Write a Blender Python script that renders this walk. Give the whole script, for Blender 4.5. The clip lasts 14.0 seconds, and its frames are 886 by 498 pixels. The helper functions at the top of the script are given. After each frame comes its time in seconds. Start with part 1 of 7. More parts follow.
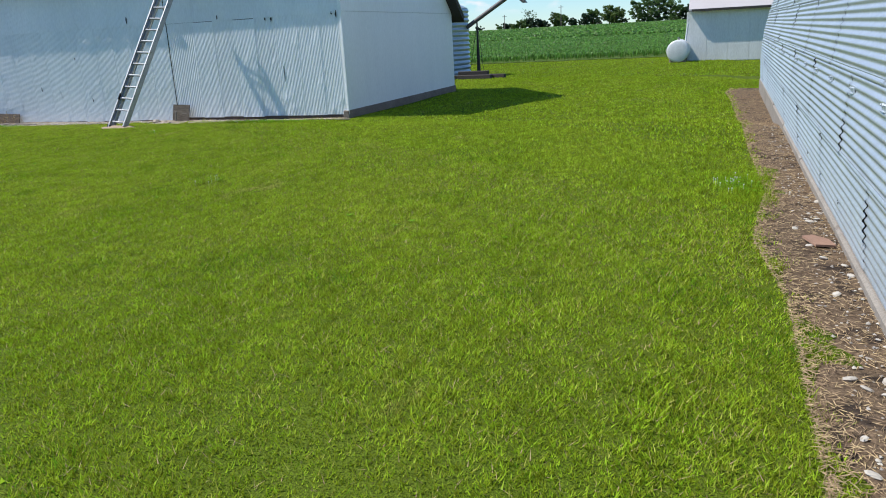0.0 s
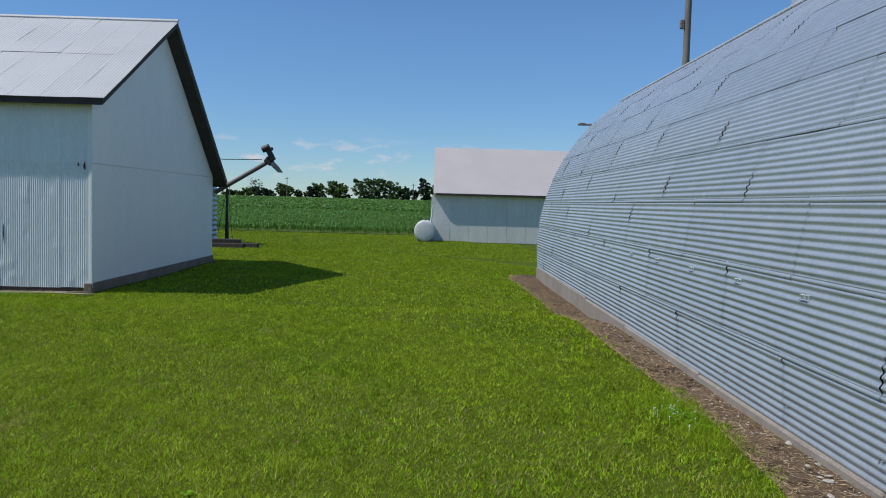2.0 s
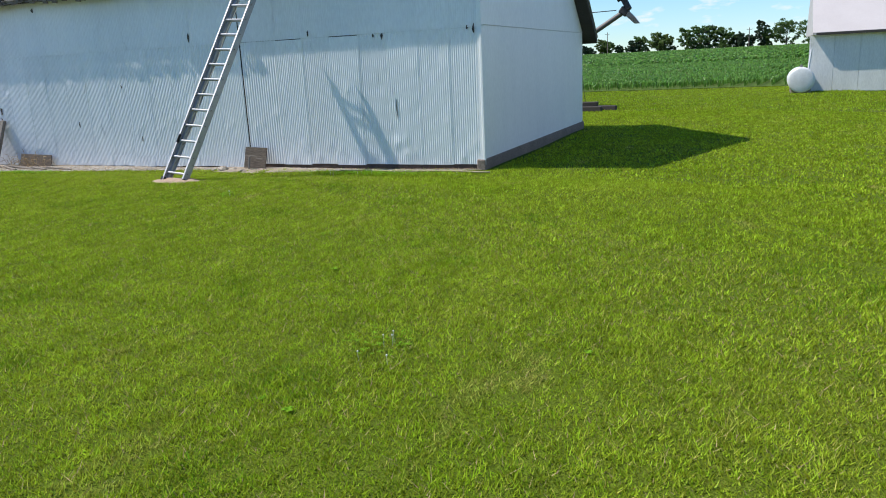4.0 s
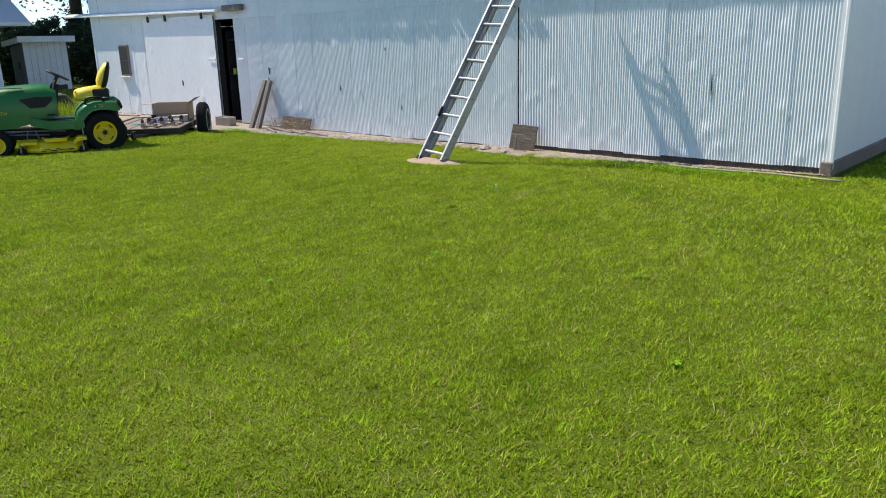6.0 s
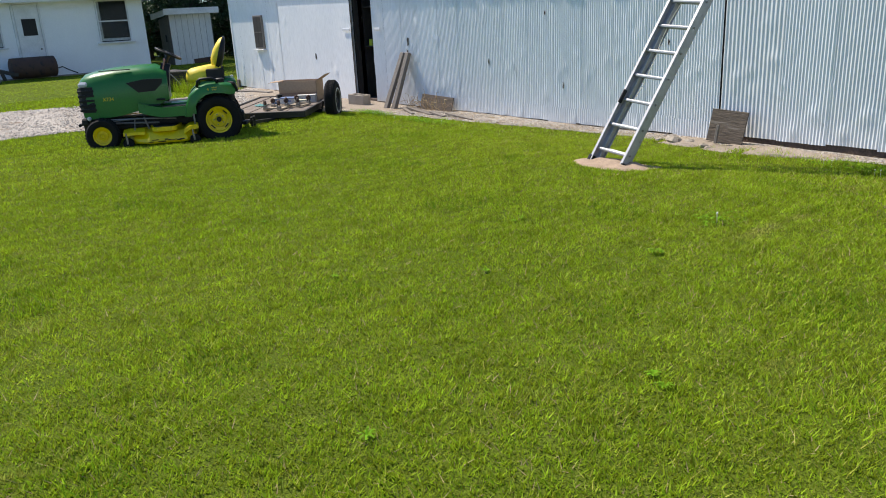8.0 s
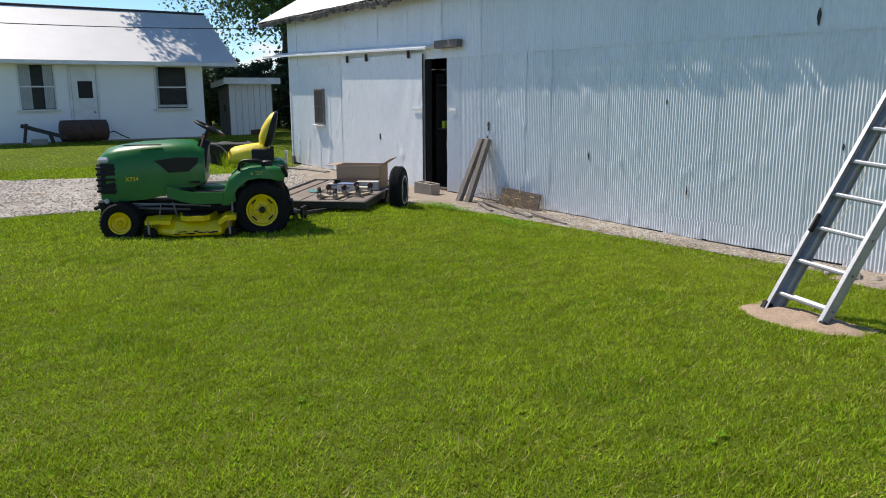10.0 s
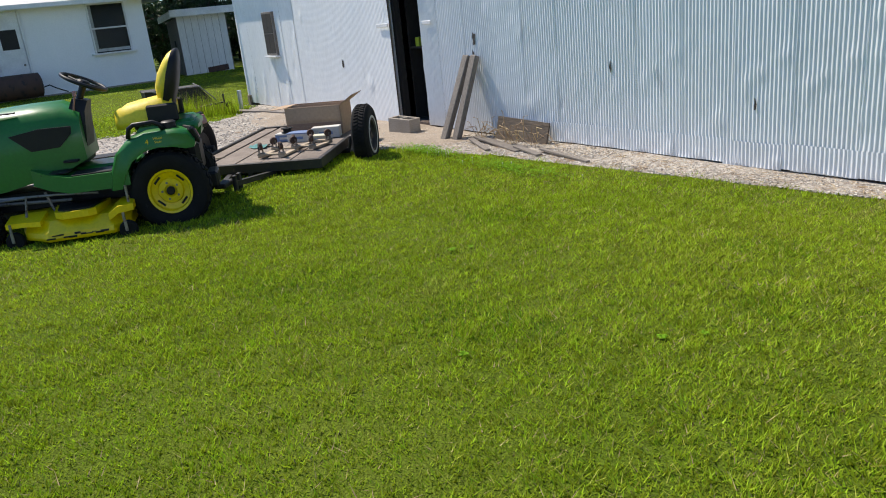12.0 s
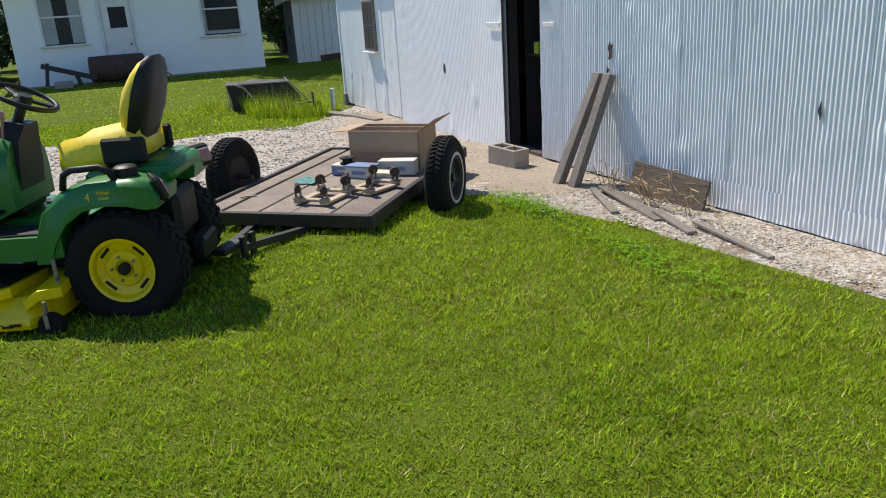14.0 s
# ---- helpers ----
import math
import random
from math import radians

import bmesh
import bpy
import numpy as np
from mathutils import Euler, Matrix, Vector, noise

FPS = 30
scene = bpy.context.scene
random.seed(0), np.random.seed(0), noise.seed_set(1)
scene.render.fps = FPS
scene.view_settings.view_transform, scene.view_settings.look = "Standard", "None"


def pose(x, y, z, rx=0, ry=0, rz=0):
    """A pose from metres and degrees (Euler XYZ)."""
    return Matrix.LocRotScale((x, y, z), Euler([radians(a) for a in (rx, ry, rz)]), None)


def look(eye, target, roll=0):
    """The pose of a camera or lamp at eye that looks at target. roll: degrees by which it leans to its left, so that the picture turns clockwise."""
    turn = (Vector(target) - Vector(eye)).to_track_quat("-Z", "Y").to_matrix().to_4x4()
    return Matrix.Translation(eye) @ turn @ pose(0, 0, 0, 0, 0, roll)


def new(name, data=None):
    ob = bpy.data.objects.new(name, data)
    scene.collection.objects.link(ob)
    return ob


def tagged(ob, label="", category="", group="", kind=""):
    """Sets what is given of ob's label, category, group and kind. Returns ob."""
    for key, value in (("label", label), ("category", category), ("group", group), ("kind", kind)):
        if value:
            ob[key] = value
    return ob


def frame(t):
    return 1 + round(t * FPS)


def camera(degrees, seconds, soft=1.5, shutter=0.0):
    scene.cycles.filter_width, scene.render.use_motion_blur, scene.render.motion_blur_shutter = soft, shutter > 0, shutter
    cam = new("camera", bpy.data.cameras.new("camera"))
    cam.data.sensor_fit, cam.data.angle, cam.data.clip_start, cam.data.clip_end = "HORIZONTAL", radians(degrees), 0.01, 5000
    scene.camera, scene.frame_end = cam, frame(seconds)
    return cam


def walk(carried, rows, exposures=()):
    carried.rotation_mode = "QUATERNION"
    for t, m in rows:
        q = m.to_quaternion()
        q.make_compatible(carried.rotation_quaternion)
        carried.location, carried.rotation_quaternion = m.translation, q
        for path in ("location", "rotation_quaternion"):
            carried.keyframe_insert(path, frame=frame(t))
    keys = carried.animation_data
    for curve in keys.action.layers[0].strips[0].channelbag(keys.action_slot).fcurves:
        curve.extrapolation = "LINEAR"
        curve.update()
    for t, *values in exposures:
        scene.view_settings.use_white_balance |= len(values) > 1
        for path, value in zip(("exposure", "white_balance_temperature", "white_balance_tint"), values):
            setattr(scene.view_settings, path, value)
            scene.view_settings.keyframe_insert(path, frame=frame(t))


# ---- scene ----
cam = camera(60.8, 14.0, soft=1.0)
METRES, EYE, TILT, LEAN, TURN = 19.14, 1.65, -0.32, -0.84, 20.9
ROWS = [
    (0.0, 0.0, 0.0, 0.0, -1.05, -15.47, 3.79),
    (0.5, -0.0154, 0.032, 0.0025, -8.94, -10.45, 3.15),
    (1.0, -0.0301, 0.0628, 0.0052, -17.56, -5.47, 2.29),
    (1.5, -0.0422, 0.0996, 0.0049, -22.78, -3.41, 0.71),
    (2.0, -0.0578, 0.1399, 0.0064, -21.56, -3.45, -0.67),
    (2.5, -0.0701, 0.1725, 0.0058, -20.77, -7.32, 0.29),
    (3.0, -0.0878, 0.2103, 0.0062, -15.95, -10.7, 1.15),
    (3.5, -0.1053, 0.2432, 0.0057, -11.08, -16.85, 1.91),
    (4.0, -0.121, 0.273, 0.0057, 1.77, -13.38, 3.52),
    (6.5, -0.1917, 0.4378, 0.0058, 21.98, -16.5, 1.83),
    (7.0, -0.2075, 0.4697, 0.0067, 23.84, -18.39, 1.79),
    (7.5, -0.222, 0.4983, 0.0076, 26.82, -17.82, 2.63),
    (8.0, -0.2442, 0.5252, 0.0084, 31.09, -16.9, 3.42),
    (8.5, -0.2666, 0.5545, 0.0102, 31.49, -10.18, 2.21),
    (9.0, -0.2897, 0.5769, 0.0104, 33.92, -9.38, 1.81),
    (11.5, -0.3945, 0.7046, 0.0091, 35.09, -16.38, 2.29),
    (12.0, -0.4103, 0.7396, 0.0084, 33.83, -17.37, 6.15),
    (12.5, -0.4286, 0.772, 0.0095, 34.15, -17.51, 6.65),
    (13.0, -0.4451, 0.8016, 0.0104, 34.48, -17.66, 6.1),
    (13.5, -0.4638, 0.8345, 0.0113, 38.63, -17.03, 4.39),
    (14.0, -0.4852, 0.8636, 0.0122, 43.94, -17.25, 3.8),
]
EXPOSURES = [(0, 0.55, 6400, 9.0), (0.6, 0.36, 6380, 9.1), (1.2, 0.1, 6350, 9.3), (2, -0.07, 6350, 9.5), (2.6, -0.06, 6350, 9.6), (3.1, 0.1, 6420, 9.8), (3.6, 0.45, 6480, 9.9), (4.1, 0.65, 6550, 10.0), (6.4, 0.75, 6950, 13.0), (7.5, 0.75, 6950, 12.9), (8.1, 0.72, 6950, 12.8), (8.6, 0.72, 6950, 12.7), (9, 0.5, 6950, 12.7), (9.2, 0.48, 6950, 12.6), (11.4, 0.63, 6950, 12.3), (12.5, 0.7, 6950, 12.2), (14, 0.68, 6950, 12.0)]
walk(cam, [(t, pose(0, 0, EYE, TILT, LEAN, TURN) @ pose(METRES * x, METRES * y, METRES * z, 90 + pitch, roll, yaw)) for t, x, y, z, yaw, pitch, roll in ROWS], EXPOSURES)

# ---- world, sun and exposure ----
SUN = Vector((1.06, 0.315, -1.6)).normalized()
world = bpy.data.worlds.new("daylight")
scene.world = world
world.use_nodes = True
wn, wl = world.node_tree.nodes, world.node_tree.links
sky = wn.new("ShaderNodeTexSky")
sky.sky_type, sky.sun_disc = "NISHITA", False
sky.sun_elevation = math.asin(-SUN.z)
sky.sun_rotation = math.atan2(-SUN.x, -SUN.y)
sky.altitude = 900
sky.air_density, sky.dust_density, sky.ozone_density = 1.0, 0.0, 6.0
# fair-weather puffs low over the horizon
tc = wn.new("ShaderNodeTexCoord")
sep = wn.new("ShaderNodeSeparateXYZ")
wl.new(tc.outputs["Generated"], sep.inputs[0])
stretch = wn.new("ShaderNodeMapping")
stretch.inputs["Scale"].default_value = (1, 1, 3.2)
wl.new(tc.outputs["Generated"], stretch.inputs[0])
puff = wn.new("ShaderNodeTexNoise")
puff.inputs["Scale"].default_value, puff.inputs["Detail"].default_value, puff.inputs["Roughness"].default_value = 19.0, 6.0, 0.55
wl.new(stretch.outputs[0], puff.inputs["Vector"])
edge = wn.new("ShaderNodeValToRGB")
edge.color_ramp.elements[0].position, edge.color_ramp.elements[1].position = 0.53, 0.70
wl.new(puff.outputs["Fac"], edge.inputs[0])
band = wn.new("ShaderNodeValToRGB")
band.color_ramp.elements[0].position, band.color_ramp.elements[0].color = 0.022, (0, 0, 0, 1)
band.color_ramp.elements[1].position, band.color_ramp.elements[1].color = 0.036, (1, 1, 1, 1)
top = band.color_ramp.elements.new(0.062)
top.color = (1, 1, 1, 1)
gone = band.color_ramp.elements.new(0.085)
gone.color = (0, 0, 0, 1)
wl.new(sep.outputs["Z"], band.inputs[0])
both = wn.new("ShaderNodeMath")
both.operation = "MULTIPLY"
wl.new(edge.outputs[0], both.inputs[0])
wl.new(band.outputs[0], both.inputs[1])
mixc = wn.new("ShaderNodeMix")
mixc.data_type = "RGBA"
wl.new(both.outputs[0], mixc.inputs["Factor"])
mixc.inputs[7].default_value = (6.0, 5.8, 6.1, 1)
clear = wn.new("ShaderNodeMix")
clear.data_type, clear.blend_type = "RGBA", "MULTIPLY"
clear.inputs["Factor"].default_value, clear.inputs[7].default_value = 1.0, (0.82, 0.97, 1.06, 1)
wl.new(sky.outputs[0], clear.inputs[6])
low = wn.new("ShaderNodeMapRange")
low.inputs["From Max"].default_value, low.inputs["To Min"].default_value = 0.22, 0.80
wl.new(sep.outputs["Z"], low.inputs["Value"])
deeper = wn.new("ShaderNodeMix")
deeper.data_type, deeper.blend_type = "RGBA", "MULTIPLY"
deeper.inputs["Factor"].default_value = 1.0
wl.new(clear.outputs[2], deeper.inputs[6])
wl.new(low.outputs[0], deeper.inputs[7])
wl.new(deeper.outputs[2], mixc.inputs[6])
wl.new(mixc.outputs[2], wn["Background"].inputs["Color"])
wn["Background"].inputs["Strength"].default_value = 0.115
lamp = bpy.data.lights.new("sun", "SUN")
lamp.energy, lamp.angle, lamp.color = 4.0, radians(0.55), (1.0, 0.955, 0.88)
sun = new("sun", lamp)
sun.matrix_world = look((0, 0, 30), Vector((0, 0, 30)) + SUN)


# ---- materials ----
def material(name, colour, rough=0.7, metal=0.0, other=None, scale=2.0, amount=0.5, grain=60.0, grain_amount=0.15, bump=0.2,
             bump_scale=None, stretch=(1, 1, 1), spec=0.5, piece=0.0, spots=None, spot_scale=5.0, spot_size=0.62, coat=0.0, through_light=0.0, island=0.0):
    """Two scales of variation, bump, stains in spots, and a small shift from piece to piece."""
    m = bpy.data.materials.new(name)
    m.use_nodes = True
    n, l = m.node_tree.nodes, m.node_tree.links
    b = n["Principled BSDF"]
    co = n.new("ShaderNodeTexCoord")
    mp = n.new("ShaderNodeMapping")
    mp.inputs["Scale"].default_value = stretch
    geo = n.new("ShaderNodeNewGeometry")
    l.new(geo.outputs["Position"], mp.inputs[0])

    def noise_at(s, detail=5.0, r=0.6):
        t = n.new("ShaderNodeTexNoise")
        t.inputs["Scale"].default_value, t.inputs["Detail"].default_value, t.inputs["Roughness"].default_value = s, detail, r
        l.new(mp.outputs[0], t.inputs["Vector"])
        return t.outputs["Fac"]

    def mix(kind, fac, a, c):
        x = n.new("ShaderNodeMix")
        x.data_type, x.blend_type = "RGBA", kind
        if isinstance(fac, float):
            x.inputs["Factor"].default_value = fac
        else:
            l.new(fac, x.inputs["Factor"])
        for i, v in ((6, a), (7, c)):
            if isinstance(v, tuple):
                x.inputs[i].default_value = (*v, 1)
            else:
                l.new(v, x.inputs[i])
        return x.outputs[2]

    def ramp(fac, a, c):
        r = n.new("ShaderNodeMapRange")
        r.inputs["From Min"].default_value, r.inputs["From Max"].default_value = a, c
        l.new(fac, r.inputs["Value"])
        return r.outputs[0]

    col = mix("MIX", ramp(noise_at(scale), 0.5 - 0.25, 0.5 + 0.25), colour, other or tuple(c * (1 - amount * 0.5) for c in colour))
    g = noise_at(grain, 3.0)
    grey = n.new("ShaderNodeMapRange")
    grey.inputs["To Min"].default_value, grey.inputs["To Max"].default_value = 1 - grain_amount, 1 + grain_amount
    grey.inputs["From Min"].default_value, grey.inputs["From Max"].default_value = 0.3, 0.7
    l.new(g, grey.inputs["Value"])
    comb = n.new("ShaderNodeCombineColor")
    for i in range(3):
        l.new(grey.outputs[0], comb.inputs[i])
    col = mix("MULTIPLY", 1.0, col, comb.outputs[0])
    if spots:
        col = mix("MIX", ramp(noise_at(spot_scale, 6.0, 0.65), spot_size, spot_size + 0.08), col, spots)
    if piece:
        info = n.new("ShaderNodeObjectInfo")
        hsv = n.new("ShaderNodeHueSaturation")
        r = n.new("ShaderNodeMapRange")
        r.inputs["To Min"].default_value, r.inputs["To Max"].default_value = 1 - piece, 1 + piece
        l.new(info.outputs["Random"], r.inputs["Value"])
        l.new(r.outputs[0], hsv.inputs["Value"])
        l.new(col, hsv.inputs["Color"])
        col = hsv.outputs[0]
    if island:
        hv = n.new("ShaderNodeHueSaturation")
        for sock, lo, hi in (("Value", 1 - island, 1 + island), ("Hue", 0.5 - 0.035 * island, 0.5 + 0.03 * island)):
            r = n.new("ShaderNodeMapRange")
            r.inputs["To Min"].default_value, r.inputs["To Max"].default_value = lo, hi
            l.new(geo.outputs["Random Per Island"], r.inputs["Value"])
            l.new(r.outputs[0], hv.inputs[sock])
        l.new(col, hv.inputs["Color"])
        col = hv.outputs[0]
    l.new(col, b.inputs["Base Color"])
    if through_light:
        tr, ms = n.new("ShaderNodeBsdfTranslucent"), n.new("ShaderNodeMixShader")
        l.new(col, tr.inputs["Color"])
        ms.inputs[0].default_value = through_light
        l.new(b.outputs[0], ms.inputs[1])
        l.new(tr.outputs[0], ms.inputs[2])
        l.new(ms.outputs[0], n["Material Output"].inputs["Surface"])
    b.inputs["Metallic"].default_value = metal
    b.inputs["Specular IOR Level"].default_value = spec
    b.inputs["Coat Weight"].default_value = coat
    rr = n.new("ShaderNodeMapRange")
    rr.inputs["To Min"].default_value, rr.inputs["To Max"].default_value = max(0.02, rough - 0.12), min(1, rough + 0.12)
    l.new(noise_at(scale * 4), rr.inputs["Value"])
    l.new(rr.outputs[0], b.inputs["Roughness"])
    if bump:
        bp = n.new("ShaderNodeBump")
        bp.inputs["Strength"].default_value, bp.inputs["Distance"].default_value = bump, 0.01
        l.new(noise_at(bump_scale or grain * 0.7, 4.0), bp.inputs["Height"])
        l.new(bp.outputs[0], b.inputs["Normal"])
    return m


LAWN = material("lawn soil and thatch", (0.066, 0.104, 0.008), 0.9, other=(0.098, 0.126, 0.015), scale=0.45, grain=110, grain_amount=0.8, bump=1.0, spots=(0.10, 0.10, 0.025), spot_scale=1.3, spot_size=0.68, spec=0.05)
BLADE_A = material("grass blade", (0.250, 0.365, 0.013), 0.5, other=(0.350, 0.435, 0.032), scale=0.7, stretch=(1, 0.35, 1), grain=7, grain_amount=0.25, bump=0, spec=0.10, spots=(0.42, 0.42, 0.09), spot_scale=1.6, spot_size=0.62, through_light=0.42, island=0.55)
BLADE_Y = material("yellowed grass blade", (0.44, 0.41, 0.09), 0.6, other=(0.34, 0.37, 0.05), scale=0.8, grain=7, bump=0, spec=0.1, through_light=0.25, island=0.4)
BLADE_B = material("dark grass tuft blade", (0.085, 0.205, 0.004), 0.55, other=(0.12, 0.255, 0.006), scale=0.8, grain=7, grain_amount=0.25, bump=0, spec=0.12, through_light=0.25, island=0.5)
WEED = material("broad weed leaf", (0.13, 0.29, 0.01), 0.7, other=(0.18, 0.33, 0.015), scale=3, grain=12, grain_amount=0.2, bump=0, spec=0.1, through_light=0.3, island=0.3)
STRAW = material("dead grass straw", (0.42, 0.30, 0.16), 0.8, other=(0.30, 0.21, 0.12), scale=3, grain=20, bump=0, island=0.4)
PETAL = material("white clover heads", (0.75, 0.74, 0.66), 0.8, bump=0)
WHITE_METAL = material("weathered white painted steel", (0.80, 0.81, 0.80), 0.42, 0.0, other=(0.70, 0.725, 0.735), scale=1.1, grain=25, grain_amount=0.06, bump=0.08, bump_scale=5, piece=0.035, stretch=(1, 1, 0.3), spots=(0.50, 0.52, 0.53), spot_scale=3.6, spot_size=0.665)
GABLE_PAINT = material("painted steel siding", (0.83, 0.835, 0.815), 0.55, other=(0.75, 0.76, 0.75), scale=0.7, grain=30, grain_amount=0.05, bump=0.1, bump_scale=4, piece=0.02, stretch=(1, 1, 0.3), spots=(0.55, 0.57, 0.58), spot_scale=2.5, spot_size=0.70)
ROOF_METAL = material("dull galvanised roofing", (0.52, 0.525, 0.53), 0.6, 0.2, other=(0.455, 0.46, 0.465), scale=0.6, grain=20, grain_amount=0.06, bump=0.08, bump_scale=6, piece=0.025, spots=(0.40, 0.39, 0.38), spot_scale=1.8, spot_size=0.66)
GALV = material("galvanised steel", (0.52, 0.56, 0.60), 0.42, 0.55, other=(0.44, 0.48, 0.52), scale=3.0, grain=35, grain_amount=0.08, bump=0.06, bump_scale=9, piece=0.04, spots=(0.62, 0.64, 0.66), spot_scale=2.2, spot_size=0.66)
CONCRETE = material("old concrete", (0.31, 0.275, 0.235), 0.9, other=(0.22, 0.19, 0.16), scale=2.5, grain=50, grain_amount=0.2, bump=0.5, spots=(0.20, 0.16, 0.13), spot_scale=3, spot_size=0.62)
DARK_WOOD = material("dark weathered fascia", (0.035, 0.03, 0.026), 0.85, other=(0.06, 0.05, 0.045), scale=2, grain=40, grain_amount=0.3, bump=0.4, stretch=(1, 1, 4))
GREY_WOOD = material("weathered grey timber", (0.215, 0.188, 0.162), 0.85, other=(0.125, 0.108, 0.092), scale=3, grain=70, grain_amount=0.3, bump=0.5, stretch=(1, 1, 0.25), piece=0.12)
FARM_ROOF = material("pale steel shed roof", (0.521, 0.483, 0.470), 0.55, 0.1, other=(0.462, 0.424, 0.412), scale=0.6, grain=20, grain_amount=0.05, bump=0.1)
HOUSE_ROOF = material("chalky white steel house roof", (0.66, 0.65, 0.63), 0.55, 0.05, other=(0.58, 0.57, 0.56), scale=0.7, grain=20, grain_amount=0.05, bump=0.1)
SHED_PAINT = material("flaking white shed wall", (0.74, 0.74, 0.71), 0.7, other=(0.62, 0.62, 0.59), scale=1.5, grain=25, grain_amount=0.08, bump=0.2, stretch=(1, 1, 0.25), spots=(0.36, 0.36, 0.33), spot_scale=2.2, spot_size=0.66)
HOUSE_PAINT = material("white house paint", (0.85, 0.855, 0.85), 0.6, other=(0.79, 0.80, 0.80), scale=1.2, grain=25, grain_amount=0.03, bump=0.08)
DIRT = material("bare dirt with dead grass", (0.088, 0.062, 0.043), 0.95, other=(0.17, 0.118, 0.074), scale=2.4, grain=45, grain_amount=0.5, bump=1.0, bump_scale=22, spots=(0.042, 0.031, 0.024), spot_scale=4.5, spot_size=0.53, spec=0.08)
FOOTING = material("stained brown footing", (0.10, 0.07, 0.052), 0.95, other=(0.075, 0.05, 0.04), scale=3, grain=40, grain_amount=0.4, bump=0.8)
GRAVEL = material("pale crushed limestone", (0.41, 0.375, 0.33), 0.95, other=(0.28, 0.245, 0.205), scale=0.9, grain=30, grain_amount=0.5, bump=1.0, bump_scale=34, spec=0.1, spots=(0.20, 0.15, 0.105), spot_scale=1.9, spot_size=0.58)
SAND_EARTH = material("trodden tan earth", (0.34, 0.29, 0.235), 0.95, other=(0.25, 0.205, 0.16), scale=2.5, grain=50, grain_amount=0.35, bump=1.0, bump_scale=30, spec=0.1, spots=(0.44, 0.39, 0.32), spot_scale=3, spot_size=0.6)
FIELD = material("field soil under corn", (0.07, 0.115, 0.024), 0.95, other=(0.095, 0.14, 0.032), scale=0.05, grain=3, grain_amount=0.3, bump=0.4, spec=0.05)
# near-black that paints missing light into insides and openings
UNLIT_BLACK = material("near-black for unlit insides", (0.03, 0.028, 0.025), 0.95, scale=1, grain=20, bump=0.2)


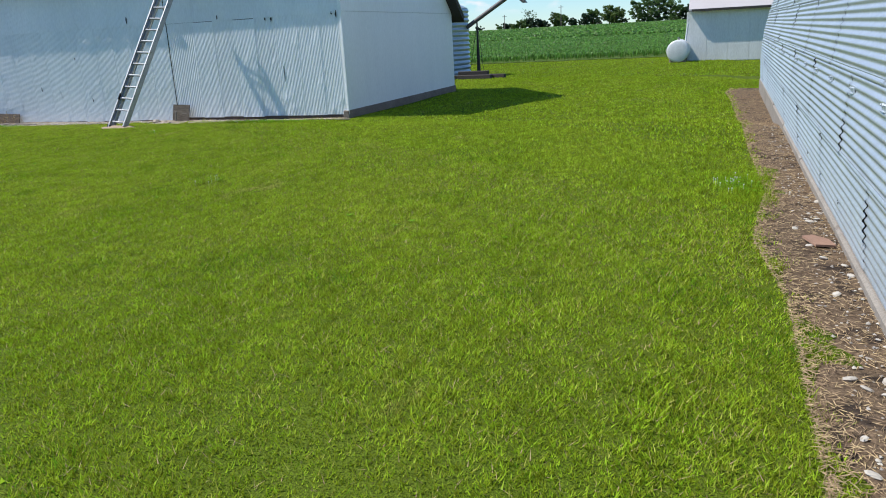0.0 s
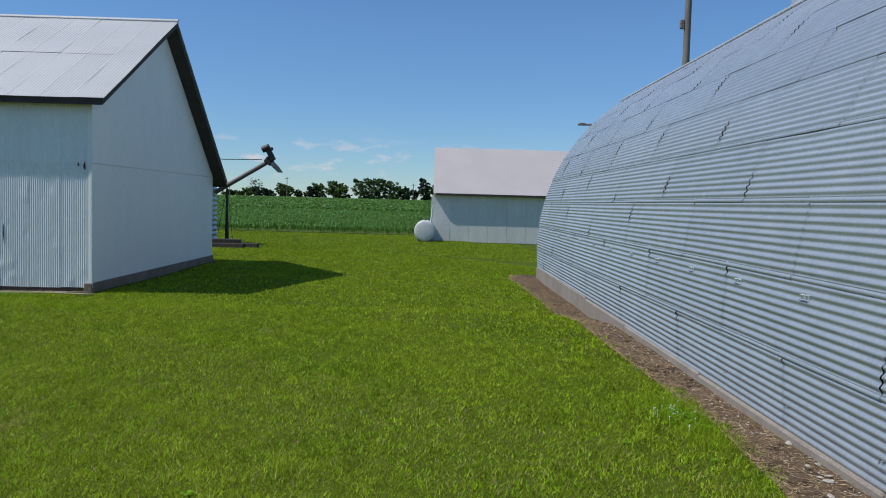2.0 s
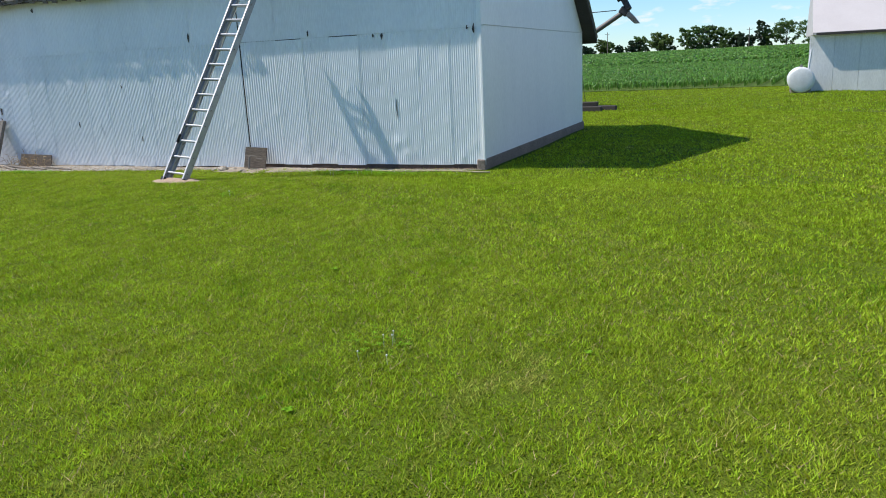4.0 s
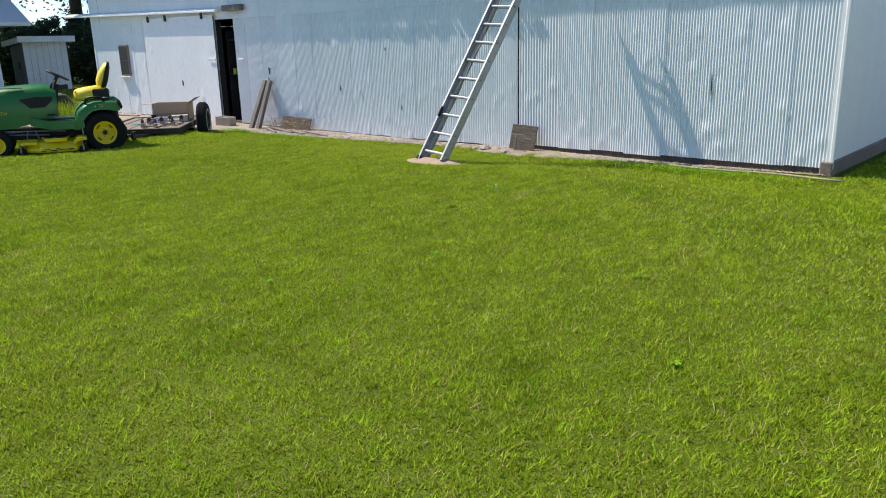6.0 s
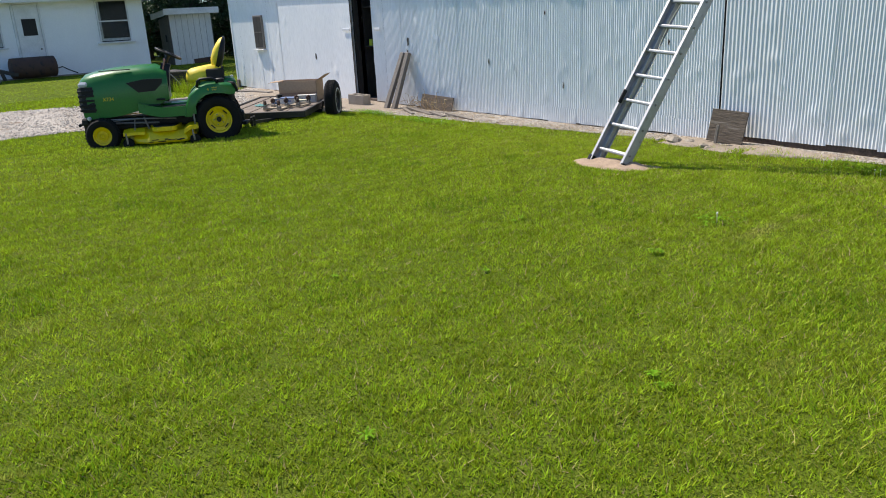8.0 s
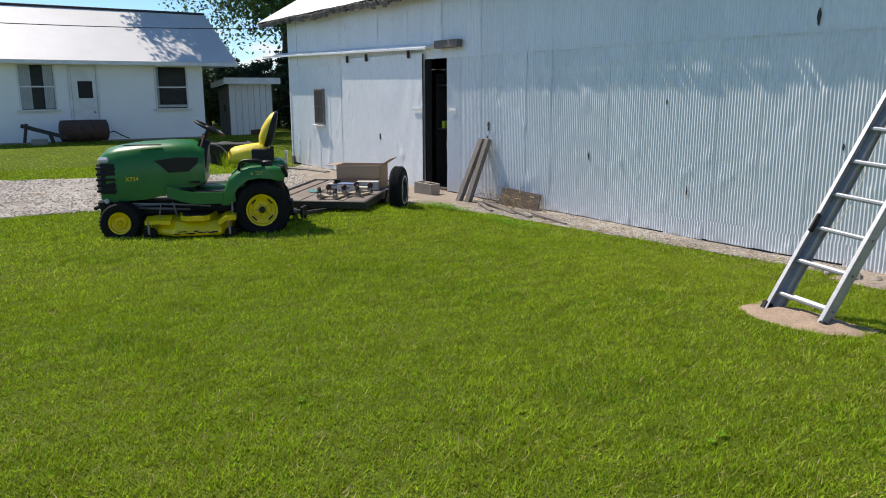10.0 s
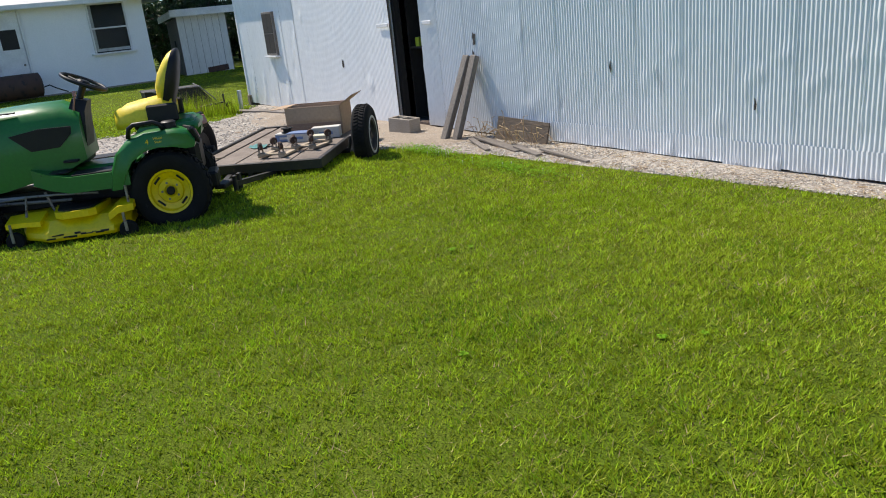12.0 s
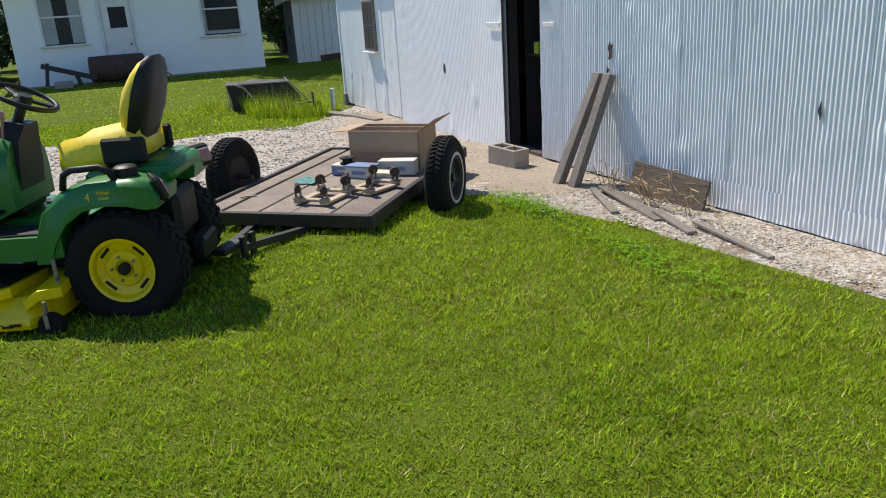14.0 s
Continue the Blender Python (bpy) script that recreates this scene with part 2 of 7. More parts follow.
# ---- mesh tools ----
class Build:
    """Collects faces; every shape may be laid through a matrix."""

    def __init__(self):
        self.v, self.f = [], []

    def add(self, verts, faces, m=None):
        k = len(self.v)
        self.v += [tuple(m @ Vector(p)) for p in verts] if m else [tuple(p) for p in verts]
        self.f += [tuple(k + i for i in q) for q in faces]
        return self

    def box(self, c, s, m=None, bevel=0.0):
        hx, hy, hz = (a / 2 for a in s)
        b = min(bevel, hx * 0.9, hy * 0.9, hz * 0.9)
        if b <= 0:
            vs = [(c[0] + i * hx, c[1] + j * hy, c[2] + k * hz) for i in (-1, 1) for j in (-1, 1) for k in (-1, 1)]
            fs = [(0, 1, 3, 2), (4, 6, 7, 5), (0, 4, 5, 1), (2, 3, 7, 6), (0, 2, 6, 4), (1, 5, 7, 3)]
            return self.add(vs, fs, m)
        vs, idx = [], {}
        for i in (-1, 1):
            for j in (-1, 1):
                for k in (-1, 1):
                    for a in range(3):
                        idx[i, j, k, a] = len(vs)
                        d = [hx - b, hy - b, hz - b]
                        d[a] += b
                        vs.append((c[0] + i * d[0], c[1] + j * d[1], c[2] + k * d[2]))
        fs = []
        for a in range(3):
            for s_ in (-1, 1):
                ring = []
                for p, q in ((-1, -1), (1, -1), (1, 1), (-1, 1)):
                    key = [p, q]
                    key.insert(a, s_)
                    ring.append(idx[(*key, a)])
                fs.append(tuple(ring if (s_ > 0) == (a != 1) else ring[::-1]))
        for a in range(3):
            o1, o2 = [x for x in range(3) if x != a]
            for p in (-1, 1):
                for q in (-1, 1):
                    k0, k1 = [0, 0, 0], [0, 0, 0]
                    k0[a], k1[a] = -1, 1
                    k0[o1] = k1[o1] = p
                    k0[o2] = k1[o2] = q
                    fs.append((idx[(*k0, o1)], idx[(*k1, o1)], idx[(*k1, o2)], idx[(*k0, o2)]))
        for i in (-1, 1):
            for j in (-1, 1):
                for k in (-1, 1):
                    fs.append((idx[i, j, k, 0], idx[i, j, k, 1], idx[i, j, k, 2]))
        return self.add(vs, fs, m)

    def tube(self, pts, r, n=10, caps=True, m=None):
        """A round bar along points; r may be one radius or one for each point."""
        pts = [Vector(p) for p in pts]
        rs = r if isinstance(r, (list, tuple)) else [r] * len(pts)
        vs, fs = [], []
        for i, p in enumerate(pts):
            d = (pts[min(i + 1, len(pts) - 1)] - pts[max(i - 1, 0)]).normalized()
            u = d.orthogonal().normalized() if i == 0 else (u - d * u.dot(d)).normalized()
            w = d.cross(u)
            vs += [p + (u * math.cos(t) + w * math.sin(t)) * rs[i] for t in (2 * math.pi * k / n for k in range(n))]
        for i in range(len(pts) - 1):
            fs += [(i * n + k, i * n + (k + 1) % n, (i + 1) * n + (k + 1) % n, (i + 1) * n + k) for k in range(n)]
        if caps:
            fs += [tuple(reversed(range(n))), tuple((len(pts) - 1) * n + k for k in range(n))]
        return self.add(vs, fs, m)

    def lathe(self, prof, n=32, m=None, close=False, caps=True):
        """Turns (radius, height) pairs round the z axis."""
        vs = [(r * math.cos(2 * math.pi * k / n), r * math.sin(2 * math.pi * k / n), z) for r, z in prof for k in range(n)]
        rows = len(prof)
        fs = []
        for i in range(rows if close else rows - 1):
            j = (i + 1) % rows
            fs += [(i * n + k, i * n + (k + 1) % n, j * n + (k + 1) % n, j * n + k) for k in range(n)]
        if caps and not close:
            fs += [tuple(reversed(range(n))), tuple((rows - 1) * n + k for k in range(n))]
        return self.add(vs, fs, m)

    def prism(self, poly, h, m=None, z0=0.0):
        k = len(poly)
        vs = [(x, y, z0) for x, y in poly] + [(x, y, z0 + h) for x, y in poly]
        fs = [tuple(reversed(range(k))), tuple(range(k, 2 * k))] + [(i, (i + 1) % k, k + (i + 1) % k, k + i) for i in range(k)]
        return self.add(vs, fs, m)

    def grid(self, fn, nu, nv, m=None):
        vs = [fn(i / nu, j / nv) for i in range(nu + 1) for j in range(nv + 1)]
        w = nv + 1
        fs = [(i * w + j, (i + 1) * w + j, (i + 1) * w + j + 1, i * w + j + 1) for i in range(nu) for j in range(nv)]
        return self.add(vs, fs, m)

    def loft(self, rings, m=None, caps=True):
        n = len(rings[0])
        vs = [p for ring in rings for p in ring]
        fs = [(i * n + k, i * n + (k + 1) % n, (i + 1) * n + (k + 1) % n, (i + 1) * n + k) for i in range(len(rings) - 1) for k in range(n)]
        if caps:
            fs += [tuple(reversed(range(n))), tuple((len(rings) - 1) * n + k for k in range(n))]
        return self.add(vs, fs, m)

    def mesh(self, name, smooth=False, fix=False):
        me = bpy.data.meshes.new(name)
        me.from_pydata(self.v, [], self.f)
        if fix:
            bm = bmesh.new()
            bm.from_mesh(me)
            bmesh.ops.recalc_face_normals(bm, faces=bm.faces)
            bm.to_mesh(me)
            bm.free()
        if smooth:
            me.shade_smooth()
            if smooth is not True:
                me.set_sharp_from_angle(angle=radians(smooth))
        return me


def part(name, b, mat, parent=None, label="", smooth=False, kind="", category="", m=None):
    """One mesh object, under a thing or a part where a parent is given."""
    ob = new(name, b if isinstance(b, bpy.types.Mesh) else b.mesh(name, smooth, fix=True))
    if not ob.data.materials:
        ob.data.materials.append(mat)
    ob.parent = parent
    if m is not None:
        ob.matrix_basis = m
    return tagged(ob, label, category, kind=kind)


def thing(name, label, category, group="", m=None, kind=""):
    ob = new(name)
    ob.empty_display_size = 0.2
    if m is not None:
        ob.matrix_basis = m
    return tagged(ob, label, category, group, kind)


def step(t):
    t = min(max(t, 0.0), 1.0)
    return t * t * (3 - 2 * t)


def ground_z(x, y):
    z = -0.03 - 0.17 * step((y - 13.8) / 2.4) * step((x + 38) / 8) + 0.10 * step((-29 - x) / 9) - 0.27 * step((y - 25) / 18) - 0.09 * step((x + 0.3) / 1.2) * step((16 - x) / 6)
    z += 2.9 * step((y - 75) / 290)
    z += 0.012 * math.sin(x * 1.3 + 0.7 * math.sin(y * 0.9)) * math.sin(y * 1.1 + 1.0)
    return z


# ---- ground ----
def steps(near0, near1, fine, far):
    a, v, d = [], near1, fine
    while v < far:
        d *= 1.25
        v += d
        a.append(v)
    b, v, d = [], near0, fine
    while v > -far:
        d *= 1.25
        v -= d
        b.append(v)
    return b[::-1] + [near0 + fine * i for i in range(int((near1 - near0) / fine) + 1)] + a


gx, gy = steps(-46, 6, 0.4, 2600), steps(-6, 56, 0.4, 2600)
gb = Build()
gb.v = [(x, y, ground_z(x, y)) for x in gx for y in gy]
w_ = len(gy)
gb.f = [(i * w_ + j, (i + 1) * w_ + j, (i + 1) * w_ + j + 1, i * w_ + j + 1) for i in range(len(gx) - 1) for j in range(w_ - 1)]
part("ground", gb, LAWN, None, "mown green lawn with paler thin patches", True, "structure", "lawn")


def patch(name, mat, outline, lift, label, category, cell=0.25):
    """A ground patch with a ragged outline, laid just over the lawn."""
    b = Build()
    pts = []
    for i, (x, y) in enumerate(outline):
        x2, y2 = outline[(i + 1) % len(outline)]
        k = max(1, int(math.hypot(x2 - x, y2 - y) / cell))
        for j in range(k):
            px, py = x + (x2 - x) * j / k, y + (y2 - y) * j / k
            q = noise.noise_vector(Vector((px * 1.7, py * 1.7, 3)))
            pts.append((px + q.x * 0.13, py + q.y * 0.13))
    bm = bmesh.new()
    bm.faces.new([bm.verts.new((x, y, 0)) for x, y in pts])
    bm.normal_update()
    bmesh.ops.triangulate(bm, faces=bm.faces, ngon_method="EAR_CLIP")
    for axis in (0, 1):
        lo, hi = min(p[axis] for p in pts), max(p[axis] for p in pts)
        for k in range(1, int((hi - lo) / 0.4)):
            no = [0, 0, 0]
            no[axis] = 1
            co = [0, 0, 0]
            co[axis] = lo + 0.4 * k
            bmesh.ops.bisect_plane(bm, geom=bm.verts[:] + bm.edges[:] + bm.faces[:], plane_co=co, plane_no=no)
    for v in bm.verts:
        v.co.z = ground_z(v.co.x, v.co.y) + (-0.012 if v.is_boundary else lift + 0.012 * noise.noise(v.co * 5))
    bmesh.ops.recalc_face_normals(bm, faces=bm.faces)
    me = bpy.data.meshes.new(name)
    bm.to_mesh(me)
    bm.free()
    if me.polygons[0].normal.z < 0:
        me.flip_normals()
    me.shade_smooth()
    return part(name, me, mat, None, label, kind="structure", category=category)


patch("dirt_strip", DIRT, [(0.45, -4), (0.5, 3), (0.5, 5), (0.34, 6.3), (0.4, 7.2), (0.52, 8.4), (0.42, 11), (0.36, 15.5), (0.22, 20), (0.1, 22), (0.3, 23.9), (3.5, 24.2), (3.5, 23.2), (1.3, 23.0), (1.3, -4)], 0.012, "bare dirt strip with dead grass and stones", "dirt")
patch("gravel_drive", GRAVEL, [(-22.6, 8.0), (-22.3, 10.9), (-21.9, 12.4), (-21.2, 14.2), (-20.9, 15.5), (-19.7, 15.95), (-18.2, 16.15), (-15.6, 16.4), (-13.6, 16.6), (-12.0, 16.5), (-10.0, 16.75), (-8.6, 16.85), (-8.6, 17.3), (-29.6, 17.3), (-28.5, 16.4), (-27.4, 15.6), (-26.7, 15.0), (-26.4, 14.4), (-26.3, 13.2), (-26.8, 12.0), (-27.3, 10.9), (-27.8, 9.8), (-28.8, 8.0), (-30.0, 4.0), (-31, -20), (-23.5, -20)], 0.014, "pale crushed-stone driveway running past the barn", "driveway", 0.4)

patch("worn_earth", SAND_EARTH, [(-27.0, 15.9), (-25.5, 15.3), (-23, 15.3), (-21.2, 15.4), (-20.3, 16.1), (-20.4, 16.7), (-21.5, 16.95), (-28.6, 16.95)], 0.024, "trodden tan earth before the barn door", "earth", 0.3)


# ---- arched steel building ----
QX, QZ, QR, QY0, QY1 = 5.82, 0.6, 4.9, -6.0, 23.2
PITCH = 0.068


LAPS = (0, 0.002, 0.0045, 0.009, 0.04, 0.2, 0.36, 0.52, 0.68, 0.84, 1)


def arch_sheet(seed, length, arc, waves):
    """A curved sheet whose ribs run along y, with its near end sprung a little and a few dents."""
    rng = random.Random(seed)
    nu, nv = waves * 8, 10
    dents = [(rng.random(), rng.random(), rng.uniform(0.06, 0.16), rng.uniform(-0.012, 0.006)) for _ in range(3)]
    lift, sag = rng.uniform(0.006, 0.016), rng.uniform(0, 6)

    def at(u, v):
        v = LAPS[round(v * nv)]
        a = -arc / 2 / QR + u * (arc + 0.045) / QR
        r = QR + 0.0095 * math.sin(2 * math.pi * u * (arc + 0.045) / PITCH) + 0.007 * (1 - u)
        r += 0.004 * (1 - v) + lift * max(0, 1 - v / 0.009) * max(0.0, math.sin(u * 5 + sag) - 0.2)
        for du, dv, w, d in dents:
            r += d * math.exp(-(((u - du) * arc) ** 2 + ((v - dv) * length) ** 2) / (w * w))
        open_edge = max(0.0, math.sin(u * 5 + sag) - 0.35) * 1.2
        y = v * length + max(0, 1 - v / 0.009) * (0.030 * open_edge - 0.03)
        return (-r * math.cos(a), y, r * math.sin(a))

    return Build().grid(at, nu, nv).mesh("sheet", True)


quonset = thing("arched_steel_building", "long arched building of corrugated galvanised sheets on concrete", "building")
sheets = [arch_sheet(k, 2.708, 0.65, 10) for k in range(9)]
for me in sheets:
    me.materials.append(GALV)
rng = random.Random(5)
pitch_deg = math.degrees(0.65 / QR)
for row in range(9):
    off = 5.53 if row % 2 == 0 else 6.87
    k0 = math.floor((QY0 - off) / 2.72)
    for k in range(k0, 12):
        y = off + 2.72 * k
        if y > QY1 - 0.3:
            continue
        a = -4.4 + row * pitch_deg
        s = min(1.0, (QY1 - y) / 2.71)
        m = pose(QX, y, QZ, rng.uniform(-0.05, 0.05), a, 0) @ Matrix.Diagonal((1, s, 1, 1))
        part("sheet", rng.choice(sheets), GALV, quonset, m=m)
# crown sheets, ribs across the arch, lapped over the side sheets
crown = Build()


def crown_at(u, v):
    a = radians(56.5) + u * radians(67)
    r = QR + 0.03 + 0.01 * math.sin(2 * math.pi * v * (QY1 - QY0) / 0.11)
    return (QX - r * math.cos(a), QY0 + v * (QY1 - QY0), QZ + r * math.sin(a))


crown.grid(crown_at, 20, 1600)
part("crown_sheets", crown, GALV, quonset, smooth=True)
for k in range(12):
    y0, y1 = QY0 + 2.44 * k, min(QY0 + 2.44 * (k + 1) - 0.01, QY1)
    part("eave_strip", Build().box((QX - (QR + 0.035) * math.cos(radians(56.5)), (y0 + y1) / 2, QZ + (QR + 0.035) * math.sin(radians(56.5))), (0.05, y1 - y0, 0.035), None, 0.008), ROOF_METAL, quonset)
far_side = Build()
far_side.grid(lambda u, v: (QX - QR * math.cos(radians(122 + 66 * u)), QY0 + v * (QY1 - QY0), QZ + QR * math.sin(radians(122 + 66 * u))), 24, 1)
part("far_side", far_side, GALV, quonset, smooth=True)
for y, flip in ((QY1 - 0.02, 1), (QY0 + 0.02, -1)):
    endw = Build()
    arcp = [(QX - (QR - 0.03) * math.cos(radians(t)), QZ + (QR - 0.03) * math.sin(radians(t))) for t in range(-8, 189, 4)]
    endw.add([(x, y, z) for x, z in arcp] + [(x, y - 0.05 * flip, z) for x, z in arcp],
             [tuple(range(len(arcp))), tuple(reversed(range(len(arcp), 2 * len(arcp))))])
    part("end_wall", endw, GABLE_PAINT, quonset)
rng = random.Random(3)
y = QY0
while y < QY1:
    d = min(rng.uniform(2.2, 3.4), QY1 - y)
    part("footing", Build().box((1.07, y + d / 2, -0.32 + 0.5 * (0.03 + 0.09 * step((y - 6) / 14))), (0.3, d - 0.012, 0.54 + 0.09 * step((y - 6) / 14) + rng.uniform(-0.02, 0.02)), None, 0.02), CONCRETE, quonset)
    y += d
plate = Build()
plate.box((0, 0, 0), (0.012, 0.13, 0.065), None, 0.004)
plate.box((-0.006, 0, -0.028), (0.03, 0.13, 0.008), None, 0.003)
for s in (-0.035, 0.035):
    plate.tube([(-0.004, s, 0.008), (-0.024, s, 0.008)], 0.009, 6)
plate_me = plate.mesh("bracket", False, True)
plate_me.materials.append(GALV)
for k in range(-8, 14):
    part("bracket", plate_me, GALV, quonset, m=pose(QX - QR - 0.012 + 0.03, 5.35 + 1.305 * k, 1.09, 0, rng.uniform(-4, 4), rng.uniform(-4, 4)))
    if k % 2 == 0 or k < 4:
        part("bracket", plate_me, GALV, quonset, m=pose(QX - QR + 0.03, 5.54 + 1.31 * k, 0.14, rng.uniform(60, 110), -5, 0) @ Matrix.Diagonal((1, 0.7, 0.8, 1)))


# ---- barn ----
BX0, BX1, BY0, BY1 = -29.6, -8.66, 16.9, 24.95
EAVE, PEAKY, PEAK, BACK = 3.55, 20.7, 5.93, 2.30


def ribbed(width, height, pitch=0.0419, amp=0.0046, seed=0, dents=4, rows=8):
    """A flat sheet with upright ribs in the xz plane, bulged and dented a little."""
    rng = random.Random(seed)
    ds = [(rng.random() * width, rng.random() ** 1.5 * height, rng.uniform(0.03, 0.09), rng.uniform(-0.016, 0.012)) for _ in range(dents)]
    n = round(width / pitch)

    def at(u, v):
        x, z = u * width, v * height
        y = -amp * math.sin(2 * math.pi * u * n) - 0.004 * u
        for dx, dz, w, d in ds:
            y += d * math.exp(-((x - dx) ** 2 + (z - dz) ** 2) / (w * w))
        y -= 0.006 * max(0, 1 - v * 12) * math.sin(u * 9 + seed)
        return (x, y, z)

    me = Build().grid(at, n * 6, rows).mesh("sheet", True)
    return me


barn = thing("barn", "long white metal-sided barn with a dull steel gable roof", "barn")
low = [ribbed(0.628, 2.50, amp=0.0046, seed=k, rows=34, dents=16) for k in range(9)]
flat_low = [ribbed(0.628, 2.50, amp=0.0014, seed=k + 90, rows=30, dents=9) for k in range(3)]
for me in flat_low:
    me.materials.append(WHITE_METAL)
high = [ribbed(0.628, 1.30, amp=0.0026, seed=k + 20, dents=2, rows=12) for k in range(3)]
for me in low + high:
    me.materials.append(WHITE_METAL)
rng = random.Random(11)
DOOR0, DOOR1, DOORZ = -22.89, -22.17, 2.46
x = BX1
k = 0
while x > BX0 + 0.05:
    wdt = min(0.61, x - BX0)
    if x > -13.74 and x - wdt < -13.74 + 0.3:
        wdt = x + 13.745
    xa, xb = x - wdt, x
    ov = wdt / 0.61 if wdt > 0.6 else wdt / 0.628
    if not (xb <= DOOR1 + 0.02 and xa >= DOOR0 - 0.05) :
        if not (xa < DOOR1 and xb > DOOR0):
            part("sheet", rng.choice(low if xa > -22.3 else flat_low), WHITE_METAL, barn, m=pose(xa, BY0 + rng.uniform(-0.006, 0.0), (-0.16 if xa < -13.8 else -0.10) + rng.uniform(-0.02, 0.015), 0, rng.uniform(-0.2, 0.2), 0) @ Matrix.Diagonal((ov, 1, 1 if xa < -13.8 else 0.966, 1)))
        else:
            for a, b_ in ((max(xa, DOOR1), xb), (xa, min(xb, DOOR0))):
                if b_ - a > 0.03:
                    part("sheet", low[0], WHITE_METAL, barn, m=pose(a, BY0, -0.16) @ Matrix.Diagonal(((b_ - a) / 0.628, 1, 1, 1)))
    part("sheet", rng.choice(high), WHITE_METAL, barn, m=pose(xa, BY0 - 0.012 + rng.uniform(-0.003, 0.003), 2.31, 0, 0, 0) @ Matrix.Diagonal((ov, 1, 1, 1)))
    x -= wdt
    k += 1
    if abs(x + 13.745) < 0.01:
        x = -13.79
skirt = [ribbed(0.628, 0.24, seed=k + 50, dents=2, rows=5) for k in range(3)]
for me in skirt:
    me.materials.append(WHITE_METAL)
for k in range(9):
    part("skirt_sheet", rng.choice(skirt), WHITE_METAL, barn, m=pose(-19.4 + 0.615 * k, BY0 - 0.014, -0.175 + rng.uniform(-0.015, 0.015), 0, rng.uniform(-0.6, 0.6), 0))
# shell behind the sheets, near-black to imitate shade at gaps and doorway
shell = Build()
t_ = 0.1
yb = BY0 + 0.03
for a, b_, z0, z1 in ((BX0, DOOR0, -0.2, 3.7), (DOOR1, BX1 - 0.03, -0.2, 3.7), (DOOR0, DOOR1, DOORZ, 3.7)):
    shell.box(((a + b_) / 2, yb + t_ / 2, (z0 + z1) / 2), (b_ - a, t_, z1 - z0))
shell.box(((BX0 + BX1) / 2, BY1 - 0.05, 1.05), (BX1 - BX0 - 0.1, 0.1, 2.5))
part("frame_wall", shell, UNLIT_BLACK, barn)
# floor coloured near-black as if no daylight reached it
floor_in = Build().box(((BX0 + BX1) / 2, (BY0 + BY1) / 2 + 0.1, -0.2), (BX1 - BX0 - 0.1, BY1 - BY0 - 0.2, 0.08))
part("barn_floor", floor_in, UNLIT_BLACK, barn)
gprof = [(BY0, -0.02), (BY1, -0.02), (BY1, 2.32), (PEAKY, PEAK - 0.1), (BY0, 3.55)]
turn_x = Matrix(((0, 0, 1, 0), (1, 0, 0, 0), (0, 1, 0, 0), (0, 0, 0, 1)))
for x0, nm in ((BX1 - 0.06, "gable_wall"), (BX0 - 0.02, "gable_wall")):
    low_poly = [(BY0 - 0.02, -0.02), (BY1, -0.02), (BY1, 2.3), (BY1 - 0.02, 2.34), (BY0 - 0.02, 2.34)]
    up_poly = [(BY0 - 0.02, 2.345), (BY1 - 0.05, 2.345), (PEAKY, PEAK - 0.12), (BY0 - 0.02, 3.5)]
    part(nm, Build().prism(low_poly, 0.06, Matrix.Translation((x0, 0, 0)) @ turn_x), GABLE_PAINT, barn)
    part(nm, Build().prism(up_poly, 0.075, Matrix.Translation((x0, 0, 0)) @ turn_x), GABLE_PAINT, barn)
foot = Build()
foot.box((BX1 - 0.05, (BY0 + BY1) / 2, -0.25), (0.16, BY1 - BY0 + 0.1, 0.5), None, 0.015)
foot.box((BX0 + 0.05, (BY0 + BY1) / 2, -0.22), (0.16, BY1 - BY0 + 0.1, 0.5), None, 0.015)
foot.box(((BX0 + BX1) / 2, BY1 - 0.05, -0.22), (BX1 - BX0, 0.12, 0.5), None, 0.015)
FOUNDATION = material("earth-stained concrete", (0.235, 0.19, 0.155), 0.95, other=(0.15, 0.115, 0.09), scale=1.8, grain=35, grain_amount=0.35, bump=0.8, spots=(0.33, 0.30, 0.26), spot_scale=4, spot_size=0.64)
part("foundation", foot, FOUNDATION, barn, "stained concrete footing")
part("front_footing", Build().box(((BX1 - 13.9) / 2, BY0 + 0.075, -0.24), (BX1 + 13.9, 0.13, 0.36), None, 0.02), FOOTING, barn, "stained brown footing")
part("front_footing", Build().box(((BX0 - 13.9) / 2, BY0 + 0.085, -0.30), (-13.92 - BX0, 0.12, 0.36), None, 0.02), FOOTING, barn, "stained brown footing")
part("corner_trim", Build().box((BX1 + 0.008, BY0 - 0.018, 1.65), (0.05, 0.03, 3.5), None, 0.008), GABLE_PAINT, barn)


def roof_sheet(width, length, seed):
    n = round(width / 0.068)
    rng = random.Random(seed)
    b0 = rng.uniform(0, 6)

    def at(u, v):
        return (u * width, v * length, 0.0035 * math.sin(2 * math.pi * u * n) + 0.008 * (1 - v) + 0.004 * math.sin(v * 7 + b0))

    me = Build().grid(at, n * 6, 6).mesh("roof_sheet", True)
    me.materials.append(ROOF_METAL)
    return me


